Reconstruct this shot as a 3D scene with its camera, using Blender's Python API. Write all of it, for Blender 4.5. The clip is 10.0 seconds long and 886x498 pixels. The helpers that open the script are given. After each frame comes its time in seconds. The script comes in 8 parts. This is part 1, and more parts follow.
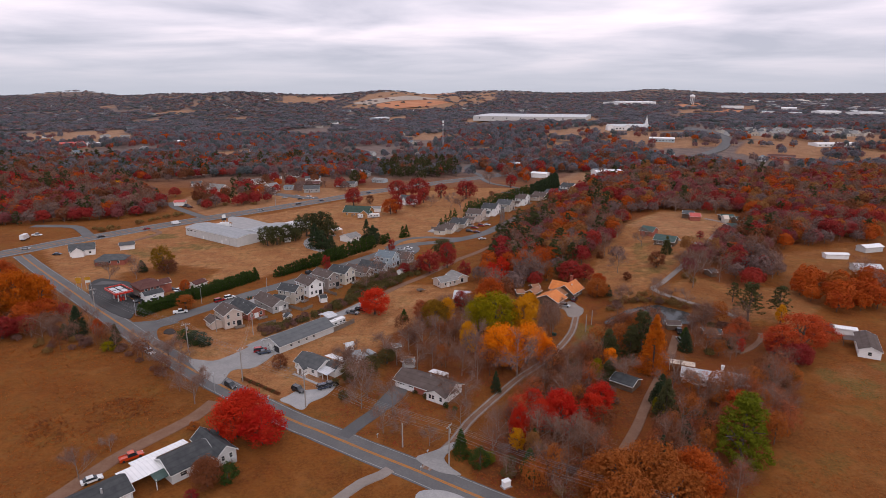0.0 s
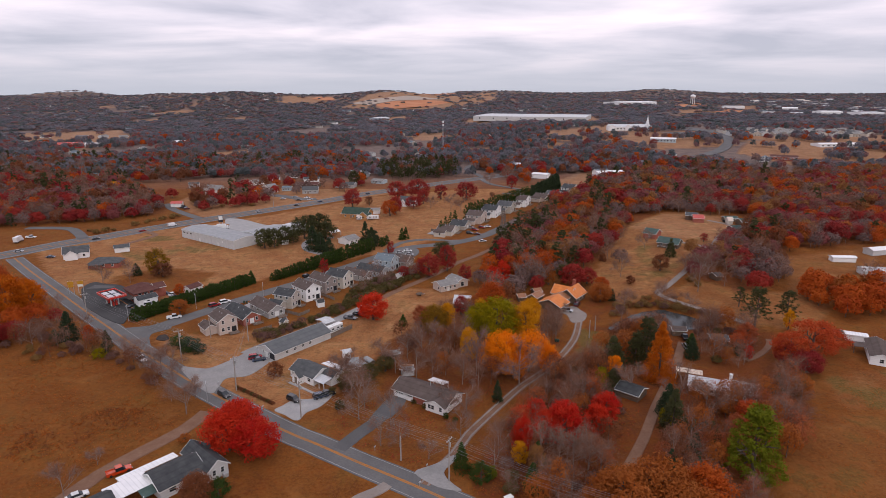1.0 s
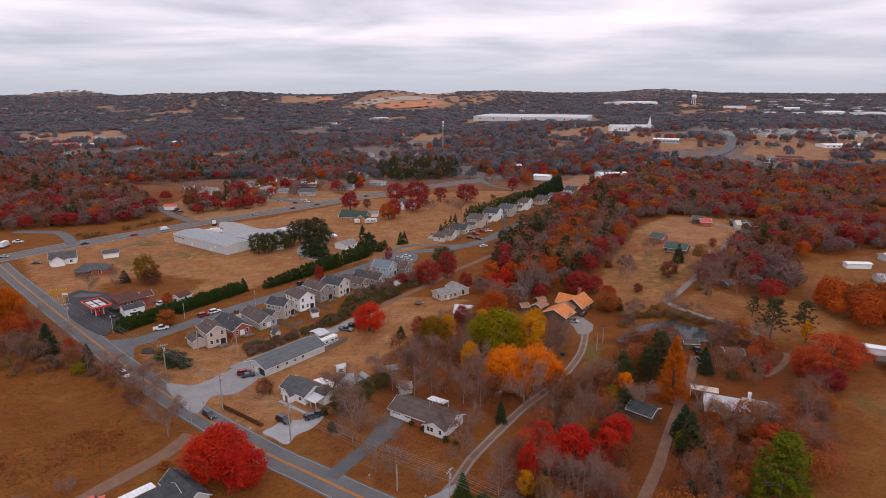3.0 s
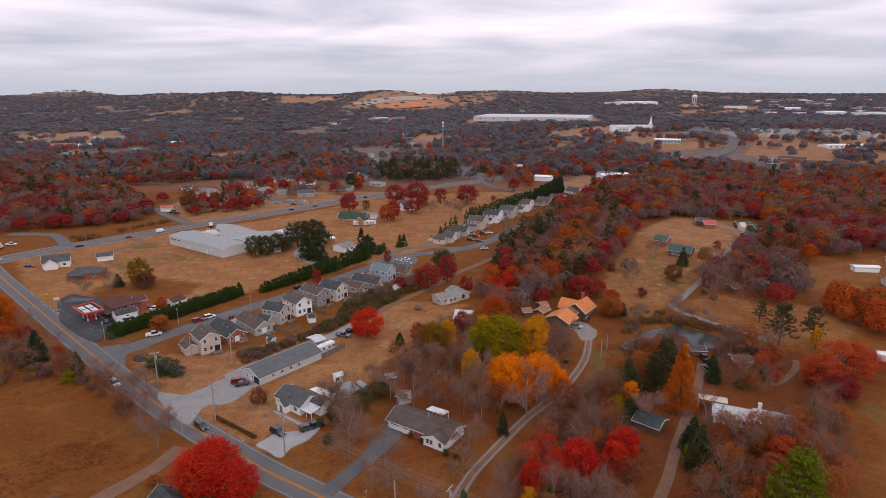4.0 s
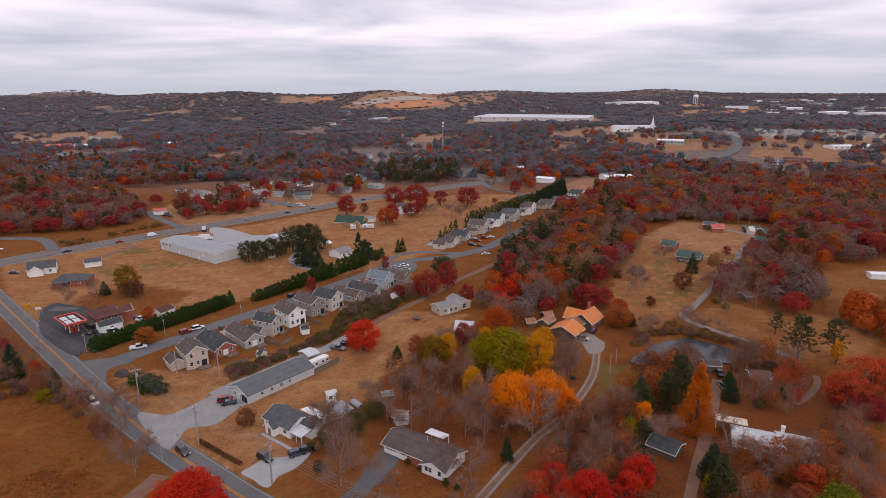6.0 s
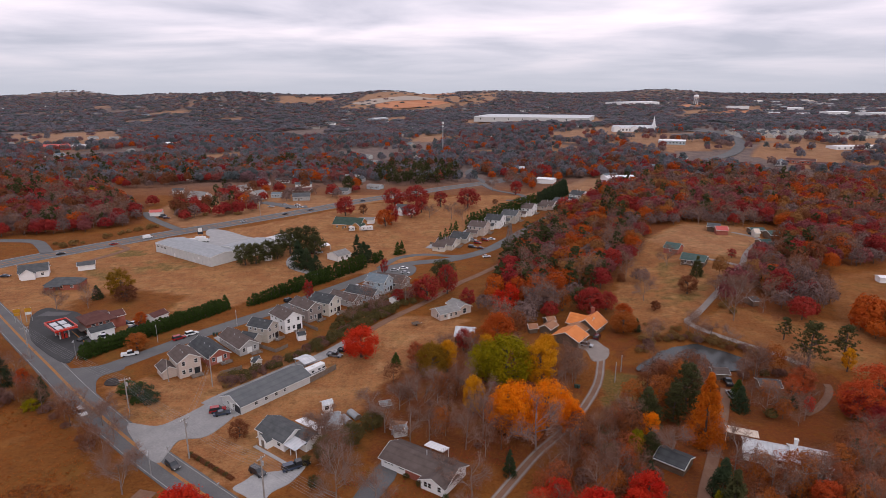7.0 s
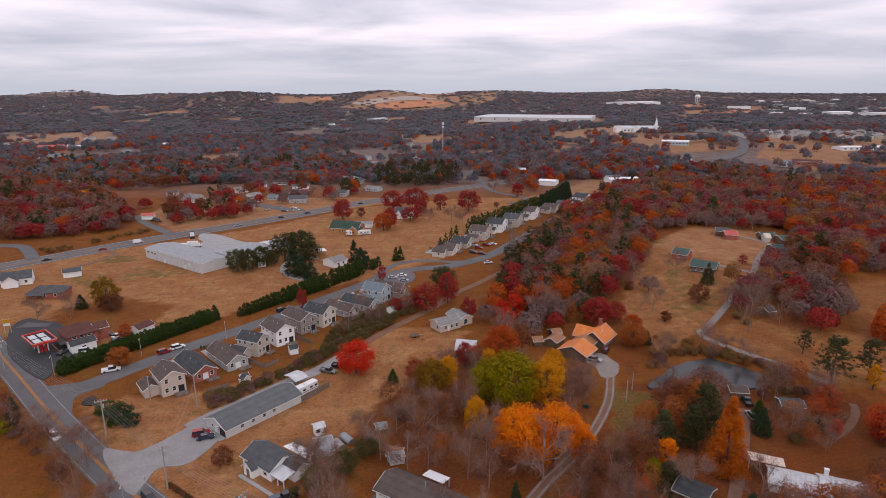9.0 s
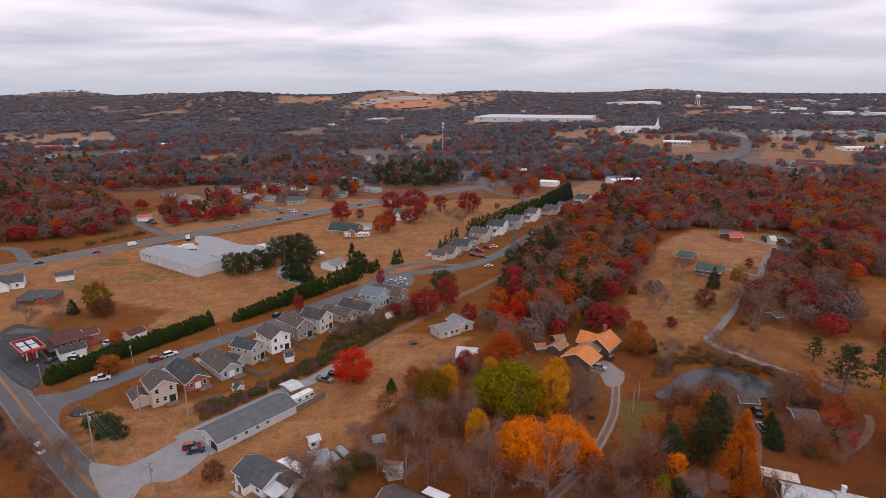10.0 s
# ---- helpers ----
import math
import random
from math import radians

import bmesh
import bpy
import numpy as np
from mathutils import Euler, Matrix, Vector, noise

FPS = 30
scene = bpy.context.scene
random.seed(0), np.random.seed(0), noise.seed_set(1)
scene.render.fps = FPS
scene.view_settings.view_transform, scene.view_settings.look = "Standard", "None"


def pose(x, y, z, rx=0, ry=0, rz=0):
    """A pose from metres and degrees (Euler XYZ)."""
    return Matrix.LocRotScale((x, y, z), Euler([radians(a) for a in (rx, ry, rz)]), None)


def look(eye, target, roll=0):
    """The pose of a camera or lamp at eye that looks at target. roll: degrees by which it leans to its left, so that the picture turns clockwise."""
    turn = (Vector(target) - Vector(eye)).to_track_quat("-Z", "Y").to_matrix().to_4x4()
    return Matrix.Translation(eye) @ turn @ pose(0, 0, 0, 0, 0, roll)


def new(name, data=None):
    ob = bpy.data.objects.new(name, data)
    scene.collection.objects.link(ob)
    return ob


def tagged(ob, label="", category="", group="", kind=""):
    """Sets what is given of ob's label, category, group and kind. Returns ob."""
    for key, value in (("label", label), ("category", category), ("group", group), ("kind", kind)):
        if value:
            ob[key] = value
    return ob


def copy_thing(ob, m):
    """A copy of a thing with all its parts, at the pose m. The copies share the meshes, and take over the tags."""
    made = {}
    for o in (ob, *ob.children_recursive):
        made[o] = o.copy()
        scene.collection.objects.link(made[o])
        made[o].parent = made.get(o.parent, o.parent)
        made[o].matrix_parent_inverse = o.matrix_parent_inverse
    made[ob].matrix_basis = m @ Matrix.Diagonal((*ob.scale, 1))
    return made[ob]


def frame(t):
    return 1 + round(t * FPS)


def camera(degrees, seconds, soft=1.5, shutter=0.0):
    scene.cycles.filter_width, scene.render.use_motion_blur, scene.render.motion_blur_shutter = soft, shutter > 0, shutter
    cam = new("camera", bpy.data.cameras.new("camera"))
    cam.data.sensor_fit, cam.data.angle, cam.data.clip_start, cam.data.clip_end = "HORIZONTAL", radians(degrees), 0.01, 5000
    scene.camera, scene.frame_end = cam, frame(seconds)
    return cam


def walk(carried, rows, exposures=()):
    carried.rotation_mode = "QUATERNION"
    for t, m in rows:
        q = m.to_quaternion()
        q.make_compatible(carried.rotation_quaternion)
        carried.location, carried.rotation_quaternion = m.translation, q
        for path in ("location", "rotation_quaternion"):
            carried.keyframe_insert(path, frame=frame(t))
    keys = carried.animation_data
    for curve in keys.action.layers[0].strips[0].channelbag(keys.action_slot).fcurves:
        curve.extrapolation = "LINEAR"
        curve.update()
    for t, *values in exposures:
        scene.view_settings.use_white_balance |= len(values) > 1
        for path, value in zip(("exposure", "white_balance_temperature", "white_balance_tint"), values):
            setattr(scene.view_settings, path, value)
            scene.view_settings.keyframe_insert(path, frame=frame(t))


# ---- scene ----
cam = camera(73.7, 10.0, 0.65)
PATH = [(0.0, 0, 0, 89.5), (2.5, 0.1, 14.4, 89.6), (5.0, 0.15, 28.9, 89.7), (7.5, 0.2, 43.7, 89.6), (10.0, 0.2, 58.9, 89.6)]
walk(cam, [(t, pose(x, y, z, 90 - 14.94, 0, 0)) for t, x, y, z in PATH])

# ---- sky and sun: a bright overcast afternoon ----
SUN_HEIGHT, SUN_SIDE = radians(38), radians(160)
world = bpy.data.worlds.new("sky")
scene.world = world
world.use_nodes = True
wn, wl = world.node_tree.nodes, world.node_tree.links
wn.clear()


def wnode(kind, **values):
    n = wn.new(kind)
    for k, v in values.items():
        n.inputs[k].default_value = v
    return n


def wmath(op, a, b=None):
    n = wn.new("ShaderNodeMath")
    n.operation = op
    for i, v in enumerate((a, b)):
        if isinstance(v, (int, float)):
            n.inputs[i].default_value = v
        elif v is not None:
            wl.new(v, n.inputs[i])
    return n.outputs[0]


coord = wn.new("ShaderNodeTexCoord")
split = wn.new("ShaderNodeSeparateXYZ")
wl.new(coord.outputs["Generated"], split.inputs[0])
lift = wmath("ADD", wmath("MAXIMUM", split.outputs[2], 0.0), 0.085)
plane = wn.new("ShaderNodeCombineXYZ")
wl.new(wmath("DIVIDE", split.outputs[0], lift), plane.inputs[0])
wl.new(wmath("DIVIDE", split.outputs[1], lift), plane.inputs[1])
cloud = wnode("ShaderNodeTexNoise", Scale=1.0, Detail=6.0, Roughness=0.52, Distortion=0.3)
stretch = wn.new("ShaderNodeMapping")
stretch.inputs["Scale"].default_value = (0.50, 0.60, 1.0)
stretch.inputs["Location"].default_value = (4.9, 2.2, 0.0)
wl.new(plane.outputs[0], stretch.inputs[0])
wl.new(stretch.outputs[0], cloud.inputs["Vector"])
ramp = wn.new("ShaderNodeValToRGB")
ramp.color_ramp.elements[0].position, ramp.color_ramp.elements[0].color = 0.34, (0.61, 0.605, 0.73, 1)
ramp.color_ramp.elements[1].position, ramp.color_ramp.elements[1].color = 0.67, (1.25, 1.10, 1.20, 1)
mid = ramp.color_ramp.elements.new(0.50)
mid.color = (0.90, 0.845, 0.97, 1)
wl.new(cloud.outputs[0], ramp.inputs[0])
low = wn.new("ShaderNodeMix")
low.data_type = "RGBA"
low.inputs[7].default_value = (0.63, 0.645, 0.75, 1)
fade = wn.new("ShaderNodeMapRange")
fade.inputs[1].default_value, fade.inputs[2].default_value = 0.10, 0.0
wl.new(split.outputs[2], fade.inputs[0])
wl.new(fade.outputs[0], low.inputs[0])
wl.new(ramp.outputs[0], low.inputs[6])
nishita = wn.new("ShaderNodeTexSky")
nishita.sky_type = "NISHITA"
nishita.sun_disc = False
nishita.sun_elevation, nishita.sun_rotation = SUN_HEIGHT, SUN_SIDE
clear = wnode("ShaderNodeBackground", Strength=0.05)
wl.new(nishita.outputs[0], clear.inputs[0])
cover = wnode("ShaderNodeBackground", Strength=0.97)
wl.new(low.outputs[2], cover.inputs[0])
# an overcast sky grows brighter towards the zenith
wl.new(wmath("ADD", wmath("MULTIPLY", wmath("MAXIMUM", split.outputs[2], 0.0), 0.30), 0.93), cover.inputs["Strength"])
both = wn.new("ShaderNodeMixShader")
both.inputs[0].default_value = 0.94
wl.new(clear.outputs[0], both.inputs[1])
wl.new(cover.outputs[0], both.inputs[2])
wl.new(both.outputs[0], wn.new("ShaderNodeOutputWorld").inputs[0])

lamp = bpy.data.lights.new("sun", "SUN")
lamp.energy, lamp.angle, lamp.color = 0.75, radians(16), (1.0, 0.95, 0.88)
sun = new("sun", lamp)
sun.matrix_world = look((math.sin(SUN_SIDE) * math.cos(SUN_HEIGHT), math.cos(SUN_SIDE) * math.cos(SUN_HEIGHT), math.sin(SUN_HEIGHT)), (0, 0, 0))


# ---- materials ----
def tree_of(name):
    m = bpy.data.materials.new(name)
    m.use_nodes = True
    n, l = m.node_tree.nodes, m.node_tree.links
    return m, n, l, n["Principled BSDF"]


def mixed(n, l, fac, a, b):
    """A colour between a and b; each a tuple or a socket."""
    x = n.new("ShaderNodeMix")
    x.data_type = "RGBA"
    for i, v in ((0, fac), (6, a), (7, b)):
        if isinstance(v, (int, float)):
            x.inputs[i].default_value = v
        elif isinstance(v, tuple):
            x.inputs[i].default_value = (*v, 1)
        else:
            l.new(v, x.inputs[i])
    return x.outputs[2]


def noisy(n, l, scale, detail=4.0, low=0.35, high=0.65, vector=None, rough=0.55):
    """A noise stretched to 0..1."""
    t = n.new("ShaderNodeTexNoise")
    t.inputs["Scale"].default_value, t.inputs["Detail"].default_value, t.inputs["Roughness"].default_value = scale, detail, rough
    if vector:
        l.new(vector, t.inputs["Vector"])
    r = n.new("ShaderNodeMapRange")
    r.inputs[1].default_value, r.inputs[2].default_value = low, high
    l.new(t.outputs[0], r.inputs[0])
    return r.outputs[0]


def surface(name, c1, c2, scale=0.4, fine=4.0, rough=0.85, metal=0.0, bump=0.0, grit=0.25):
    """Two tones at a coarse and a fine scale, in metres of the object."""
    m, n, l, b = tree_of(name)
    at = n.new("ShaderNodeTexCoord").outputs["Object"]
    coarse = noisy(n, l, scale, 3, 0.3, 0.7, at)
    small = noisy(n, l, fine, 4, 0.25, 0.75, at)
    col = mixed(n, l, coarse, c1, c2)
    dark = tuple(v * (1 - grit) for v in c1)
    t = n.new("ShaderNodeMath")
    t.operation = "MULTIPLY"
    t.inputs[1].default_value = 0.6
    l.new(small, t.inputs[0])
    l.new(mixed(n, l, t.outputs[0], col, dark), b.inputs["Base Color"])
    b.inputs["Roughness"].default_value, b.inputs["Metallic"].default_value = rough, metal
    b.inputs["Specular IOR Level"].default_value = 0.2
    if bump:
        k = n.new("ShaderNodeBump")
        k.inputs["Strength"].default_value, k.inputs["Distance"].default_value = bump, 0.1
        l.new(small, k.inputs["Height"])
        l.new(k.outputs[0], b.inputs["Normal"])
    return m


def ribbed(name, c1, c2, pitch=0.2, axis="Z", rough=0.7, metal=0.0, depth=0.35):
    """Courses of siding, shingles or ribs of sheet metal, every pitch metres."""
    m, n, l, b = tree_of(name)
    at = n.new("ShaderNodeTexCoord").outputs["Object"]
    s = n.new("ShaderNodeSeparateXYZ")
    l.new(at, s.inputs[0])
    k = n.new("ShaderNodeMath")
    k.operation = "PINGPONG"
    k.inputs[1].default_value = pitch
    l.new(s.outputs["XYZ".index(axis)], k.inputs[0])
    d = n.new("ShaderNodeMapRange")
    d.inputs[1].default_value, d.inputs[2].default_value, d.inputs[3].default_value, d.inputs[4].default_value = 0, pitch * 0.35, depth, 0
    l.new(k.outputs[0], d.inputs[0])
    wear = noisy(n, l, 0.5, 5, 0.3, 0.7, at)
    col = mixed(n, l, wear, c1, c2)
    l.new(mixed(n, l, d.outputs[0], col, tuple(v * 0.45 for v in c1)), b.inputs["Base Color"])
    b.inputs["Specular IOR Level"].default_value = 0.12 if rough > 0.6 else 0.35
    b.inputs["Roughness"].default_value, b.inputs["Metallic"].default_value = rough, metal
    return m


def leafy(name, c1, c2, c3, shine=0.6, through_light=0.35, spark=0.34, clump=0.45):
    """Leaves: a tone for each tree (attribute tone, or the object's own random), for each clump and each leaf; light shines through them."""
    m, n, l, b = tree_of(name)
    geo, info, att = n.new("ShaderNodeNewGeometry"), n.new("ShaderNodeObjectInfo"), n.new("ShaderNodeAttribute")
    att.attribute_name = "tone"
    add = n.new("ShaderNodeMath")
    add.operation = "ADD"
    l.new(info.outputs["Random"], add.inputs[0])
    l.new(att.outputs["Fac"], add.inputs[1])
    wrap = n.new("ShaderNodeMath")
    wrap.operation = "FRACT"
    l.new(add.outputs[0], wrap.inputs[0])
    per = mixed(n, l, wrap.outputs[0], c1, c2)
    bunch = noisy(n, l, 0.42, 2, 0.38, 0.66, geo.outputs["Position"])
    per = mixed(n, l, mask(n, l, bunch, clump), per, c3)
    per = mixed(n, l, mask(n, l, geo.outputs["Random Per Island"], spark), per, tuple(v * 0.62 for v in c1))
    l.new(per, b.inputs["Base Color"])
    b.inputs["Roughness"].default_value = shine
    b.inputs["Specular IOR Level"].default_value = 0.04
    if through_light:
        glow, both_ways = n.new("ShaderNodeBsdfTranslucent"), n.new("ShaderNodeMixShader")
        l.new(per, glow.inputs[0])
        both_ways.inputs[0].default_value = through_light
        l.new(b.outputs[0], both_ways.inputs[1])
        l.new(glow.outputs[0], both_ways.inputs[2])
        l.new(both_ways.outputs[0], n["Material Output"].inputs[0])
    return m


def glass_dark(name):
    m, n, l, b = tree_of(name)
    b.inputs["Base Color"].default_value = (0.02, 0.025, 0.03, 1)
    b.inputs["Roughness"].default_value, b.inputs["Specular IOR Level"].default_value = 0.08, 0.7
    return m


def paint(name, c, rough=0.25):
    m, n, l, b = tree_of(name)
    at = n.new("ShaderNodeTexCoord").outputs["Object"]
    l.new(mixed(n, l, noisy(n, l, 1.5, 3, 0.3, 0.7, at), c, tuple(v * 0.8 for v in c)), b.inputs["Base Color"])
    b.inputs["Roughness"].default_value = rough
    b.inputs["Coat Weight"].default_value = 0.4
    return m


def ground_material():
    """Dry grass, leaf litter, green tufts and bare soil, laid by the attribute cover, with painted haze far off."""
    m, n, l, b = tree_of("dry_grass_ground")
    at = n.new("ShaderNodeNewGeometry").outputs["Position"]
    cov = n.new("ShaderNodeAttribute")
    cov.attribute_name = "cover"
    s = n.new("ShaderNodeSeparateColor")
    l.new(cov.outputs["Color"], s.inputs[0])
    big, medium, small, tiny = noisy(n, l, 0.016, 6, 0.40, 0.60, at, 0.62), noisy(n, l, 0.075, 6, 0.38, 0.62, at, 0.65), noisy(n, l, 0.30, 6, 0.38, 0.64, at, 0.7), noisy(n, l, 1.3, 4, 0.36, 0.66, at, 0.7)
    rust = mixed(n, l, medium, (0.145, 0.033, 0.0030), (0.185, 0.058, 0.005))
    straw = mixed(n, l, medium, (0.252, 0.091, 0.031), (0.385, 0.183, 0.072))
    base = mixed(n, l, s.outputs[2], rust, straw)
    base = mixed(n, l, mask(n, l, big, 0.35), base, mixed(n, l, s.outputs[2], (0.105, 0.042, 0.008), (0.27, 0.092, 0.038)))
    litter = mixed(n, l, small, mixed(n, l, medium, (0.068, 0.026, 0.014), (0.135, 0.030, 0.012)), mixed(n, l, medium, (0.165, 0.052, 0.024), (0.225, 0.050, 0.016)))
    base = mixed(n, l, edge(n, l, s.outputs[0], small), base, litter)
    green = mixed(n, l, small, (0.085, 0.066, 0.014), (0.13, 0.105, 0.027))
    base = mixed(n, l, edge(n, l, s.outputs[1], medium), base, green)
    # alpha pales the base: own tan of nearer fields, painted haze far off
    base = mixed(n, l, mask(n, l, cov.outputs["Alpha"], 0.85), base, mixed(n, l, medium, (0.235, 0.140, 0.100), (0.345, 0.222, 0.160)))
    bright = noisy(n, l, 0.11, 5, 0.54, 0.70, at, 0.6)
    base = mixed(n, l, mask(n, l, bright, 0.6), base, mixed(n, l, s.outputs[2], (0.21, 0.075, 0.014), (0.47, 0.265, 0.125)))
    base = mixed(n, l, mask(n, l, small, 0.62), base, mixed(n, l, cov.outputs["Alpha"], (0.062, 0.019, 0.005), (0.16, 0.088, 0.055)))
    base = mixed(n, l, mask(n, l, tiny, 0.42), base, mixed(n, l, s.outputs[2], (0.235, 0.088, 0.012), (0.42, 0.24, 0.11)))
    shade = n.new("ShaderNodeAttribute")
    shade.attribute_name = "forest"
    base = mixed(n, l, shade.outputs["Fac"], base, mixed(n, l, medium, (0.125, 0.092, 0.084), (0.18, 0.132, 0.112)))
    l.new(base, b.inputs["Base Color"])
    b.inputs["Roughness"].default_value, b.inputs["Specular IOR Level"].default_value = 0.95, 0.1
    k = n.new("ShaderNodeBump")
    k.inputs["Strength"].default_value, k.inputs["Distance"].default_value = 0.6, 0.35
    l.new(small, k.inputs["Height"])
    l.new(k.outputs[0], b.inputs["Normal"])
    return m


def mask(n, l, v, part):
    t = n.new("ShaderNodeMath")
    t.operation = "MULTIPLY"
    t.inputs[1].default_value = part
    l.new(v, t.inputs[0])
    return t.outputs[0]


def edge(n, l, weight, breakup):
    """A weight whose border is broken up by a noise."""
    a = n.new("ShaderNodeMath")
    a.operation = "MULTIPLY_ADD"
    a.inputs[1].default_value = 0.7
    l.new(breakup, a.inputs[0])
    l.new(weight, a.inputs[2])
    r = n.new("ShaderNodeMapRange")
    r.inputs[1].default_value, r.inputs[2].default_value = 0.55, 1.05
    l.new(a.outputs[0], r.inputs[0])
    return r.outputs[0]


GROUND = ground_material()
ASPHALT = surface("asphalt", (0.098, 0.098, 0.102), (0.135, 0.13, 0.13), 0.15, 3.0, 0.9)
OLD_ASPHALT = surface("old_asphalt", (0.112, 0.110, 0.112), (0.155, 0.150, 0.148), 0.12, 2.0, 0.9)
DARK_ASPHALT = surface("dark_asphalt", (0.045, 0.045, 0.048), (0.07, 0.069, 0.068), 0.1, 2.0, 0.85)
GRAVEL = surface("gravel", (0.240, 0.234, 0.232), (0.325, 0.311, 0.30), 0.18, 1.8, 0.95)
TRACK_GRAVEL = surface("worn_track_gravel", (0.215, 0.18, 0.16), (0.29, 0.25, 0.225), 0.2, 1.6, 0.95)
DIRT = surface("dirt_track", (0.175, 0.092, 0.058), (0.23, 0.135, 0.09), 0.3, 2.0, 0.95)
CONCRETE = surface("concrete", (0.30, 0.298, 0.30), (0.39, 0.38, 0.37), 0.3, 2.5, 0.9)
ORANGE_LINE = surface("orange_line_paint", (0.42, 0.165, 0.025), (0.30, 0.145, 0.055), 0.5, 3.0, 0.7)
WHITE_LINE = surface("white_line_paint", (0.34, 0.34, 0.33), (0.24, 0.24, 0.23), 0.5, 3.0, 0.7)
SHINGLE = {k: ribbed("shingles_" + k, a, b, 0.35, "Z", 0.9, 0, 0.22) for k, a, b in (
    ("grey", (0.066, 0.07, 0.074), (0.105, 0.108, 0.11)), ("dark", (0.045, 0.048, 0.052), (0.075, 0.078, 0.08)),
    ("brown", (0.085, 0.064, 0.057), (0.12, 0.094, 0.085)), ("red_brown", (0.088, 0.038, 0.033), (0.125, 0.06, 0.052)),
    ("green", (0.052, 0.082, 0.075), (0.082, 0.118, 0.106)), ("dark_green", (0.035, 0.06, 0.045), (0.055, 0.08, 0.065)),
    ("light", (0.19, 0.185, 0.18), (0.26, 0.25, 0.24)), ("blue", (0.12, 0.155, 0.18), (0.18, 0.21, 0.23)))}
METAL = {k: ribbed("sheet_metal_" + k, a, b, 0.5, "X", 0.5, 0.0, 0.25) for k, a, b in (
    ("grey", (0.21, 0.225, 0.235), (0.29, 0.30, 0.31)), ("white", (0.70, 0.70, 0.71), (0.80, 0.79, 0.79)),
    ("pale", (0.42, 0.44, 0.46), (0.58, 0.58, 0.59)), ("orange", (0.52, 0.145, 0.022), (0.64, 0.21, 0.045)),
    ("brown", (0.24, 0.10, 0.045), (0.32, 0.15, 0.075)), ("red", (0.40, 0.055, 0.045), (0.50, 0.09, 0.07)),
    ("tan", (0.55, 0.45, 0.36), (0.66, 0.56, 0.46)))}
WALL = {k: ribbed("siding_" + k, a, b, 0.3, "Z", 0.75, 0, 0.18) for k, a, b in (
    ("white", (0.74, 0.74, 0.74), (0.80, 0.79, 0.78)), ("cream", (0.541, 0.492, 0.426), (0.607, 0.558, 0.492)),
    ("pink_beige", (0.476, 0.394, 0.344), (0.541, 0.451, 0.394)), ("grey", (0.328, 0.328, 0.320), (0.394, 0.385, 0.377)),
    ("tan", (0.394, 0.353, 0.303), (0.451, 0.410, 0.361)), ("taupe", (0.246, 0.205, 0.189), (0.312, 0.262, 0.238)),
    ("blue", (0.344, 0.410, 0.451), (0.426, 0.476, 0.508)), ("wood", (0.36, 0.17, 0.06), (0.45, 0.23, 0.09)),
    ("log", (0.10, 0.07, 0.05), (0.16, 0.11, 0.08)), ("red", (0.38, 0.03, 0.03), (0.46, 0.05, 0.05)),
    ("pale_grey", (0.476, 0.480, 0.476), (0.541, 0.541, 0.533)))}
WORK_ROOF = ribbed("worn_grey_shingles", (0.098, 0.104, 0.110), (0.132, 0.137, 0.14), 0.35, "Z", 0.9, 0, 0.18)
BRICK = ribbed("red_brick", (0.28, 0.085, 0.06), (0.36, 0.13, 0.095), 0.16, "Z", 0.9, 0, 0.35)
TRIM = surface("white_trim", (0.75, 0.75, 0.74), (0.68, 0.68, 0.67), 0.5, 3.0, 0.6)
PANE = glass_dark("window_glass")
WOOD = surface("weathered_wood", (0.17, 0.13, 0.105), (0.25, 0.20, 0.165), 0.6, 5.0, 0.9)
POLE_WOOD = surface("pole_wood", (0.30, 0.27, 0.25), (0.38, 0.34, 0.31), 0.6, 5.0, 0.9)
WIRE = surface("power_wire", (0.20, 0.20, 0.20), (0.28, 0.28, 0.28), 0.6, 5.0, 0.6)
STEEL = surface("galvanised_steel", (0.40, 0.41, 0.42), (0.50, 0.50, 0.50), 0.6, 5.0, 0.5, 0.3)
RUSTY_STEEL = surface("rusty_steel", (0.17, 0.135, 0.12), (0.25, 0.205, 0.185), 0.6, 5.0, 0.7, 0.2)
BARK = surface("bark", (0.09, 0.068, 0.058), (0.15, 0.12, 0.105), 0.6, 5.0, 0.95)
PALE_BARK = surface("pale_bark", (0.19, 0.14, 0.12), (0.30, 0.235, 0.205), 0.5, 5.0, 0.95)
TWIG = leafy("bare_twigs", (0.165, 0.080, 0.054), (0.235, 0.135, 0.100), (0.31, 0.195, 0.150), 0.9, 0.0)
# far-wood twigs: haze painted in as a cool, paled grey base colour
HAZE_TWIG = leafy("haze_grey_twigs", (0.165, 0.163, 0.188), (0.210, 0.196, 0.218), (0.25, 0.23, 0.247), 0.9, 0.5, 0.15, 0.3)
GREY_TWIG = leafy("grey_beech_twigs", (0.145, 0.092, 0.085), (0.200, 0.130, 0.115), (0.24, 0.165, 0.145), 0.9, 0.15)
RUBBER = surface("tyre_rubber", (0.02, 0.02, 0.02), (0.03, 0.03, 0.03), 2.0, 9.0, 0.9)
WATER, _n, _l, _b = tree_of("pond_water")
_b.inputs["Base Color"].default_value = (0.045, 0.046, 0.046, 1)
_b.inputs["Roughness"].default_value, _b.inputs["IOR"].default_value = 0.06, 1.33
_k = _n.new("ShaderNodeBump")
_k.inputs["Strength"].default_value, _k.inputs["Distance"].default_value = 0.25, 0.06
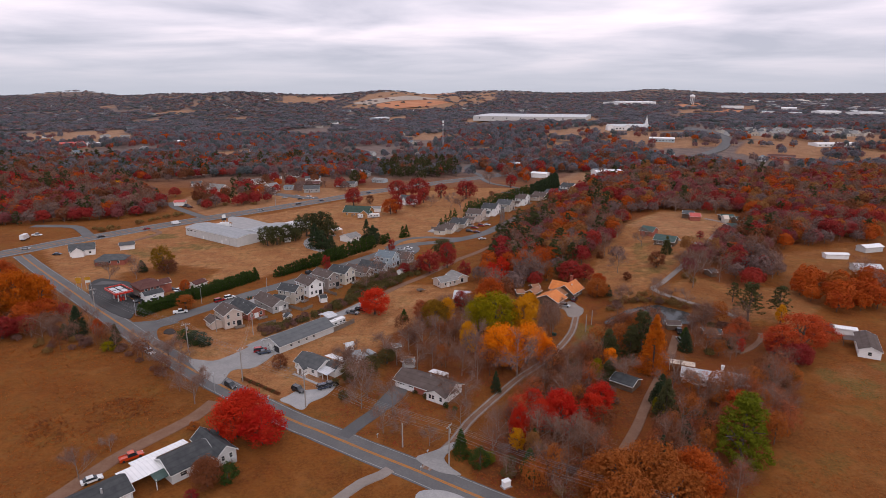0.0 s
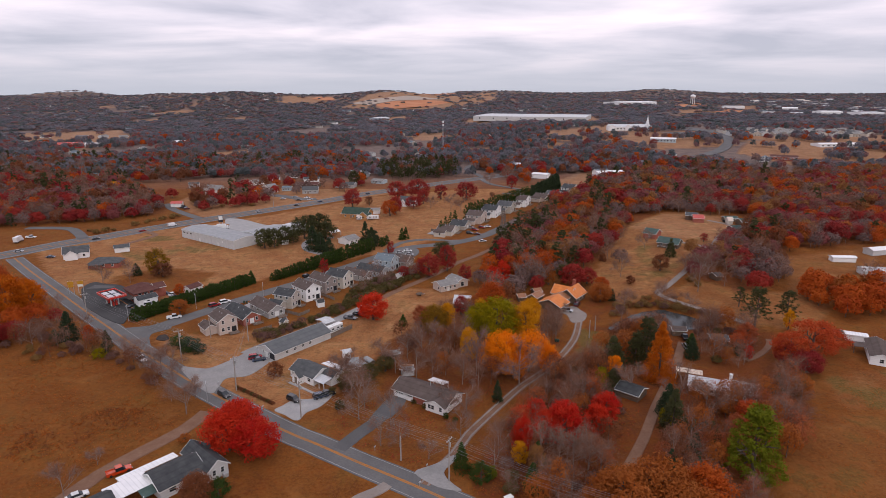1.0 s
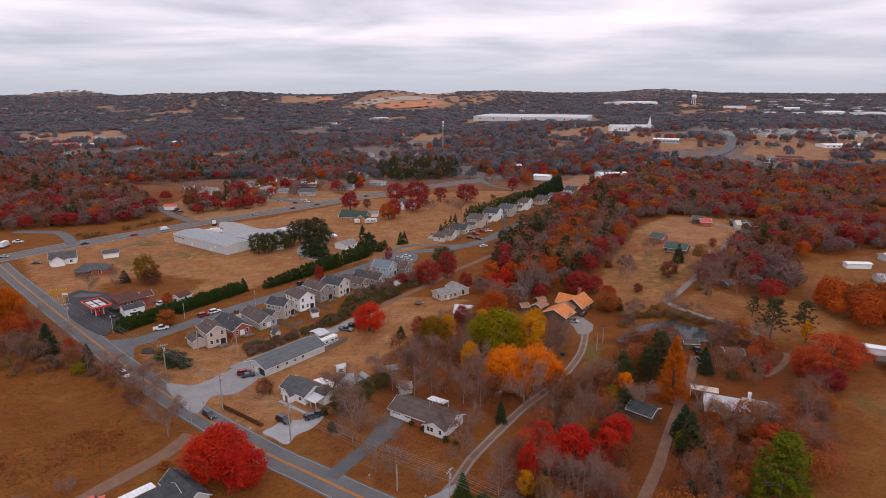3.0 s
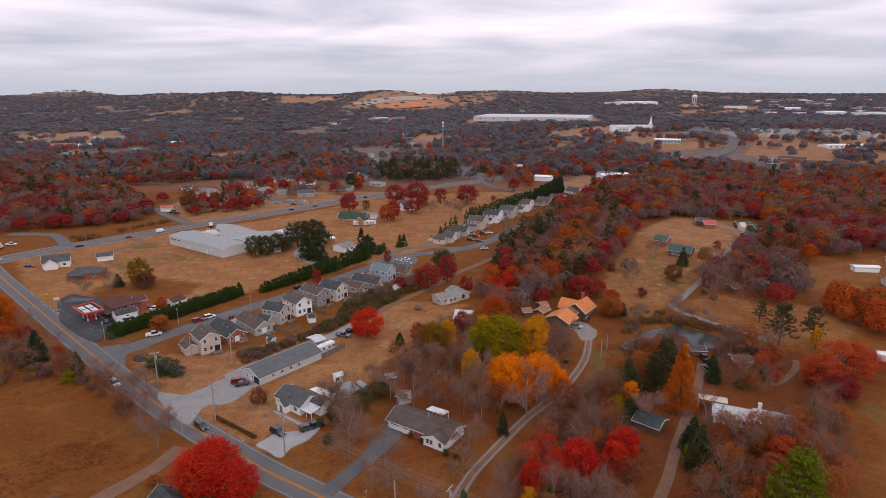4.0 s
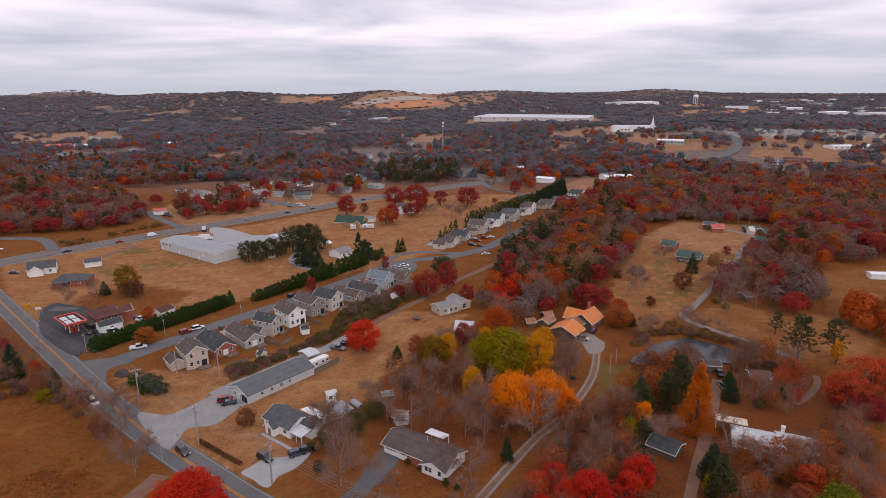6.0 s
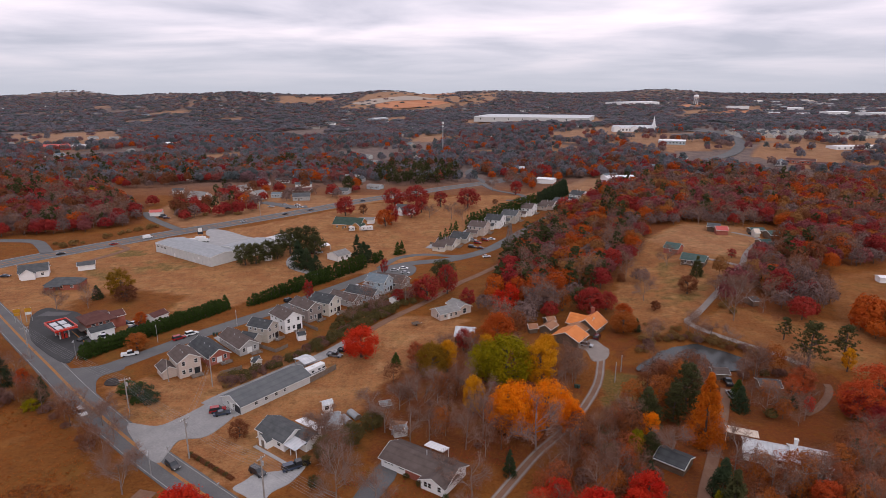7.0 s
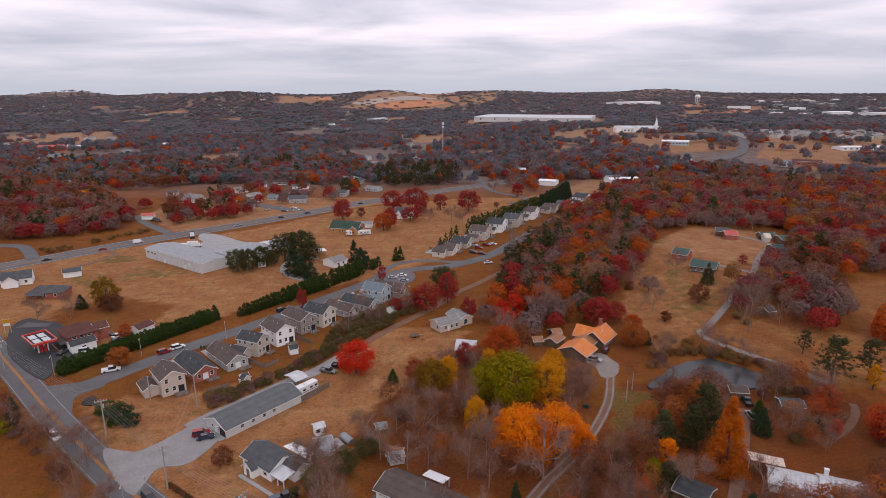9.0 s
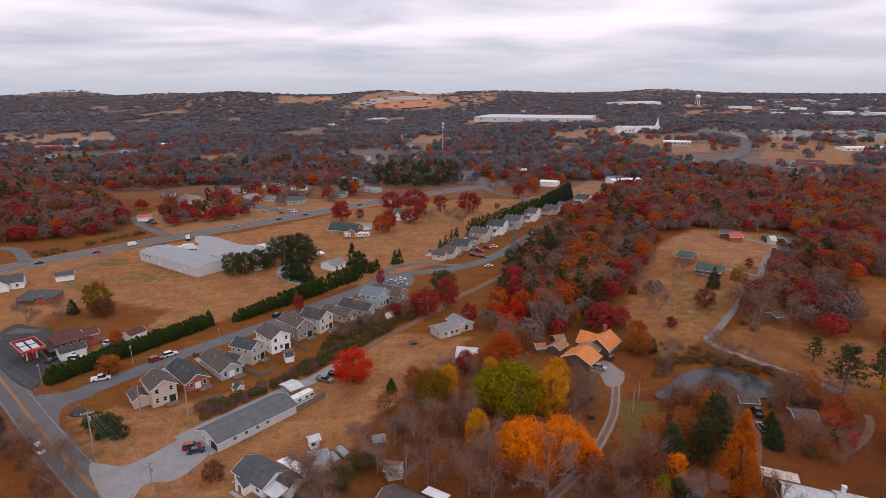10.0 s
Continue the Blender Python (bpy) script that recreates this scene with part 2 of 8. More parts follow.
_l.new(noisy(_n, _l, 0.8, 4, 0.2, 0.8, _n.new("ShaderNodeTexCoord").outputs["Object"]), _k.inputs["Height"])
_l.new(_k.outputs[0], _b.inputs["Normal"])
# the hazed far kinds also let more light through, lifting their dark gaps
LEAF = {k: leafy("leaves_" + k, *c, through_light=0.5 if k in ("hazed_russet", "far_plum", "far_haze_red", "haze_pine") else 0.35, spark=0.2) for k, c in dict(
    red=((0.46, 0.014, 0.010), (0.56, 0.034, 0.010), (0.68, 0.075, 0.03)),
    crimson=((0.22, 0.018, 0.024), (0.33, 0.034, 0.024), (0.40, 0.075, 0.055)),
    orange=((0.42, 0.082, 0.010), (0.36, 0.050, 0.012), (0.54, 0.15, 0.03)),
    amber=((0.78, 0.215, 0.004), (0.70, 0.150, 0.004), (0.86, 0.33, 0.014)),
    copper=((0.44, 0.090, 0.006), (0.50, 0.120, 0.008), (0.58, 0.19, 0.014)),
    yellow=((0.60, 0.255, 0.006), (0.52, 0.21, 0.008), (0.66, 0.34, 0.02)),
    olive=((0.175, 0.160, 0.004), (0.24, 0.190, 0.005), (0.44, 0.29, 0.008)),
    rust=((0.30, 0.080, 0.016), (0.37, 0.105, 0.020), (0.44, 0.17, 0.05)),
    brown=((0.15, 0.055, 0.028), (0.22, 0.072, 0.03), (0.26, 0.115, 0.055)),
    pine=((0.055, 0.058, 0.024), (0.078, 0.077, 0.030), (0.115, 0.108, 0.042)),
    cedar=((0.034, 0.052, 0.027), (0.048, 0.066, 0.031), (0.07, 0.092, 0.042)),
    arbor=((0.036, 0.062, 0.014), (0.050, 0.080, 0.017), (0.075, 0.112, 0.026)),
    lime=((0.120, 0.138, 0.008), (0.15, 0.168, 0.010), (0.22, 0.225, 0.02)),
    ochre=((0.24, 0.098, 0.034), (0.30, 0.135, 0.045), (0.36, 0.19, 0.07)),
    ember=((0.30, 0.070, 0.030), (0.38, 0.100, 0.036), (0.46, 0.16, 0.07)), bronze=((0.16, 0.100, 0.010), (0.22, 0.115, 0.012), (0.34, 0.165, 0.016)), scarlet=((0.40, 0.045, 0.016), (0.48, 0.075, 0.02), (0.56, 0.13, 0.04)),
    heather=((0.135, 0.066, 0.054), (0.185, 0.098, 0.080), (0.25, 0.15, 0.12)),
    plum=((0.19, 0.045, 0.052), (0.255, 0.075, 0.075), (0.32, 0.12, 0.11)),
    # far-wood leaves: base colours greyed to paint in aerial haze
    hazed_russet=((0.205, 0.135, 0.128), (0.26, 0.165, 0.150), (0.29, 0.205, 0.19)),
    far_plum=((0.195, 0.112, 0.122), (0.25, 0.140, 0.146), (0.28, 0.175, 0.18)), far_haze_red=((0.225, 0.066, 0.068), (0.29, 0.088, 0.074), (0.32, 0.13, 0.11)),
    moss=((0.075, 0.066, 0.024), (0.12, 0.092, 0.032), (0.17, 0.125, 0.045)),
    # far pines: haze painted in as a paled, blued green
    haze_pine=((0.108, 0.128, 0.138), (0.13, 0.148, 0.150), (0.16, 0.175, 0.172)),
    straw_shrub=((0.18, 0.10, 0.035), (0.24, 0.14, 0.05), (0.28, 0.18, 0.07))).items()}
CAR = {k: paint("car_paint_" + k, c) for k, c in dict(white=(0.75, 0.75, 0.75), black=(0.015, 0.016, 0.02), red=(0.30, 0.008, 0.012), silver=(0.40, 0.41, 0.43),
       maroon=(0.10, 0.008, 0.015), navy=(0.03, 0.045, 0.08), grey=(0.13, 0.135, 0.15), fire=(0.55, 0.05, 0.01)).items()}
RED_FASCIA = paint("red_fascia", (0.60, 0.035, 0.02), 0.4)
YELLOW_SIGN = paint("yellow_sign", (0.52, 0.25, 0.012), 0.5)
ORANGE_SIGN = paint("orange_sign", (0.75, 0.20, 0.01), 0.4)
BLACK_FELT = surface("black_roof_felt", (0.03, 0.03, 0.035), (0.05, 0.05, 0.055), 0.5, 3.0, 0.9)
MULCH = surface("dark_mulch", (0.035, 0.03, 0.03), (0.06, 0.05, 0.045), 0.5, 3.0, 0.95)
RED_SOIL = surface("bare_red_soil", (0.42, 0.16, 0.075), (0.50, 0.24, 0.13), 0.02, 0.2, 0.95)
GREY_SOIL = surface("graded_soil", (0.34, 0.29, 0.25), (0.42, 0.33, 0.26), 0.015, 0.2, 0.95)


# ---- building blocks ----
class Build:
    """Collects vertices and faces for one mesh."""

    def __init__(self):
        self.v, self.f = [], []

    def add(self, verts, faces):
        k = len(self.v)
        self.v += [tuple(p) for p in verts]
        self.f += [tuple(i + k for i in q) for q in faces]
        return self

    def box(self, x0, y0, z0, x1, y1, z1):
        v = [(x, y, z) for z in (z0, z1) for x, y in ((x0, y0), (x1, y0), (x1, y1), (x0, y1))]
        return self.add(v, [(0, 3, 2, 1), (4, 5, 6, 7), (0, 1, 5, 4), (1, 2, 6, 5), (2, 3, 7, 6), (3, 0, 4, 7)])

    def prism(self, ring, z0, z1):
        n = len(ring)
        v = [(x, y, z0) for x, y in ring] + [(x, y, z1) for x, y in ring]
        return self.add(v, [tuple(range(n))[::-1], tuple(range(n, 2 * n))] + [(i, (i + 1) % n, n + (i + 1) % n, n + i) for i in range(n)])

    def tube(self, a, b, ra, rb, n=6):
        a, b = Vector(a), Vector(b)
        q = (b - a).to_track_quat("Z", "Y")
        v = [tuple(p + q @ Vector((r * math.cos(6.2832 * i / n), r * math.sin(6.2832 * i / n), 0))) for p, r in ((a, ra), (b, rb)) for i in range(n)]
        return self.add(v, [(i, (i + 1) % n, n + (i + 1) % n, n + i) for i in range(n)] + [tuple(range(n))[::-1], tuple(range(n, 2 * n))])

    def slab(self, quad, thick):
        """A sloping board: four corners of its upper face."""
        v = [Vector(p) for p in quad]
        n = (v[1] - v[0]).cross(v[2] - v[0]).normalized()
        if n.z < 0:
            v = v[::-1]
            n = -n
        return self.add([*v, *(p - n * thick for p in v)], [(0, 1, 2, 3), (7, 6, 5, 4), (0, 4, 5, 1), (1, 5, 6, 2), (2, 6, 7, 3), (3, 7, 4, 0)])

    def mesh(self, name, material):
        me = bpy.data.meshes.new(name)
        me.from_pydata(self.v, [], self.f)
        me.materials.append(material)
        return me


def part(name, built, material, parent, label="", at=None):
    """One mesh object under a thing or a part."""
    ob = new(name, built if isinstance(built, bpy.types.Mesh) else built.mesh(name, material))
    ob.parent = parent
    if at:
        ob.location = at
    if label:
        ob["label"] = label
    return ob


def thing(name, x, y, turn=0.0, z=None, label="", category="", group=""):
    ob = new(name)
    ob.matrix_basis = pose(x, y, land(x, y) if z is None else z, 0, 0, turn)
    return tagged(ob, label, category, group)


def array_mesh(name, verts, quads, material, tone=None):
    """A mesh straight from arrays of vertices and quads (or triangles)."""
    me = bpy.data.meshes.new(name)
    me.vertices.add(len(verts))
    me.vertices.foreach_set("co", np.asarray(verts, np.float32).ravel())
    n, k = np.shape(quads)
    me.loops.add(n * k)
    me.loops.foreach_set("vertex_index", np.asarray(quads, np.int32).ravel())
    me.polygons.add(n)
    me.polygons.foreach_set("loop_start", np.arange(0, n * k, k, dtype=np.int32))
    me.polygons.foreach_set("loop_total", np.full(n, k, np.int32))
    if tone is not None:
        a = me.attributes.new("tone", "FLOAT", "POINT")
        a.data.foreach_set("value", np.asarray(tone, np.float32))
    me.materials.append(material)
    me.update(calc_edges=True)
    return me


# where nothing may grow: discs (x, y, r) and strips (ax, ay, bx, by, half width), kept by squares of land
class Kept:
    def __init__(self):
        self.cells = {}

    def append(self, k):
        ax, ay, bx, by, r = k if len(k) == 5 else (k[0], k[1], k[0] + 0.01, k[1], k[2])
        p = r + 10
        for i in range(int((min(ax, bx) - p) // 30), int((max(ax, bx) + p) // 30) + 1):
            for j in range(int((min(ay, by) - p) // 30), int((max(ay, by) + p) // 30) + 1):
                self.cells.setdefault((i, j), []).append((ax, ay, bx - ax, by - ay, 1 / max((bx - ax) ** 2 + (by - ay) ** 2, 1e-6), r))


STRIPS = DISCS = Kept()


PAVED = []  # rings of paved yards


def free(x, y, margin=0.0):
    for ring in PAVED:
        if inside(x, y, ring):
            return False
    for ax, ay, dx, dy, inv, w in STRIPS.cells.get((int(x // 30), int(y // 30)), ()):
        k = min(1.0, max(0.0, ((x - ax) * dx + (y - ay) * dy) * inv))
        if (ax + k * dx - x) ** 2 + (ay + k * dy - y) ** 2 < (w + margin) ** 2:
            return False
    return True


BOUNDS = {}


def inside(x, y, ring):
    q = BOUNDS.get(id(ring))
    if q is None:
        xs, ys = [p[0] for p in ring], [p[1] for p in ring]
        q = BOUNDS[id(ring)] = (min(xs), min(ys), max(xs), max(ys), ring)
    if x < q[0] or y < q[1] or x > q[2] or y > q[3]:
        return False
    hit, j = False, len(ring) - 1
    for i in range(len(ring)):
        (xi, yi), (xj, yj) = ring[i], ring[j]
        if (yi > y) != (yj > y) and x < (xj - xi) * (y - yi) / (yj - yi) + xi:
            hit = not hit
        j = i
    return hit


# ---- the land ----
def ease(a, b, v):
    v = min(1.0, max(0.0, (v - a) / (b - a)))
    return v * v * (3 - 2 * v)


# far ridges: x, y, height, half widths
RIDGES = [(-900, 2700, 62, 430, 420), (-300, 3300, 54, 420, 500), (-2850, 4700, 42, 170, 300), (-1750, 4300, 24, 420, 400),
          (1600, 4500, 30, 330, 400), (350, 4600, 20, 420, 300), (-600, 2150, 14, 300, 200), (600, 2900, 10, 500, 300)]


def land(x, y):
    """Height of the ground."""
    z = 4.0 * ease(70, 140, x) * ease(240, 330, y) + 15.0 * ease(560, 950, y) * ease(-150, 250, x)
    if y > 800:
        w = ease(900, 2600, y)
        z += (52 - 3 * ease(800, 3000, x)) * ease(1500, 4700, y)
        z += w * (3.5 * math.sin(x / 170 + 1.3) * math.sin(y / 210) + 2.5 * math.sin(x / 83 + y / 140))
        if y > 1500:
            for cx, cy, h, rx, ry in RIDGES:
                z += h * math.exp(-((x - cx) / rx) ** 2 - ((y - cy) / ry) ** 2)
    return z


# zones of the ground: ring, and how much leaf litter, green and straw it bears
ZONES = [
    # straw lawns round the houses and the field by the warehouse
    ([(-178.7, 264.2), (-246.1, 350.7), (-181.5, 396.1), (-128.6, 439.8), (-64.2, 517.6), (32.6, 568.9), (72.0, 568.9), (5.0, 371.9), (-36.8, 332.0), (-88.4, 284.1), (-117.2, 245.0)], (0, 0, 0.95)),
    ([(-106.8, 211.7), (-80.4, 214.9), (-41.7, 236.6), (-18.2, 269.6), (9.7, 264.2), (3.0, 236.6), (-19.9, 208.7), (-23.8, 192.4), (-47.0, 174.8), (-86.6, 185.3)], (0, 0, 1.0)),
    ([(-79.7, 177.8), (-67.8, 189.2), (-39.3, 177.8), (-32.8, 170.8), (-44.0, 155.5)], (0, 0, 1.0)),
    ([(-44.8, 149.8), (-28.8, 166.2), (-16.2, 162.7), (2.7, 156.0), (-2.0, 128.7)], (0.1, 0, 0.25)),
    # mown yards right of the pond and the clearing with the green roofs
    ([(117.9, 384.6), (160.8, 430.8), (195.4, 430.8), (197.0, 393.9), (148.6, 320.2), (116.1, 283.7), (96.3, 263.7), (76.8, 245.0), (71.1, 264.2), (79.8, 300.2)], (0, 0.08, 0.75)),
    ([(102.5, 263.5), (122.3, 277.9), (146.3, 262.7), (179.9, 262.7), (142.3, 214.9), (125.8, 225.1), (108.1, 249.4)], (0, 0.05, 0.55)),
    ([(183.1, 312.8), (247.4, 328.5), (196.5, 267.5), (158.9, 262.7)], (0, 0.0, 0.4)),
    # green tints
    ([(51.9, 221.6), (66.5, 221.6), (63.0, 202.9), (47.4, 192.4), (38.3, 185.3), (48.2, 202.9)], (0, 0.75, 0.3)),
    ([(118.1, 350.6), (139.4, 328.5), (113.9, 283.9), (94.0, 285.8)], (0, 0.35, 0.8)),
    ([(124.7, 181.8), (158.3, 186.1), (135.6, 156.0), (116.5, 162.7)], (0, 0.45, 0.4)),
    ([(102.4, 156.0), (157.9, 162.7), (140.2, 112.1), (72.4, 112.1)], (0, 0.10, 0.22)),
    ([(-191.1, 371.9), (-175.1, 374.2), (-168.3, 360.9), (-185.2, 358.8)], (0, 0.8, 0.8)),
    ([(-187.7, 332.0), (-145.7, 360.9), (-128.4, 341.1), (-166.8, 315.4)], (0, 0.4, 0.9)),
    # leaf litter
    ([(-22.3, 202.9), (-11.0, 221.6), (7.0, 245.0), (37.9, 225.1), (42.5, 214.9), (42.8, 202.9), (22.1, 171.0), (-18.1, 171.0)], (0.75, 0.0, 0.1)),
    ([(6.5, 128.7), (19.3, 156.0), (32.8, 177.7), (46.8, 200.2), (62.0, 195.3), (119.5, 186.1), (109.6, 162.7), (74.7, 124.2), (64.8, 112.1), (9.5, 112.1)], (0.85, 0.0, 0.0)),
    ([(55.5, 225.1), (68.3, 221.6), (111.7, 225.1), (130.3, 214.9), (104.2, 178.8), (55.3, 178.8)], (0.8, 0, 0)),
    ([(58.5, 243.0), (66.5, 258.6), (76.6, 258.1), (72.4, 240.7), (61.3, 229.1)], (0.95, 0, 0)),
    ([(-164.0, 287.2), (-145.2, 304.1), (-115.7, 293.7), (-113.5, 269.6), (-123.6, 264.2), (-153.3, 264.2)], (0.0, 0, 0.2)),
    ([(52.7, 216.5), (63.9, 218.9), (63.0, 207.2), (55.5, 196.1), (42.4, 184.3), (47.0, 198.1)], (0, 0.85, 0.5)),
]


def cover_at(x, y):
    r = g = pale = 0.0
    b = 0.15
    if y > 560:
        w = noise.noise((x / 130, y / 220, 3.0))
        near_field = any(inside(x, y, q) for q in FIELDS)
        # far land pales with distance: haze painted into the ground colour
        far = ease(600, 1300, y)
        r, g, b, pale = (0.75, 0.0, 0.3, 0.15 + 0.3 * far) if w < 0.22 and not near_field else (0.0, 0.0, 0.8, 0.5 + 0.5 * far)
    else:
        for ring, (zr, zg, zb) in ZONES:
            if inside(x, y, ring):
                r, g, b = zr, zg, zb
        for ring in WOODS_RINGS:
            if inside(x, y, ring):
                r = max(r, 0.8)
        if inside(x, y, CLEARING):
            b, pale = 1.0, 0.22
        elif y > 330 and inside(x, y, BEYOND):
            r, b, pale = 0.0, 0.9, 0.3
    return r, g, b, pale


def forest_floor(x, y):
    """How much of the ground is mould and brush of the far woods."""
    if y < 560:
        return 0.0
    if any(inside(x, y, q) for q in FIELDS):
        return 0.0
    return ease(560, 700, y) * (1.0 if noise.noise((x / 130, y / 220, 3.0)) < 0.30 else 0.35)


BEYOND = [(-222.1, 485.2), (-223.9, 569.0), (-201.4, 650.9), (-91.1, 720.2), (-46.3, 631.2), (-39.3, 542.0), (-125.0, 465.9), (-177.4, 431.8)]
CLEARING = [(122.3, 383.5), (158.8, 425.9), (191.5, 422.8), (193.9, 391.3), (160.3, 345.4), (134.8, 356.0)]


WOODS_RINGS = [
    [(77.4, 300.3), (122.3, 383.5), (164.2, 439.0), (196.2, 447.7), (215.7, 415.1), (197.2, 369.1), (156.5, 320.2), (255.2, 337.7), (589.2, 697.5), (307.1, 751.3), (114.8, 611.2), (68.6, 456.8), (28.0, 350.7), (21.1, 300.6)],
    [(-328.2, 396.1), (-255.3, 416.7), (-211.4, 448.1), (-238.1, 517.6), (-325.2, 670.4), (-616.5, 713.3)],
    [(146.0, 320.2), (167.0, 320.2), (183.6, 306.0), (153.6, 267.5), (135.8, 262.8), (122.3, 277.9)],
]


def steps(start, fine, end, step, grow):
    """Grid lines: even up to fine, then ever wider up to end."""
    out = list(np.arange(start, fine + 0.01, step))
    while out[-1] < end:
        step *= grow
        out.append(out[-1] + step)
    out[-1] = end
    return out


def build_ground():
    half = steps(0, 330, 6500, 3.0, 1.07)
    xs = [-v for v in half[:0:-1]] + half
    ys = [-900, -500, -250, -120, -40, 20] + steps(60, 520, 4985, 3.0, 1.035)
    nx, ny = len(xs), len(ys)
    verts = [(x, y, land(x, y) + (0.25 * noise.noise((x / 9, y / 9, 0)) if free(x, y, 3) and y < 700 else 0) - (1.5 if inside(x, y, POND) else 0)) for y in ys for x in xs]
    quads = [(j * nx + i, j * nx + i + 1, (j + 1) * nx + i + 1, (j + 1) * nx + i) for j in range(ny - 1) for i in range(nx - 1)]
    me = array_mesh("ground", verts, quads, GROUND)
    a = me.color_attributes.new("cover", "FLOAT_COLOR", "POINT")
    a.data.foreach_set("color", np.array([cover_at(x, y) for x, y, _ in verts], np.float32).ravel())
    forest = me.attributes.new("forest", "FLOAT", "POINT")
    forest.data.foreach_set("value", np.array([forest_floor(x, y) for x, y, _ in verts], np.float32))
    me.polygons.foreach_set("use_smooth", np.ones(len(quads), bool))
    tagged(new("ground", me), "rolling dry autumn grassland with leaf litter and bare patches", "ground", kind="structure")


# ---- roads, tracks and yards ----
LAID = []  # each paved sheet lies a little above the one before
def strip(name, points, width, material, label, lift=0.10, kind="structure", category="road", keep=True, parent=None, offset=0.0, margin=1.0):
    """A paved band along a bent line, with shoulders that go down into the ground."""
    if not parent:
        LAID.append(name)
        lift += 0.006 * len(LAID)
    else:
        lift += 0.006 * (len(LAID) + 1) - 0.05
    pts = [Vector(p) for p in points]
    fine = []
    for i in range(len(pts) - 1):
        p0, p1, p2, p3 = pts[max(i - 1, 0)], pts[i], pts[i + 1], pts[min(i + 2, len(pts) - 1)]
        n = max(2, int((p2 - p1).length / 5))
        for k in range(n):
            t = k / n
            fine.append(0.5 * (2 * p1 + (p2 - p0) * t + (2 * p0 - 5 * p1 + 4 * p2 - p3) * t * t + (3 * p1 - p0 - 3 * p2 + p3) * t ** 3))
    fine.append(pts[-1])
    b, prev = Build(), None
    for i, p in enumerate(fine):
        d = (fine[min(i + 1, len(fine) - 1)] - fine[max(i - 1, 0)]).normalized()
        s = Vector((-d.y, d.x))
        w = width / 2 * (1 + 0.05 * noise.noise((p.x / 7, p.y / 7, 5)))
        row = []
        for off, dz in ((-w - 0.3, -0.5), (-w, 0), (w, 0), (w + 0.3, -0.5)):
            q = p + s * (off + offset)
            row.append((q.x, q.y, max(land(q.x, q.y), land(p.x, p.y)) + lift + dz))
        k = len(b.v)
        b.v += row
        if prev is not None:
            b.f += [(prev + j, k + j, k + j + 1, prev + j + 1) for j in range(3)]
        prev = k
        if keep and i:
            STRIPS.append((fine[i - 1].x, fine[i - 1].y, p.x, p.y, width / 2 + margin))
    b.f = [q[::-1] for q in b.f]
    ob = new(name, b.mesh(name, material))
    if parent:
        ob.parent = parent
        return ob
    return tagged(ob, label, category, kind=kind)


def rounded(ring, n=6, wob=0.7):
    """A smooth closed line through the points of a ring."""
    out, k = [], len(ring)
    for i in range(k):
        p0, p1, p2, p3 = (Vector(ring[(i + j) % k]) for j in (-1, 0, 1, 2))
        for s in range(n):
            t = s / n
            p = 0.5 * (2 * p1 + (p2 - p0) * t + (2 * p0 - 5 * p1 + 4 * p2 - p3) * t * t + (3 * p1 - p0 - 3 * p2 + p3) * t ** 3)
            out.append((p.x + wob * noise.noise((p.x / 5, p.y / 5, 1)), p.y + wob * noise.noise((p.x / 5, p.y / 5, 8))))
    return out


def yard(name, ring, material, label, lift=0.07, category="pavement", keep=True, level=None):
    """A paved or gravelled area."""
    if len(ring) > 4:
        ring = rounded(ring, 4, 0.35)
    cx, cy = sum(p[0] for p in ring) / len(ring), sum(p[1] for p in ring) / len(ring)
    z = max(land(*p) for p in ring) if level is None else level
    LAID.append(name)
    lift += 0.006 * (len(LAID) % 60)
    top = [(x, y, z + lift) for x, y in ring]
    foot = [(cx + (x - cx) * 1.02, cy + (y - cy) * 1.02, z - 0.6) for x, y in ring]
    n = len(ring)
    b = Build().add(top + foot, [tuple(range(n))] + [(i, n + i, n + (i + 1) % n, (i + 1) % n) for i in range(n)])
    me = b.mesh(name, material)
    bm = bmesh.new()
    bm.from_mesh(me)
    bmesh.ops.recalc_face_normals(bm, faces=bm.faces)
    bm.to_mesh(me)
    bm.free()
    ob = tagged(new(name, me), label, category, kind="structure")
    if keep:
        PAVED.append(ring)
        for i in range(n):
            STRIPS.append((*ring[i], *ring[(i + 1) % n], 0.6))
        DISCS.append((cx, cy, 0.7 * min(math.dist((cx, cy), p) for p in ring)))
    return ob


MAIN_ROAD = [(53.3, 87.9), (31.9, 101.1), (8.6, 115.5), (-7.6, 126.2), (-19.6, 133.6), (-34.6, 143.4), (-44.2, 149.5), (-73.8, 171.8), (-88.1, 183.5), (-109.2, 201.7), (-133.5, 224.0), (-153.7, 242.4), (-181.7, 268.4), (-210.2, 294.8), (-237.7, 321.1)]
MAIN_ROAD.insert(0, tuple(4 * a - 3 * b for a, b in zip(MAIN_ROAD[0], MAIN_ROAD[1])))
road = strip("road_main", MAIN_ROAD, 8.4, OLD_ASPHALT, "worn grey two-lane asphalt road with a double orange centre line")
for o in (-0.22, 0.22):
    strip("centre_line", MAIN_ROAD, 0.32, ORANGE_LINE, "", lift=0.16, keep=False, parent=road, offset=o)
for o in (-3.7, 3.7):
    strip("edge_line", MAIN_ROAD, 0.14, WHITE_LINE, "", lift=0.16, keep=False, parent=road, offset=o)
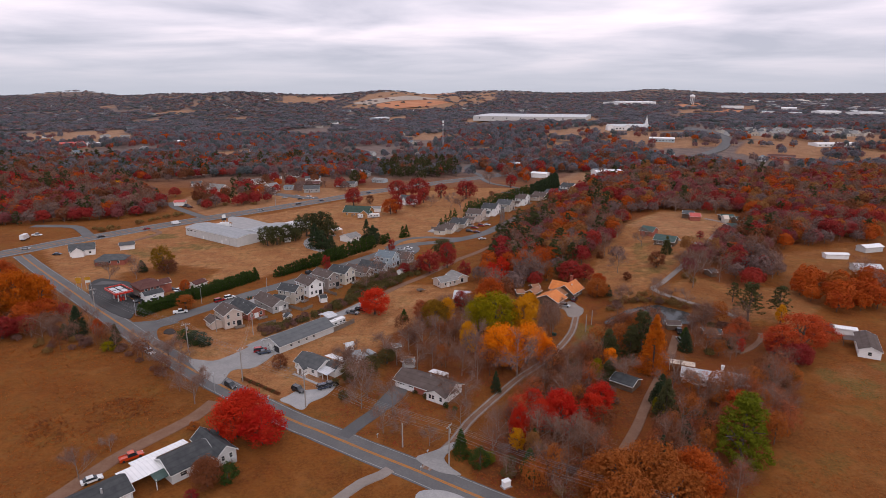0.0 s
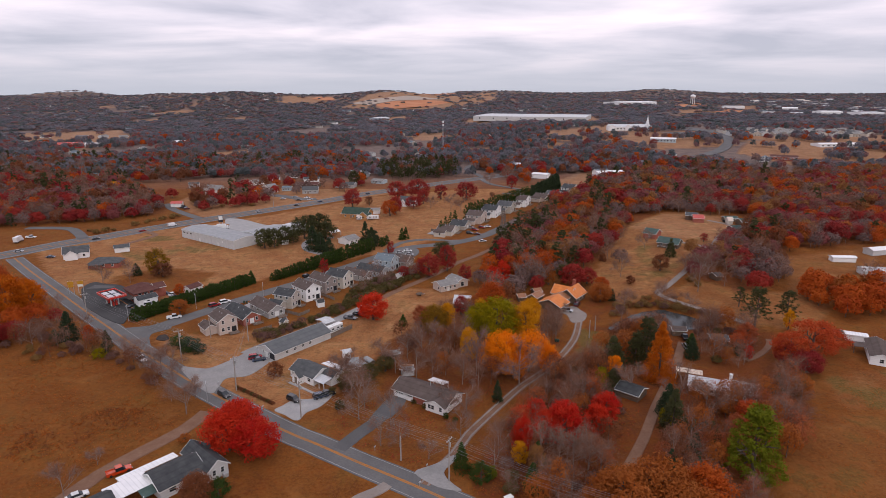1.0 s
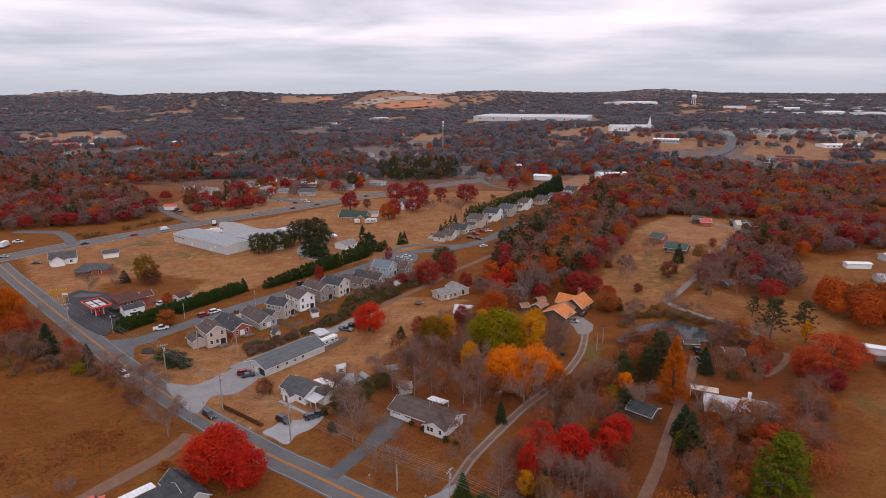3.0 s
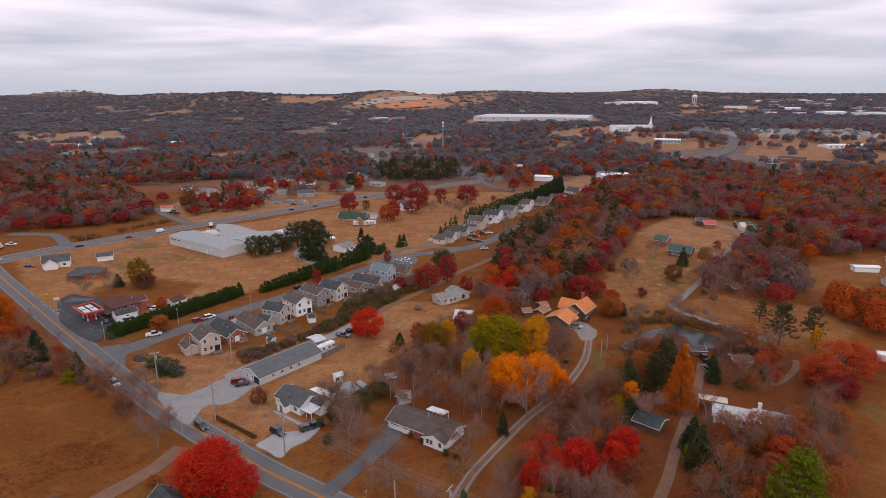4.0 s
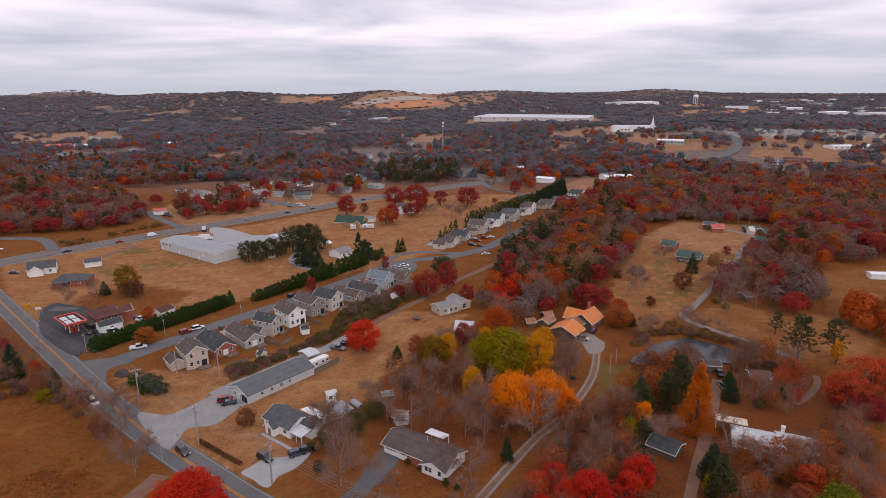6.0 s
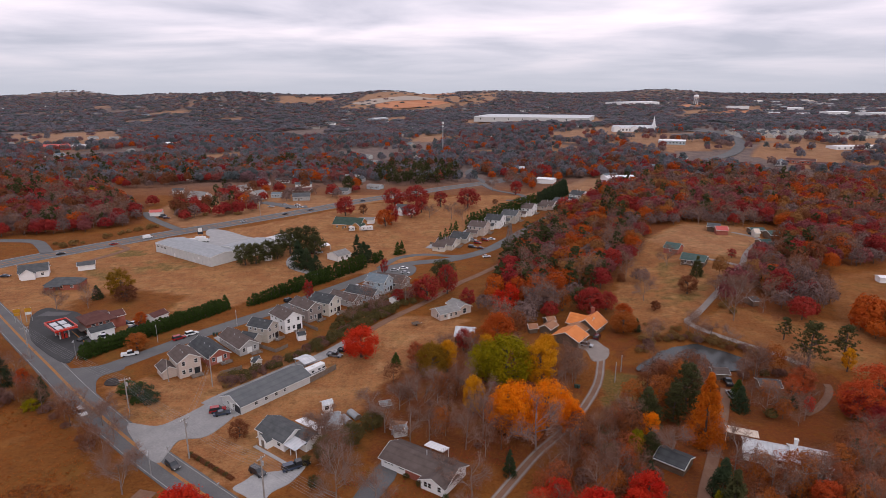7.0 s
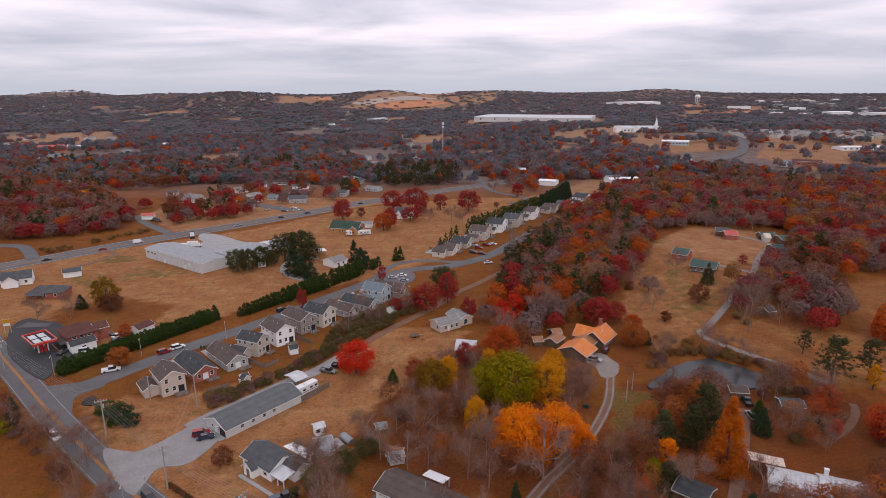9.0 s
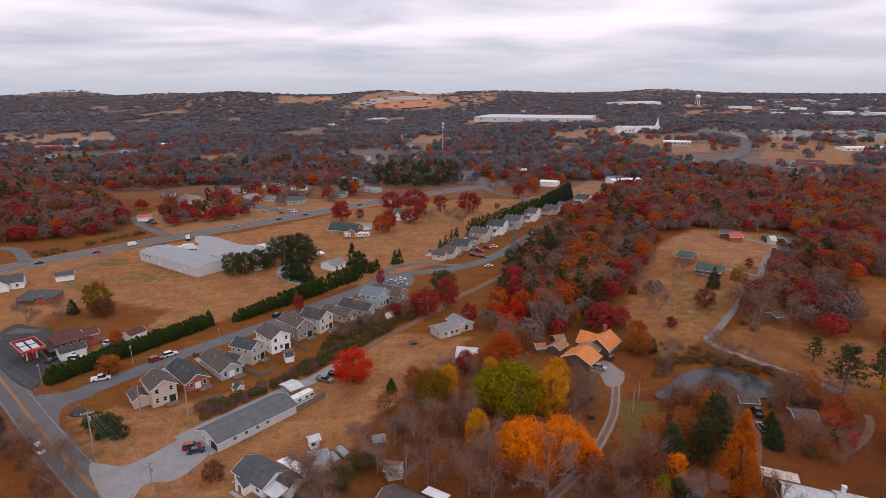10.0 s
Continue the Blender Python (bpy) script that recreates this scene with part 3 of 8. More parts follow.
HIGHWAY = [(-263.1, 307.8), (-245.3, 332.0), (-230.8, 353.7), (-218.9, 367.4), (-200.5, 389.7), (-172.6, 421.1), (-141.9, 452.4), (-118.5, 477.2), (-102.7, 494.4), (-68.5, 535.7), (-37.2, 564.8), (-1.0, 598.2), (18.7, 613.5), (43.6, 632.0), (75.0, 655.0), (106.1, 663.4), (149.8, 670.4)]
HIGHWAY.insert(0, tuple(4 * a - 3 * b for a, b in zip(HIGHWAY[0], HIGHWAY[1])))
highway = strip("road_highway", HIGHWAY, 17.0, OLD_ASPHALT, "wide grey five-lane highway with pale shoulders")
strip("turn_lane_line", HIGHWAY, 0.4, ORANGE_LINE, "", lift=0.18, keep=False, parent=highway, offset=1.9)
strip("turn_lane_line", HIGHWAY, 0.4, ORANGE_LINE, "", lift=0.18, keep=False, parent=highway, offset=-1.9)
for o in (-7.6, 7.6):
    strip("edge_line", HIGHWAY, 0.35, WHITE_LINE, "", lift=0.18, keep=False, parent=highway, offset=o)
STREET = [(-124.1, 217.5), (-114.5, 220.2), (-109.6, 225.1), (-103.9, 233.4), (-99.2, 239.9), (-93.5, 248.6), (-81.1, 263.7), (-73.4, 272.9), (-66.3, 281.7), (-58.3, 293.7), (-50.1, 304.9), (-38.2, 321.8), (-28.9, 335.6), (-19.7, 344.8), (-8.4, 349.7), (2.6, 352.7), (16.1, 363.1), (27.8, 376.5), (40.7, 398.7), (59.0, 431.8), (80.8, 470.3)]
strip("street", STREET, 7.2, OLD_ASPHALT, "pale asphalt residential street along a row of houses")
strip("street_loop", [(-33.1, 336.5), (-25.0, 356.8), (-10.3, 364.1), (4.8, 360.9), (15.5, 363.1)], 4.0, OLD_ASPHALT, "curved asphalt loop round a grassy island")
yard("street_mouth", [(-130.0, 221.6), (-119.0, 208.1), (-105.2, 201.5), (-108.8, 208.7), (-111.1, 215.6), (-106.3, 220.9), (-111.3, 225.1), (-116.8, 219.9), (-125.2, 220.9)], OLD_ASPHALT, "flared asphalt mouth of the street", 0.085)
LANE = [(-69.9, 197.4), (-65.6, 203.7), (-58.1, 212.7), (-49.8, 223.0), (-42.8, 230.3), (-37.4, 238.6), (-33.4, 245.5)]
strip("lane", LANE, 4.6, GRAVEL, "pale gravel lane behind the long workshop")
strip("lane_end", [(-34.5, 243.7), (-29.0, 253.2), (-19.8, 268.5), (-11.1, 280.5), (-1.0, 296.4), (7.9, 312.3), (17.7, 325.1), (35.3, 350.7)], 3.2, DIRT, "narrow dirt lane running on between hedges")
yard("gravel_yard", [(-87.7, 187.4), (-79.2, 186.1), (-74.5, 190.6), (-70.5, 197.2), (-66.8, 204.8), (-63.1, 199.2), (-59.4, 192.5), (-63.1, 181.4), (-69.6, 179.3), (-70.3, 173.7), (-71.3, 169.2), (-80.8, 177.7)], GRAVEL, "pale gravel forecourt of the workshop", 0.09)
yard("concrete_drive", [(-48.8, 159.6), (-47.0, 162.4), (-45.1, 165.0), (-42.0, 165.7), (-38.8, 166.4), (-36.6, 170.3), (-33.6, 168.1), (-35.6, 162.5), (-39.3, 158.2), (-40.8, 154.0), (-45.0, 156.6)], CONCRETE, "pale concrete driveway beside the small grey house")
strip("asphalt_drive", [(-27.0, 140.1), (-22.8, 147.4), (-19.0, 153.2), (-16.4, 159.0), (-14.7, 165.5)], 4.2, ASPHALT, "grey asphalt driveway up to the ranch house")
yard("drive_apron", [(-21.1, 153.5), (-16.5, 166.2), (-13.8, 172.9), (-10.9, 167.0), (-13.2, 158.6), (-17.0, 153.5)], ASPHALT, "grey asphalt parking place before the ranch house")
TRACK = [(-4.4, 125.9), (-1.3, 131.5), (3.0, 138.3), (6.8, 146.8), (11.7, 154.7), (19.1, 165.9), (25.1, 174.5), (33.9, 184.8), (42.1, 197.2), (48.9, 210.1), (52.7, 221.0), (55.5, 230.9)]
track = strip("dirt_drive", TRACK, 2.9, DIRT, "twin-rut dirt drive winding up to the timber house", 0.06, margin=3.2)
for o in (-0.95, 0.95):
    strip("wheel_rut", TRACK, 0.55, TRACK_GRAVEL, "pale worn wheel rut", lift=0.12, keep=False, parent=track, offset=o)
yard("drive_mouth", [(-7.0, 130.5), (-2.0, 133.5), (2.4, 137.5), (3.2, 136.0), (0.3, 130.5), (2.2, 126.4), (4.2, 123.7), (-1.2, 125.0)], GRAVEL, "gravel mouth of the dirt drive", 0.075)
yard("house_forecourt", [(48.8, 238.2), (51.7, 242.4), (56.4, 245.5), (58.5, 239.9), (59.5, 235.0), (56.2, 228.1), (51.9, 227.3), (51.4, 235.0)], TRACK_GRAVEL, "pale gravel forecourt of the timber house")
strip("farm_drive", [(32.0, 111.2), (41.8, 126.4), (51.9, 142.3), (55.7, 148.9), (61.9, 160.3), (68.2, 171.0), (75.5, 183.5), (80.7, 192.5), (88.2, 207.4)], 2.7, DIRT, "pinkish dirt drive between bare trees", margin=2.2)
strip("pond_lane", [(122.4, 222.6), (118.3, 231.5), (113.7, 237.4), (106.9, 245.8), (102.3, 252.1), (98.8, 258.7), (99.0, 264.1), (104.6, 269.5), (124.0, 293.3), (137.6, 310.7), (151.5, 328.5), (165.5, 351.6), (178.4, 369.1), (189.7, 383.6), (187.1, 393.9), (181.6, 402.1)], 2.7, TRACK_GRAVEL, "pale gravel lane winding past the pond to the barns")
strip("green_house_drive", [(150.7, 328.5), (145.9, 335.8), (140.6, 340.5), (137.6, 342.5)], 2.8, TRACK_GRAVEL, "short gravel drive to the green-roofed house")
strip("east_drive", [(104.1, 192.4), (110.3, 196.1), (116.8, 202.3), (120.4, 207.2), (121.5, 210.2)], 2.0, DIRT, "pale dirt drive curving under red trees")
strip("bottom_drive", [(-68.1, 158.6), (-71.0, 149.2), (-77.0, 139.9), (-82.9, 129.8), (-87.0, 117.9), (-91.0, 108.5)], 4.4, DIRT, "pale gravel drive beside the long grey house", 0.07)
strip("cross_drive", [(-13.0, 125.9), (-15.3, 123.5), (-19.2, 120.8), (-23.1, 115.9), (-27.6, 109.4)], 2.8, TRACK_GRAVEL, "gravel drive off the main road")
yard("cross_apron", [(-5.5, 117.5), (0.8, 117.5), (5.9, 114.0), (2.0, 109.4), (-5.5, 112.1)], CONCRETE, "concrete drive mouth off the main road")
strip("field_path", [(-199.8, 387.2), (-186.1, 377.6), (-186.1, 368.5), (-195.8, 344.8)], 3.4, DIRT, "faint earth path across the field")
for a, b in (((8.8, 374.2), (15.8, 363.1)), ((15.6, 386.0), (23.1, 373.0)), ((20.6, 394.8), (29.3, 380.0))):
    strip("house_drive", [a, b], 4.2, CONCRETE, "pale concrete drive of a house by the street", -0.2)
strip("hedge_drive", [(-69.2, 369.6), (-80.5, 365.2), (-83.9, 354.7), (-79.2, 339.2), (-69.3, 330.3), (-59.7, 323.5)], 3.8, GRAVEL, "curved gravel drive behind the tall hedge")
strip("side_road", [(-174.0, 424.1), (-193.8, 443.1), (-214.9, 465.9), (-226.2, 485.2)], 6.0, OLD_ASPHALT, "asphalt side road up to a red-roofed shed")
strip("north_road", [(-281.5, 396.1), (-253.9, 394.8), (-240.2, 383.6), (-226.6, 367.4)], 6.5, OLD_ASPHALT, "asphalt side road meeting the highway")
strip("loop_road", [(43.6, 632.0), (37.8, 655.5), (27.9, 692.2), (35.7, 726.8), (63.1, 747.5)], 6.0, OLD_ASPHALT, "asphalt road curving up from the highway")
strip("small_road", [(41.0, 619.3), (49.1, 588.9), (70.9, 560.6), (65.4, 536.9), (53.8, 536.9)], 5.0, OLD_ASPHALT, "asphalt lane to the houses behind the hedge")
yard("warehouse_yard", [(-147.3, 404.1), (-148.2, 388.5), (-135.7, 369.6), (-118.0, 360.9), (-100.4, 381.2), (-107.4, 396.1), (-125.0, 406.8), (-145.2, 424.1), (-156.6, 425.6), (-153.0, 412.4)], CONCRETE, "wide pale asphalt yard of the warehouse", 0.08)
yard("station_forecourt", [(-168.7, 267.9), (-169.2, 277.8), (-161.9, 275.7), (-149.7, 270.5), (-129.6, 244.9), (-123.3, 250.2), (-119.2, 262.9), (-111.2, 257.0), (-119.9, 241.8), (-129.2, 236.3), (-127.3, 225.7), (-135.0, 229.3), (-153.3, 244.9)], DARK_ASPHALT, "dark asphalt forecourt of the filling station", 0.09)
yard("station_drive", [(-166.8, 267.9), (-165.9, 273.7), (-155.1, 272.4), (-155.5, 269.2)], ASPHALT, "pale concrete drive beside the canopy", 0.14, keep=False)
yard("mulch_bed", [(-106.9, 209.9), (-107.4, 213.6), (-105.3, 214.3), (-102.2, 210.8), (-103.5, 209.0)], MULCH, "dark mulch bed with low shrubs", 0.1, "garden bed")
yard("parking_row", [(-30.5, 330.3), (-26.6, 341.1), (-19.7, 344.8), (-13.7, 337.4), (-17.1, 323.5)], OLD_ASPHALT, "asphalt parking place beside the street", 0.06)
strip("home_lot", [(-150.9, 527.1), (-135.5, 517.6), (-119.3, 506.3), (-108.9, 508.5)], 9.0, OLD_ASPHALT, "asphalt parking lot of a small shop")
POND_EDGE = [(65.7, 221.6), (71.8, 228.4), (80.3, 236.2), (91.4, 240.7), (97.2, 237.4), (103.1, 231.1), (105.8, 225.9), (99.1, 221.3), (86.1, 219.2), (74.2, 219.2)]


POND = rounded(POND_EDGE)
_cx, _cy = sum(p[0] for p in POND) / len(POND), sum(p[1] for p in POND) / len(POND)
water = Build().add([(_cx + (x - _cx) * 1.05, _cy + (y - _cy) * 1.05, -0.12) for x, y in POND], [tuple(range(len(POND)))])
tagged(new("pond", water.mesh("pond", WATER)), "still grey pond mirroring bare branches, grassy banks", "pond", kind="structure")
DISCS.append((_cx, _cy, 15))
for _i in range(len(POND_EDGE)):
    STRIPS.append((*POND_EDGE[_i], _cx, _cy, 2.5))


# ---- houses ----
WINDOW_FRAME = {}


def window(parent, x, y, z, w, h, facing, name="window", glass=PANE):
    """A window on a wall: a proud frame with sill, and a pane in it. facing: f (y=0), b, l or r."""
    key = (round(w, 2), round(h, 2))
    if key not in WINDOW_FRAME:
        f = Build()
        for x0, z0, x1, z1 in ((-w / 2 - 0.1, -0.1, -w / 2, h + 0.1), (w / 2, -0.1, w / 2 + 0.1, h + 0.1), (-w / 2, h, w / 2, h + 0.1), (-w / 2, -0.1, w / 2, 0), (-w / 2, h / 2 - 0.03, w / 2, h / 2 + 0.03)):
            f.box(x0, -0.07, z0, x1, 0.02, z1)
        WINDOW_FRAME[key] = (f.mesh("window_frame", TRIM), Build().box(-w / 2, -0.03, 0, w / 2, 0.02, h).mesh("pane", glass))
    frame_mesh, pane_mesh = WINDOW_FRAME[key]
    fr = new(name, frame_mesh)
    fr.parent = parent
    fr.matrix_basis = pose(x, y, z, 0, 0, {"f": 0, "r": 90, "b": 180, "l": -90}[facing])
    pn = new("pane", pane_mesh)
    pn.parent = fr
    return fr


def door(parent, x, y, z, w, h, facing, material=TRIM, name="door"):
    d = Build().box(-w / 2, -0.06, 0, w / 2, 0.02, h)
    d.box(-w / 2 - 0.09, -0.04, 0, -w / 2, 0.02, h + 0.09).box(w / 2, -0.04, 0, w / 2 + 0.09, 0.02, h + 0.09)
    ob = part(name, d, material, parent)
    ob.matrix_basis = pose(x, y, z, 0, 0, {"f": 0, "r": 90, "b": 180, "l": -90}[facing])
    return ob


def gable_block(parent, x0, y0, x1, y1, z0, eave, ridge, along, wall, roof, over=0.45, hip=0.0, name="", thick=0.18):
    """Walls and a gabled (or, with hip, hipped) roof over a rectangle. along: x or y, the way the ridge runs."""
    w, r = Build(), Build()
    sl = 1.0
    if along == "x":
        ym = (y0 + y1) / 2
        sl = (ridge - eave) / ((y1 - y0) / 2)
        lo = eave - over * sl
        a, b = x0 - over, x1 + over
        v = [(x0, y0, z0), (x1, y0, z0), (x1, y1, z0), (x0, y1, z0), (x0, y0, eave), (x1, y0, eave), (x1, y1, eave), (x0, y1, eave)]
        if hip:
            w.add(v, [(0, 1, 5, 4), (1, 2, 6, 5), (2, 3, 7, 6), (3, 0, 4, 7), (4, 5, 6, 7)])
            h0, h1 = x0 + hip, x1 - hip
            p = [(a, y0 - over, lo), (b, y0 - over, lo), (b, y1 + over, lo), (a, y1 + over, lo), (h0, ym, ridge), (h1, ym, ridge)]
            q = [(x, y, z - thick) for x, y, z in p[:4]]
            r.add(p + q, [(0, 1, 5, 4), (1, 2, 5), (2, 3, 4, 5), (3, 0, 4), (6, 7, 1, 0), (7, 8, 2, 1), (8, 9, 3, 2), (9, 6, 0, 3), (9, 8, 7, 6)])
        else:
            v += [(x0, ym, ridge - 0.05), (x1, ym, ridge - 0.05)]
            w.add(v, [(0, 1, 5, 4), (1, 2, 6, 9, 5), (2, 3, 7, 6), (3, 0, 4, 8, 7), (4, 5, 9, 8), (6, 7, 8, 9)])
            r.slab([(a, y0 - over, lo + 0.12), (b, y0 - over, lo + 0.12), (b, ym, ridge + 0.12), (a, ym, ridge + 0.12)], thick)
            r.slab([(a, ym, ridge + 0.12), (b, ym, ridge + 0.12), (b, y1 + over, lo + 0.12), (a, y1 + over, lo + 0.12)], thick)
    else:
        xm = (x0 + x1) / 2
        sl = (ridge - eave) / ((x1 - x0) / 2)
        lo = eave - over * sl
        a, b = y0 - over, y1 + over
        v = [(x0, y0, z0), (x1, y0, z0), (x1, y1, z0), (x0, y1, z0), (x0, y0, eave), (x1, y0, eave), (x1, y1, eave), (x0, y1, eave), (xm, y0, ridge - 0.05), (xm, y1, ridge - 0.05)]
        w.add(v, [(0, 1, 5, 8, 4), (1, 2, 6, 5), (2, 3, 7, 9, 6), (3, 0, 4, 7), (5, 6, 9, 8), (7, 4, 8, 9)])
        r.slab([(x0 - over, a, lo + 0.12), (xm, a, ridge + 0.12), (xm, b, ridge + 0.12), (x0 - over, b, lo + 0.12)], thick)
        r.slab([(xm, a, ridge + 0.12), (x1 + over, a, lo + 0.12), (x1 + over, b, lo + 0.12), (xm, b, ridge + 0.12)], thick)
    part((name + "_wall") if name else "wall", w, wall, parent)
    rf = part((name + "_roof") if name else "roof", r, roof, parent)
    # white barge boards and gutters along the roof edge
    if not hip:
        t = Build()
        if along == "x":
            for xx in (x0 - over - 0.02, x1 + over - 0.05):
                for ya, za, yb, zb in ((y0 - over, lo, ym, ridge), (ym, ridge, y1 + over, lo)):
                    t.add([(xx, ya, za + 0.13), (xx + 0.07, ya, za + 0.13), (xx + 0.07, yb, zb + 0.13), (xx, yb, zb + 0.13), (xx, ya, za - 0.14), (xx + 0.07, ya, za - 0.14), (xx + 0.07, yb, zb - 0.14), (xx, yb, zb - 0.14)],
                          [(0, 1, 2, 3), (7, 6, 5, 4), (0, 4, 5, 1), (1, 5, 6, 2), (2, 6, 7, 3), (3, 7, 4, 0)])
            for yy in (y0 - over - 0.06, y1 + over - 0.04):
                t.box(x0 - over, yy, lo - 0.12, x1 + over, yy + 0.1, lo + 0.06)
        else:
            for yy in (y0 - over - 0.02, y1 + over - 0.05):
                for xa, za, xb, zb in ((x0 - over, lo, xm, ridge), (xm, ridge, x1 + over, lo)):
                    t.add([(xa, yy, za + 0.13), (xa, yy + 0.07, za + 0.13), (xb, yy + 0.07, zb + 0.13), (xb, yy, zb + 0.13), (xa, yy, za - 0.14), (xa, yy + 0.07, za - 0.14), (xb, yy + 0.07, zb - 0.14), (xb, yy, zb - 0.14)],
                          [(0, 1, 2, 3), (7, 6, 5, 4), (0, 4, 5, 1), (1, 5, 6, 2), (2, 6, 7, 3), (3, 7, 4, 0)])
            for xx in (x0 - over - 0.06, x1 + over - 0.04):
                t.box(xx, y0 - over, lo - 0.12, xx + 0.1, y1 + over, lo + 0.06)
        part("roof_edge", t, TRIM, rf)
    return rf


def placed(name, A, B, label, category, group="", keep=None, depth=9.0):
    """A thing whose local x runs from A to B, y to the left of that."""
    (ax, ay), (bx, by) = A, B
    ob = thing(name, ax, ay, math.degrees(math.atan2(by - ay, bx - ax)), max(land(ax, ay), land(bx, by)), label, category, group)
    L = math.dist(A, B)
    ux, uy = (bx - ax) / L, (by - ay) / L
    n = max(1, int(round(depth / 5)))
    for k in range(n):
        d = depth * (k + 0.5) / n
        STRIPS.append((ax - uy * d, ay + ux * d, bx - uy * d, by + ux * d, 3.4 if keep is None else keep))
    return ob, L


def row_house(A, B, depth, storeys, wall, roof, label, wing=0.0, low=None, group="houses along the street"):
    """A narrow house with its gable to the back lane: back wall AB, ridge towards the street."""
    h, L = placed("house", A, B, label, "house", group, depth=depth)
    eave = 2.75 * storeys + 0.3
    gable_block(h, 0, 0, L, depth, -0.4, eave, eave + min(L * 0.30, 2.6), "y", wall, roof)
    for s in range(int(storeys + 0.5)):
        z = 1.3 + 2.9 * s
        for k in (0.22, 0.78) if s or storeys == 1 else (0.2, 0.5):
            window(h, L * k, 0, z, 0.95, 1.35, "f")
        for k in (0.25, 0.6, 0.85):
            window(h, L, depth * k, z, 0.9, 1.3, "r")
            if not wing or s:
                window(h, 0, depth * k, z, 0.9, 1.3, "l")
    door(h, L * (0.8 if storeys > 1 else 0.5), 0, 0.4, 1.6, 2.1, "f", PANE if storeys > 1 else TRIM)
    # back deck with rails and steps
    d = Build().box(L * 0.45, -2.6, 0.2, L * 0.98, -0.02, 0.42)
    for x in (L * 0.46, L * 0.72, L * 0.97):
        d.box(x - 0.06, -2.6, -0.4, x + 0.06, -2.48, 1.3)
    d.box(L * 0.45, -2.6, 1.2, L * 0.98, -2.5, 1.3).box(L * 0.45, -2.6, 0.75, L * 0.98, -2.52, 0.82)
    part("deck", d, WOOD, h, "weathered timber deck")
    for k in (0.3, 0.55):
        part("roof_vent", Build().tube((L * 0.36, depth * k, eave + L * 0.15), (L * 0.36, depth * k, eave + L * 0.3), 0.08, 0.08), STEEL, h)
    if wing:
        gable_block(h, -wing, depth * 0.3, -0.02, depth * 0.98, -0.4, 2.9, 2.9 + wing * 0.3, "y", low or wall, roof, name="wing")
        window(h, -wing, depth * 0.6, 1.2, 0.9, 1.2, "l")
    g = Build().box(0.3, depth + 0.03, 0, L * 0.75, depth + 0.09, 2.2)
    part("garage_door", g, TRIM, h)
    yard("driveway", [to_world(h, p) for p in ((0.2, depth + 0.2), (L * 0.8, depth + 0.2), (L * 0.8, depth + 6), (0.2, depth + 6))], CONCRETE, "pale concrete driveway of a row house", 0.05, keep=False)
    return h


def to_world(ob, p):
    q = ob.matrix_basis @ Vector((p[0], p[1], 0))
    return (q.x, q.y)


S, W, M = SHINGLE, WALL, METAL
row_house((-84.5, 213.9), (-79.2, 218.5), 9.5, 2, W["pink_beige"], S["brown"], "pinkish-beige two-storey house with a brown shingle roof", 4.2)
row_house((-78.5, 223.0), (-73.3, 228.1), 16, 1, BRICK, S["dark"], "red brick single-storey house with dark shingles")
row_house((-70.7, 230.7), (-65.5, 235.8), 16, 1, W["grey"], S["brown"], "grey sided single-storey house with brown shingles")
row_house((-64.2, 242.0), (-61.6, 247.9), 9.0, 2, W["tan"], S["dark"], "tan two-storey house with dark shingles and a side wing", 4.5)
row_house((-59.9, 250.4), (-54.6, 255.6), 11.0, 2, W["white"], S["brown"], "white two-storey house with a brown shingle roof")
row_house((-53.6, 261.6), (-49.0, 266.8), 12.0, 2, W["taupe"], S["brown"], "taupe two-storey house with a brown shingle roof")
row_house((-46.6, 268.5), (-42.8, 275.2), 10.0, 2, W["cream"], S["dark"], "cream two-storey house with a dark shingle roof")
row_house((-38.2, 278.4), (-34.7, 283.5), 14.0, 1, W["grey"], S["brown"], "grey single-storey house with brown shingles")
row_house((-30.7, 285.0), (-27.2, 291.1), 15.0, 1, W["blue"], S["dark"], "blue-grey single-storey house with dark shingles")
row_house((-26.7, 295.1), (-23.2, 302.7), 9.5, 2, W["blue"], S["blue"], "pale blue two-storey house with a blue-grey roof", 4.0)
row_house((-19.3, 302.7), (-15.8, 310.8), 15.0, 1, W["taupe"], S["brown"], "taupe single-storey house with brown shingles")
FAR_ROW = "houses at the far end of the street"
for A, B, dep, st, wl_, rf_, lb in (
        ((5.3, 372.9), (10.3, 386.1), 9.0, 1, "cream", "brown", "cream bungalow with a brown roof and garage"),
        ((14.1, 388.9), (19.2, 400.3), 9.0, 1, "tan", "dark", "tan bungalow with a dark roof"),
        ((26.1, 407.8), (31.4, 420.5), 9.0, 1.6, "pink_beige", "brown", "pinkish two-storey house with a brown roof"),
        ((38.2, 428.8), (43.8, 442.8), 9.0, 1.6, "white", "dark", "white two-storey house with a dark roof"),
        ((50.7, 444.7), (56.4, 457.9), 9.0, 1.6, "tan", "grey", "tan two-storey house with a grey roof"),
        ((65.5, 469.9), (71.9, 484.7), 9.0, 1.6, "white", "brown", "white two-storey house with a brown roof"),
        ((84.8, 491.4), (91.4, 503.1), 9.0, 1, "pink_beige", "brown", "pinkish bungalow with a brown roof"),
        ((96.3, 498.8), (103.1, 510.2), 9.0, 1, "cream", "grey", "cream bungalow with a grey roof"),
        ((111.1, 509.1), (119.3, 520.9), 9.0, 1.6, "white", "dark", "white two-storey house with a dark roof")):
    row_house(A, B, dep + 1.5, 2 if st > 1 else 1, W[wl_], S[rf_], lb, 4.6, group=FAR_ROW)

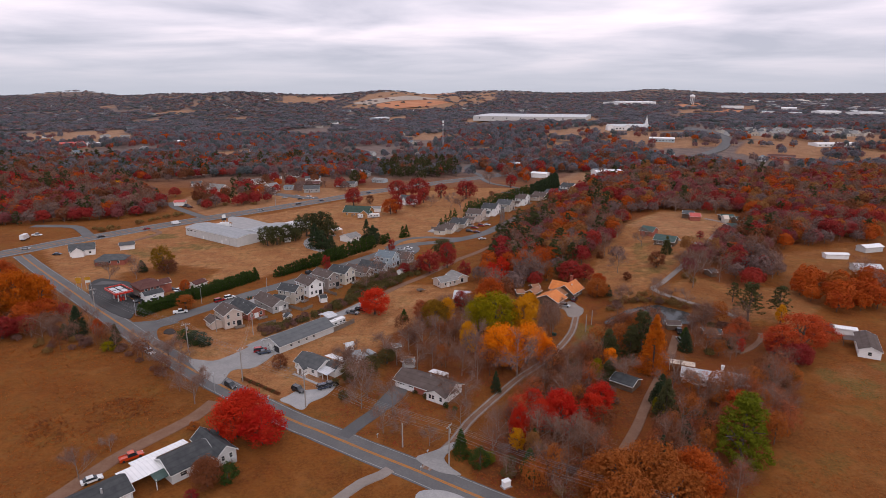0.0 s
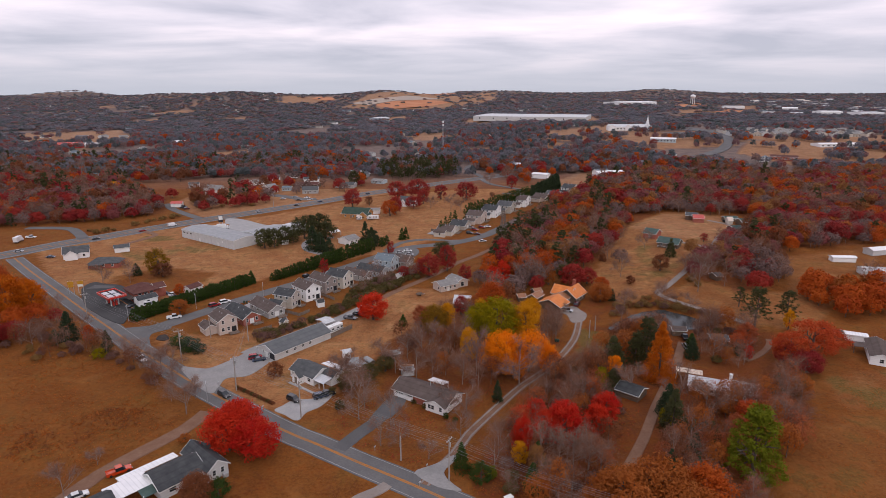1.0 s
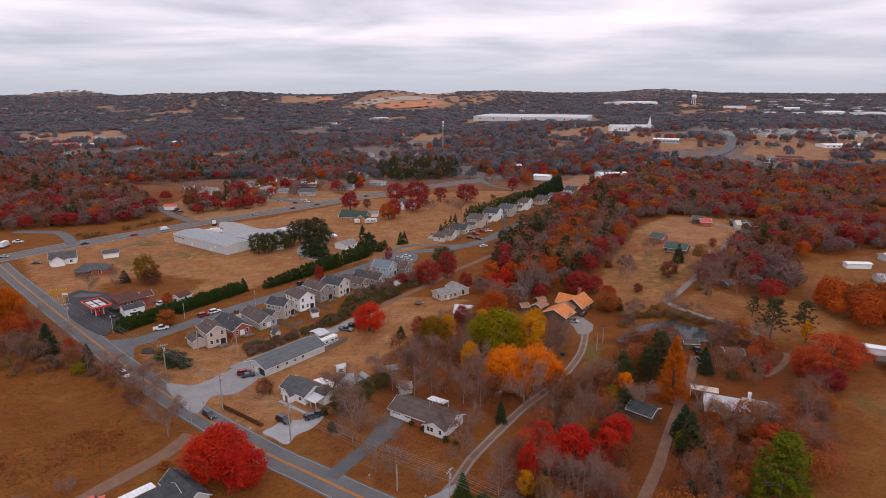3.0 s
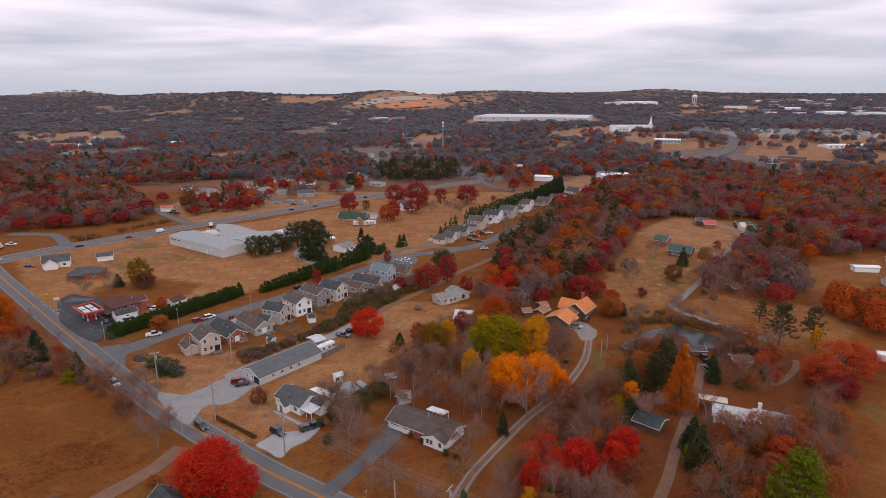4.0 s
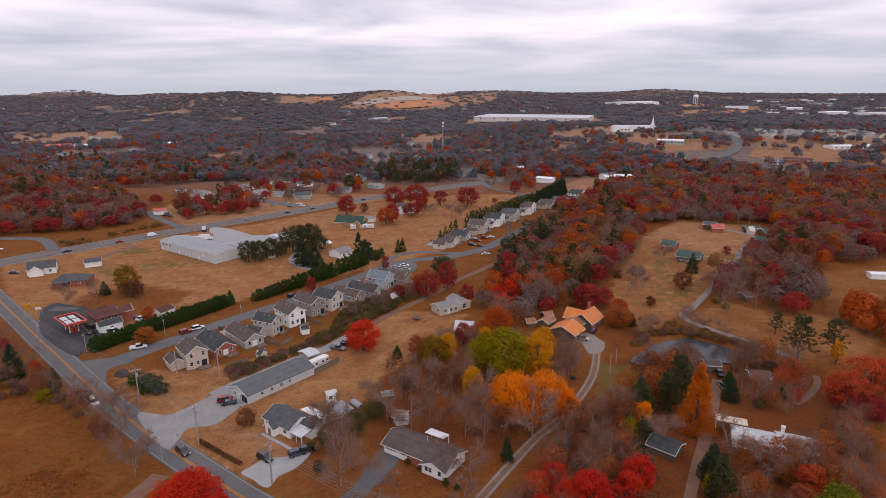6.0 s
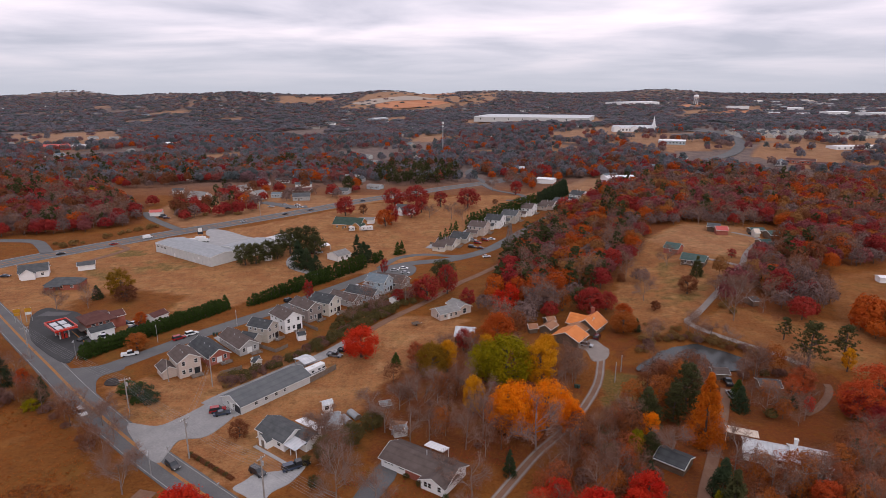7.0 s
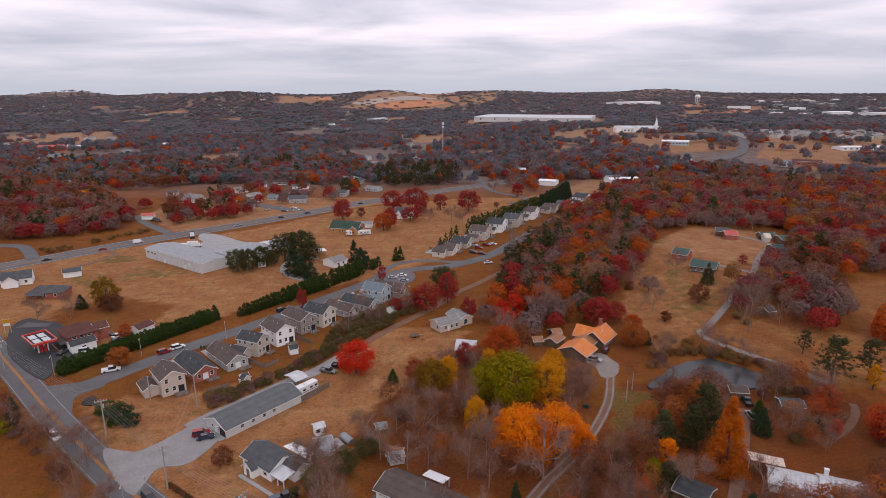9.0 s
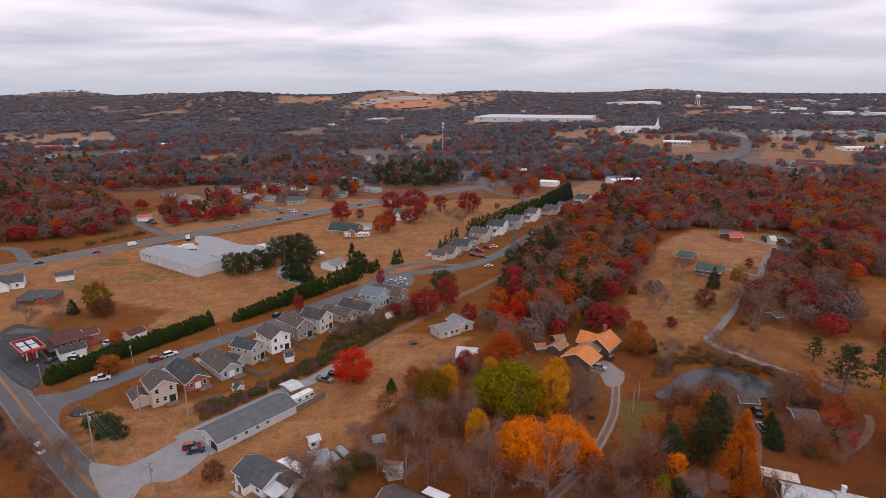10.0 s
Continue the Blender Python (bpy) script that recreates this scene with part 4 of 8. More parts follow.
# long workshop with a sheet of small windows
h, L = placed("workshop", (-57.5, 192.1), (-42.0, 211.4), "long low grey workshop with a grey shingle roof", "workshop", depth=9.7)
gable_block(h, 0, 0, L, 9.7, -0.2, 2.7, 4.6, "x", W["pale_grey"], WORK_ROOF)
for k in (0.2, 0.34, 0.48, 0.61):
    window(h, L * k, 0, 1.2, 1.0, 0.9, "f")
door(h, 0, 1.8, 0, 2.6, 2.3, "l", BLACK_FELT, "garage_door")
door(h, 0, 5.0, 0, 0.95, 2.05, "l")
window(h, 0, 6.6, 1.2, 0.8, 0.9, "l")
window(h, 0, 3.8, 1.2, 0.6, 0.9, "l")
v = Build().box(-1.9, 0.4, -0.05, -0.05, 9.3, 0.12)
part("step", v, CONCRETE, h, "low reddish concrete step")
h, L = placed("carport", (-45.5, 219.5), (-42.6, 222.6), "open carport with a pale sheet metal roof", "carport", depth=6)
c = Build()
for x in (0.2, L - 0.2):
    for y in (0.2, 5.8):
        c.box(x - 0.07, y - 0.07, 0, x + 0.07, y + 0.07, 2.7)
part("posts", c, STEEL, h)
part("roof", Build().slab([(-0.3, -0.3, 2.6), (L + 0.3, -0.3, 2.6), (L + 0.3, 3, 3.3), (-0.3, 3, 3.3)], 0.1).slab([(-0.3, 3, 3.3), (L + 0.3, 3, 3.3), (L + 0.3, 6.3, 2.6), (-0.3, 6.3, 2.6)], 0.1), M["pale"], h)

# small grey house with a white porch
h, L = placed("bungalow", (-49.4, 180.7), (-40.7, 174.2), "small grey bungalow with grey shingles and a porch", "house", depth=9)
gable_block(h, 0, 0, L, 7.6, -0.2, 2.8, 4.7, "x", W["white"], S["grey"])
gable_block(h, L * 0.30, -2.0, L * 0.30 + 3.4, 3.8, -0.2, 2.6, 3.9, "y", W["white"], S["grey"], name="portico")
for k in (0.14, 0.82):
    window(h, L * k, 0, 1.0, 1.2, 1.3, "f")
door(h, L * 0.30 + 1.7, -2.0, 0, 1.0, 2.1, "f", WOOD)
window(h, 0, 2.5, 1.0, 1.0, 1.2, "l")
window(h, 0, 5.5, 1.0, 1.0, 1.2, "l")
c = Build()
for x in (L + 0.3, L + 2.6, L + 4.8):
    c.box(x - 0.08, 0.0, 0, x + 0.08, 0.16, 2.4)
part("porch_post", c, TRIM, h)
gable_block(h, L + 0.2, 3.2, L + 4.8, 8.0, -0.2, 2.6, 4.0, "x", W["white"], S["grey"], name="side_wing")
part("porch_roof", Build().slab([(L + 0.3, -0.4, 2.45), (L + 5.1, -0.4, 2.45), (L + 5.1, 3.4, 3.0), (L + 0.3, 3.4, 3.0)], 0.12), M["pale"], h, "pale sheet metal porch roof")
part("rear_roof", Build().slab([(L * 0.5, 8.3, 3.1), (L + 3.0, 8.3, 3.1), (L + 3.0, 11.6, 2.6), (L * 0.5, 11.6, 2.6)], 0.12).box(L * 0.52, 11.2, 0, L * 0.53 + 0.1, 11.4, 2.6).box(L + 2.8, 11.2, 0, L + 2.9, 11.4, 2.6), M["white"], h, "white sheet metal roof over the rear porch")
part("chimney", Build().box(L + 3.9, 8.1, 0, L + 4.6, 8.8, 4.2).box(L + 3.8, 8.0, 4.2, L + 4.7, 8.9, 4.4), TRIM, h, "white rendered chimney")
part("walkway", Build().box(L * 0.25, -3.5, 0.0, L + 6.5, -2.5, 0.14), CONCRETE, h)

# ranch house with its projecting gable
h, L = placed("ranch_house", (-15.0, 168.2), (1.2, 157.7), "long white ranch house with a weathered brown roof", "house", depth=9)
gable_block(h, 0, 0, L, 8.4, -0.2, 2.7, 4.5, "x", W["white"], S["brown"], 0.6)
gable_block(h, L - 6.4, -1.6, L + 0.05, 4.2, -0.2, 2.5, 3.9, "y", W["white"], S["brown"], 0.5, name="front_gable")
for k, w in ((0.05, 0.7), (0.10, 0.7), (0.15, 0.7), (0.30, 1.6)):
    window(h, L * k + 0.4, 0, 1.5, w, 0.7, "f")
for k in (L - 5.0, L - 3.9, L - 1.2):
    window(h, k, -1.6, 1.0, 0.85, 1.2, "f")
door(h, L * 0.5, 0, 0, 1.0, 2.1, "f", WOOD)
# flat brick sheet in place of the porch's dark, shaded recess
part("porch_shade", Build().box(L * 0.38, -0.08, 0.1, L * 0.62, -0.03, 2.3), BRICK, h, "brick porch wall sheet standing for the shaded recess")
part("flue", Build().tube((L * 0.55, 4.4, 4.5), (L * 0.55, 4.4, 5.9), 0.12, 0.12, 8), STEEL, h)
part("back_porch", Build().slab([(L * 0.32, 9.5, 2.9), (L * 0.62, 9.5, 2.9), (L * 0.62, 12.6, 2.5), (L * 0.32, 12.6, 2.5)], 0.12).box(L * 0.33, 12.2, 0, L * 0.335, 12.4, 2.4).box(L * 0.61, 12.2, 0, L * 0.615, 12.4, 2.4), M["white"], h, "white metal roof over the back porch")
h, L = placed("garden_shed", (-12.8, 180.3), (-9.3, 181.4), "grey sheet metal garden shed among bare trees", "shed", depth=3)
gable_block(h, 0, 0, L, 3.0, -0.1, 2.1, 2.7, "x", W["pale_grey"], M["grey"], 0.15)

# long grey house at the foot of the field, with its white carport roofs
h, L = placed("grey_house", (-63.5, 120.3), (-59.4, 125.0), "long grey-roofed house with white siding", "house", depth=11)
gable_block(h, -0.2, 0, L + 4.2, 9.0, -0.3, 2.8, 5.0, "x", W["pale_grey"], S["dark"])
gable_block(h, L + 3.8, -2.0, L + 9.0, 10.4, -0.3, 3.0, 5.0, "y", W["pale_grey"], S["dark"], name="cross_wing")
window(h, L * 0.42, 0, 1.1, 1.6, 1.2, "f")
for k in (L + 5.4, L + 7.5):
    window(h, k, -2.0, 1.2, 0.8, 1.3, "f")
part("white_carport_roof", Build().slab([(-9.0, 3.5, 3.0), (0.2, 3.5, 3.0), (0.2, 9.5, 3.3), (-9.0, 9.5, 3.3)], 0.14), M["white"], h, "flat white sheet metal roof")
part("side_roof", Build().slab([(-5.0, 9.4, 3.0), (8.6, 9.4, 3.0), (8.6, 12.4, 2.7), (-5.0, 12.4, 2.7)], 0.14), M["white"], h, "white sheet metal carport roof")
part("awning", Build().slab([(-3.6, 0.6, 2.4), (-0.4, 0.6, 2.4), (-0.4, 3.6, 3.0), (-3.6, 3.6, 3.0)], 0.12), S["green"], h, "grey-green sheet awning")
p_ = Build()
for x, y in ((-8.6, 3.8), (-8.6, 9.2), (-4.6, 12.1), (2.0, 12.1), (8.2, 12.1), (-3.4, 0.8)):
    p_.box(x - 0.08, y - 0.08, -0.2, x + 0.08, y + 0.08, 2.7)
part("carport_post", p_, TRIM, h)
gable_block(h, -24.0, 1.0, -8.6, 9.2, -0.3, 2.9, 4.9, "x", W["pale_grey"], S["dark"], name="annex")
window(h, -14.0, 1.0, 1.1, 1.2, 1.1, "f")
door(h, -9.6, 1.0, 0, 0.95, 2.1, "f")
part("vent_pipe", Build().tube((-14, 3.2, 3.6), (-14, 3.2, 5.2), 0.25, 0.25, 8), STEEL, h)
part("dormer", Build().box(L + 7.4, 6.0, 3.6, L + 9.0, 7.6, 4.9), S["dark"], h)
part("cooling_unit", Build().box(L + 7.2, -3.3, 0, L + 8.3, -2.3, 1.0), STEEL, h)

# beige home on the straw lawn
h, L = placed("beige_home", (-0.8, 263.7), (7.1, 269.0), "beige single-storey home with a pale brown roof", "house", depth=8)
gable_block(h, 0, 0, L, 7.0, -0.2, 3.0, 4.6, "x", W["pink_beige"], S["light"])
gable_block(h, L - 0.1, 1.0, L + 6.5, 9.5, -0.2, 3.0, 4.4, "y", W["pink_beige"], S["light"], name="rear_wing")
for k in (0.25, 0.55, 0.8):
    window(h, L * k, 0, 1.1, 1.0, 1.2, "f")
window(h, 0, 2.0, 1.1, 1.0, 1.2, "l")
window(h, L + 3.2, 1.0, 0.6, 1.6, 1.9, "f")
door(h, L * 0.42, 0, 0, 1.0, 2.1, "f")

# low white warehouse in an L
h, L = placed("warehouse", (-165.6, 370.8), (-122.1, 339.5), "low L-shaped warehouse with pale siding and a flat grey roof", "warehouse", depth=16)
gable_block(h, 0, 0, L, 17.0, -0.2, 5.2, 6.3, "x", W["pale_grey"], M["grey"], 0.2)
gable_block(h, L - 17.0, 17.2, L, 42.0, -0.2, 5.2, 6.3, "y", W["pale_grey"], M["grey"], 0.2, name="east_wing")
gable_block(h, L - 15.0, 46, L - 2.0, 60.0, -0.2, 4.4, 5.4, "y", W["pale_grey"], M["pale"], 0.2, name="rear_wing")
for k in (0.08, 0.2, 0.33, 0.46, 0.59, 0.72, 0.86):
    part("downpipe", Build().box(L * k, -0.12, 0, L * k + 0.14, -0.01, 5.2), STEEL, h)
for k in (0.36, 0.72):
    door(h, L * k, 0, 0, 1.2, 2.2, "f")
for k in (0.05, 0.12, 0.19):
    window(h, L * k, 0, 3.2, 2.2, 0.8, "f")
door(h, L * 0.8, 0, 2.6, 1.1, 1.1, "f", TRIM, "hatch")

# filling station: canopy, pumps, shop
h, L = placed("station_canopy", (-141.2, 241.0), (-136.3, 246.7), "red-edged filling station canopy with white roof panels", "canopy", depth=10)
D = 12.2
part("deck", Build().box(0.3, 0.3, 4.5, L - 0.3, D - 0.3, 4.8), BLACK_FELT, h)
f_ = Build().box(0, 0, 4.3, L, 0.3, 5.3).box(0, D - 0.3, 4.3, L, D, 5.3).box(0, 0.3, 4.3, 0.3, D - 0.3, 5.3).box(L - 0.3, 0.3, 4.3, L, D - 0.3, 5.3)
part("fascia", f_, RED_FASCIA, h, "red fascia band")
part("fascia_stripe", Build().box(-0.02, -0.02, 5.05, L + 0.02, -0.005, 5.14).box(-0.02, D + 0.005, 5.05, L + 0.02, D + 0.02, 5.14).box(-0.02, 0, 5.05, -0.005, D, 5.14).box(L + 0.005, 0, 5.05, L + 0.02, D, 5.14), TRIM, h)
for i in range(2):
    for j in range(2):
        x, y = 1.1 + i * (L - 1.8) / 2, 1.2 + j * (D - 1.8) / 2
        part("roof_panel", Build().box(x, y, 4.8, x + (L - 1.8) / 2 - 0.7, y + (D - 1.8) / 2 - 1.0, 4.9), M["pale"], h, "white roof panel")
for x, y in ((L * 0.3, D * 0.3), (L * 0.7, D * 0.3), (L * 0.3, D * 0.7), (L * 0.7, D * 0.7)):
    part("column", Build().box(x - 0.2, y - 0.2, 0, x + 0.2, y + 0.2, 4.5), TRIM, h)
part("island", Build().box(L * 0.2, D * 0.25, 0, L * 0.8, D * 0.36, 0.2).box(L * 0.2, D * 0.64, 0, L * 0.8, D * 0.75, 0.2), CONCRETE, h)
for x in (L * 0.42, L * 0.58):
    for y in (D * 0.3, D * 0.7):
        part("pump", Build().box(x - 0.35, y - 0.3, 0.2, x + 0.35, y + 0.3, 1.9).box(x - 0.4, y - 0.2, 1.9, x + 0.4, y + 0.2, 2.2), RED_FASCIA, h, "red fuel pump")
h, L = placed("station_shop", (-130.3, 244.3), (-124.8, 250.2), "brick filling station shop with a red-brown hipped roof", "shop", depth=12)
gable_block(h, 0, 0, L, 5.0, -0.2, 3.0, 4.2, "x", W["white"], S["dark"], 0.3, name="front_wing")
gable_block(h, 0.6, 5.0, 10.2, 16.0, -0.2, 5.2, 7.6, "x", BRICK, S["red_brown"], 0.8, 4.2)
gable_block(h, 10.25, 7.0, 14.5, 13.0, -0.2, 4.6, 6.0, "x", BRICK, S["red_brown"], 0.4, name="side_wing")
for k in (0.2, 0.45, 0.7):
    window(h, 10.0 * k + 0.6, 5.0, 3.6, 1.3, 1.0, "f")
window(h, L * 0.5, 0, 1.2, 1.2, 1.0, "f")
part("shop_awning", Build().slab([(-1.8, 5.0, 2.6), (0.55, 5.0, 3.2), (0.55, 15.5, 3.2), (-1.8, 15.5, 2.6)], 0.12), S["brown"], h, "brown awning along the shop front")
part("kerb_line", Build().box(-2.6, 0.0, 0.02, -2.3, 15, 0.4), ORANGE_LINE, h, "orange painted kerb")
for k in (4.0, 7.0, 10.0, 13.0):
    window(h, 0.6, k + 3, 1.0, 1.8, 1.5, "l")
s_ = thing("price_sign", -167.7, 262.2, 20, label="two yellow filling station signs on steel posts", category="sign")
for x in (-1.9, 1.9):
    part("post", Build().box(x - 1.1, -0.1, 0, x - 0.9, 0.1, 6.2).box(x + 0.9, -0.1, 0, x + 1.1, 0.1, 6.2), STEEL, s_)
    part("sign_board", Build().box(x - 1.2, -0.2, 4.4, x + 1.2, 0.2, 5.9), YELLOW_SIGN, s_, "yellow sign board")
    part("lower_board", Build().box(x - 1.1, -0.15, 3.2, x + 1.1, 0.15, 4.2), TRIM if x > 0 else YELLOW_SIGN, s_)
h, L = placed("shed", (-114.7, 260.5), (-111.7, 266.6), "white shed with a brown roof behind the hedge", "shed", depth=6)
gable_block(h, 0, 0, L, 5.5, -0.1, 2.6, 3.8, "x", W["white"], S["red_brown"], 0.3)

# homes and outbuildings on the field
def plain_house(name, A, B, depth, eave, ridge, wall, roof, label, category="house", along="x", wins=(0.2, 0.5, 0.8), over=0.4, hip=0.0, group=""):
    h, L = placed(name, A, B, label, category, group, depth=depth)
    gable_block(h, 0, 0, L, depth, -0.5, eave, ridge, along, wall, roof, over, hip)
    for k in wins:
        window(h, L * k, 0, min(1.1, eave - 1.6), 1.1, 1.2, "f")
    if wins and L > 8:
        door(h, L * 0.36, 0, 0, 1.0, 2.1, "f", WOOD)
    return h


h = plain_house("farmhouse", (-208.2, 317.6), (-197.3, 323.5), 9.0, 3.4, 6.2, W["white"], S["grey"], "white farmhouse with a grey shingle roof and porch")
gable_block(h, 1.0, -3.0, 7.0, 3.0, -0.5, 3.2, 5.4, "y", W["white"], S["grey"], name="front_gable")
plain_house("outbuilding", (-187.8, 332.1), (-181.1, 335.9), 6.0, 2.8, 4.0, W["white"], S["grey"], "small white outbuilding with a grey roof", "shed", wins=())
h = plain_house("brick_ranch", (-184.9, 301.0), (-170.1, 303.1), 9.0, 2.9, 5.0, BRICK, S["grey"], "red brick ranch house with a dark grey roof", hip=3.5)
part("porch", Build().slab([(1.0, -2.6, 2.4), (8.0, -2.6, 2.4), (8.0, 0.0, 2.9), (1.0, 0.0, 2.9)], 0.12).box(1.1, -2.5, 0, 1.25, -2.35, 2.4).box(7.7, -2.5, 0, 7.85, -2.35, 2.4), S["grey"], h)
plain_house("white_house", (-56.7, 349.7), (-51.1, 356.8), 9.0, 3.0, 4.8, W["white"], S["light"], "low white house with a pale grey roof", wins=(0.3, 0.7))
h, L = placed("carport", (-70.7, 370.8), (-65.4, 375.3), "open carport with a white roof on posts", "carport", depth=7)
part("roof", Build().slab([(0, 0, 2.7), (L, 0, 2.7), (L, 3.5, 3.4), (0, 3.5, 3.4)], 0.12).slab([(0, 3.5, 3.4), (L, 3.5, 3.4), (L, 7, 2.7), (0, 7, 2.7)], 0.12), M["white"], h)
for x in (0.2, L - 0.2):
    for y in (0.3, 6.7):
        part("post", Build().box(x - 0.08, y - 0.08, 0, x + 0.08, y + 0.08, 2.8), STEEL, h)
h = plain_house("timber_barn", (-74.1, 430.2), (-54.8, 425.6), 12.0, 3.4, 7.0, W["wood"], S["dark_green"], "orange timber barn house with a dark green roof", wins=(0.15, 0.45))
gable_block(h, 14.5, -3.5, 21.0, 5.0, -0.4, 3.2, 5.8, "y", W["wood"], S["dark_green"], name="front_gable")
plain_house("shed", (-58.3, 444.8), (-48.1, 444.8), 7.0, 3.0, 3.9, W["white"], S["light"], "long white shed with a pale roof", "shed", wins=())
plain_house("red_shed", (-216.8, 469.6), (-208.8, 471.5), 8.0, 3.0, 4.2, W["white"], M["red"], "white shed with a faded red roof", "shed", wins=())
h = plain_house("farmhouse", (-214.4, 532.0), (-198.6, 524.7), 10.0, 5.2, 8.4, W["white"], S["light"], "white two-storey farmhouse with a pale roof")
gable_block(h, 4.0, -4.0, 11.0, 4.0, -0.4, 4.8, 7.8, "y", W["white"], S["light"], name="front_gable")
plain_house("red_roof_house", (-338.2, 501.9), (-330.5, 510.8), 9.0, 3.2, 5.0, W["tan"], M["red"], "low house with a bright red metal roof")
plain_house("shed", (-170.9, 499.8), (-163.5, 501.9), 7.0, 2.8, 3.8, W["log"], S["brown"], "dark timber shed under trees", "shed", wins=())
for k, (A, B, dp, e_, r_, wl_, rf_) in enumerate((
        ((-186.0, 583.6), (-178.3, 592.7), 9, 3.0, 5.0, "white", "light"), ((-157.6, 536.9), (-151.6, 544.6), 10, 5.0, 7.6, "white", "light"),
        ((-149.3, 549.8), (-141.7, 549.8), 8, 3.0, 4.2, "blue", "blue"), ((-126.9, 534.5), (-113.1, 536.9), 12, 3.4, 5.8, "grey", "grey"),
        ((-140.8, 571.8), (-120.4, 569.0), 11, 3.0, 4.6, "log", "red_brown"), ((-167.8, 632.6), (-154.9, 636.1), 9, 3.0, 4.6, "white", "dark"),
        ((-141.7, 605.4), (-126.6, 608.6), 9, 3.0, 4.6, "white", "grey"), ((-169.9, 682.7), (-156.7, 682.7), 9, 3.0, 4.6, "white", "grey"),
        ((-103.6, 569.0), (-85.4, 566.2), 11, 3.2, 5.2, "grey", "grey"), ((-104.8, 661.8), (-90.3, 657.6), 9, 3.0, 4.6, "white", "light"),
        ((-72.4, 598.7), (-60.3, 592.5), 9, 3.0, 4.4, "blue", "light"), ((-133.2, 778.3), (-123.5, 777.7), 9, 3.0, 4.6, "white", "grey"),
        ((-176.4, 615.3), (-170.3, 622.1), 9, 3.0, 4.6, "white", "grey"), ((-243.7, 569.0), (-235.1, 571.8), 9, 3.0, 4.6, "white", "grey"))):
    plain_house("cottage", A, B, dp, e_, r_, W[wl_], S[rf_], "%s sided cottage with a %s roof beyond the highway" % (wl_.replace("log", "dark timber"), rf_.replace("_", " ").replace("light", "pale")), group="cottages beyond the highway")
h = plain_house("white_house", (-36.5, 479.2), (-25.1, 473.4), 10.0, 3.2, 7.0, W["white"], S["grey"], "white house with a steep grey roof among red trees")
gable_block(h, 4.0, -3.0, 9.0, 4.0, -0.4, 3.2, 6.5, "y", W["white"], S["grey"], name="front_gable")
plain_house("blue_shed", (68.2, 688.6), (88.9, 686.3), 14.0, 5.0, 6.5, W["blue"], M["pale"], "blue-sided shed with a pale metal roof", "shed", wins=())
plain_house("white_block", (153.0, 586.2), (180.7, 592.0), 14.0, 7.5, 9.0, W["white"], M["white"], "white block with a stepped gable roof among trees", "building", wins=(0.1, 0.25, 0.4, 0.55, 0.7, 0.85))
plain_house("white_block", (92.2, 619.1), (107.0, 611.9), 12.0, 4.0, 5.0, W["white"], M["white"], "white low shed roof among trees", "shed", wins=())

# timber house with its orange metal roofs
h, L = placed("timber_house", (57.5, 248.0), (63.6, 255.9), "log house with bright orange metal roofs and a brick chimney", "house", depth=10)
gable_block(h, 0, 0, L, 8.0, -0.2, 3.2, 6.1, "x", W["log"], M["orange"], 0.7)
gable_block(h, 0.6, 3.0, 7.0, 11.6, -0.2, 3.2, 6.0, "y", W["log"], M["orange"], 0.6, name="rear_wing")
gable_block(h, -13.6, 0.6, -5.8, 10.4, -0.2, 2.8, 5.0, "x", W["log"], M["orange"], 0.7, name="garage")
gable_block(h, -5.75, 2.5, -0.05, 10.0, -0.2, 2.8, 4.6, "x", W["log"], M["brown"], 0.3, name="link")
gable_block(h, -9.0, 14.0, -3.0, 18.5, -0.2, 2.4, 3.6, "x", W["log"], M["brown"], 0.4, name="shed")
part("chimney", Build().box(L - 1.6, 4.6, 0, L - 0.5, 5.7, 7.7).box(L - 1.7, 4.5, 7.7, L - 0.4, 5.8, 8.0), BRICK, h, "red brick chimney")
for k in (2.0, 5.0, 8.0):
    window(h, k, 0, 1.0, 1.3, 1.5, "f")
for k in (-12.2, -9.7, -7.2):
    door(h, k, 0.6, 0, 2.2, 2.3, "f", WOOD, "garage_door")
STRIPS.append((48.6, 236.3, 54.1, 243.6, 9))

# green-roofed homes and barns of the clearing
h = plain_house("green_house", (122.5, 332.8), (131.4, 326.3), 8.5, 3.0, 5.2, W["log"], S["green"], "dark log house with a long grey-green roof", over=0.7, wins=(0.2, 0.5, 0.8))
part("porch_rail", Build().box(0.5, -1.6, 0.9, 10.5, -1.5, 1.0).box(0.5, -1.6, 0, 0.6, -1.5, 0.9).box(5.5, -1.6, 0, 5.6, -1.5, 0.9).box(10.4, -1.6, 0, 10.5, -1.5, 0.9), TRIM, h)
plain_house("green_garage", (121.9, 355.7), (127.8, 350.9), 9.0, 3.0, 5.2, BRICK, S["green"], "small brick garage with a grey-green roof", "garage", wins=(0.5,))
plain_house("barn", (167.1, 405.0), (173.6, 401.9), 10.0, 3.2, 4.6, W["log"], S["grey"], "open dark barn with a grey roof", "barn", wins=())
plain_house("red_barn", (169.1, 395.8), (175.4, 394.3), 9.0, 3.0, 4.6, BRICK, M["red"], "small barn with a red metal roof", "barn", wins=())
plain_house("green_shed", (179.7, 361.7), (186.7, 361.7), 9.0, 3.0, 4.6, W["log"], S["green"], "dark shed with a pale green roof", "shed", wins=())
plain_house("green_shed", (195.4, 382.8), (202.2, 382.8), 9.0, 3.0, 4.6, W["log"], S["green"], "timber shed with a pale green roof by the woods", "shed", wins=())
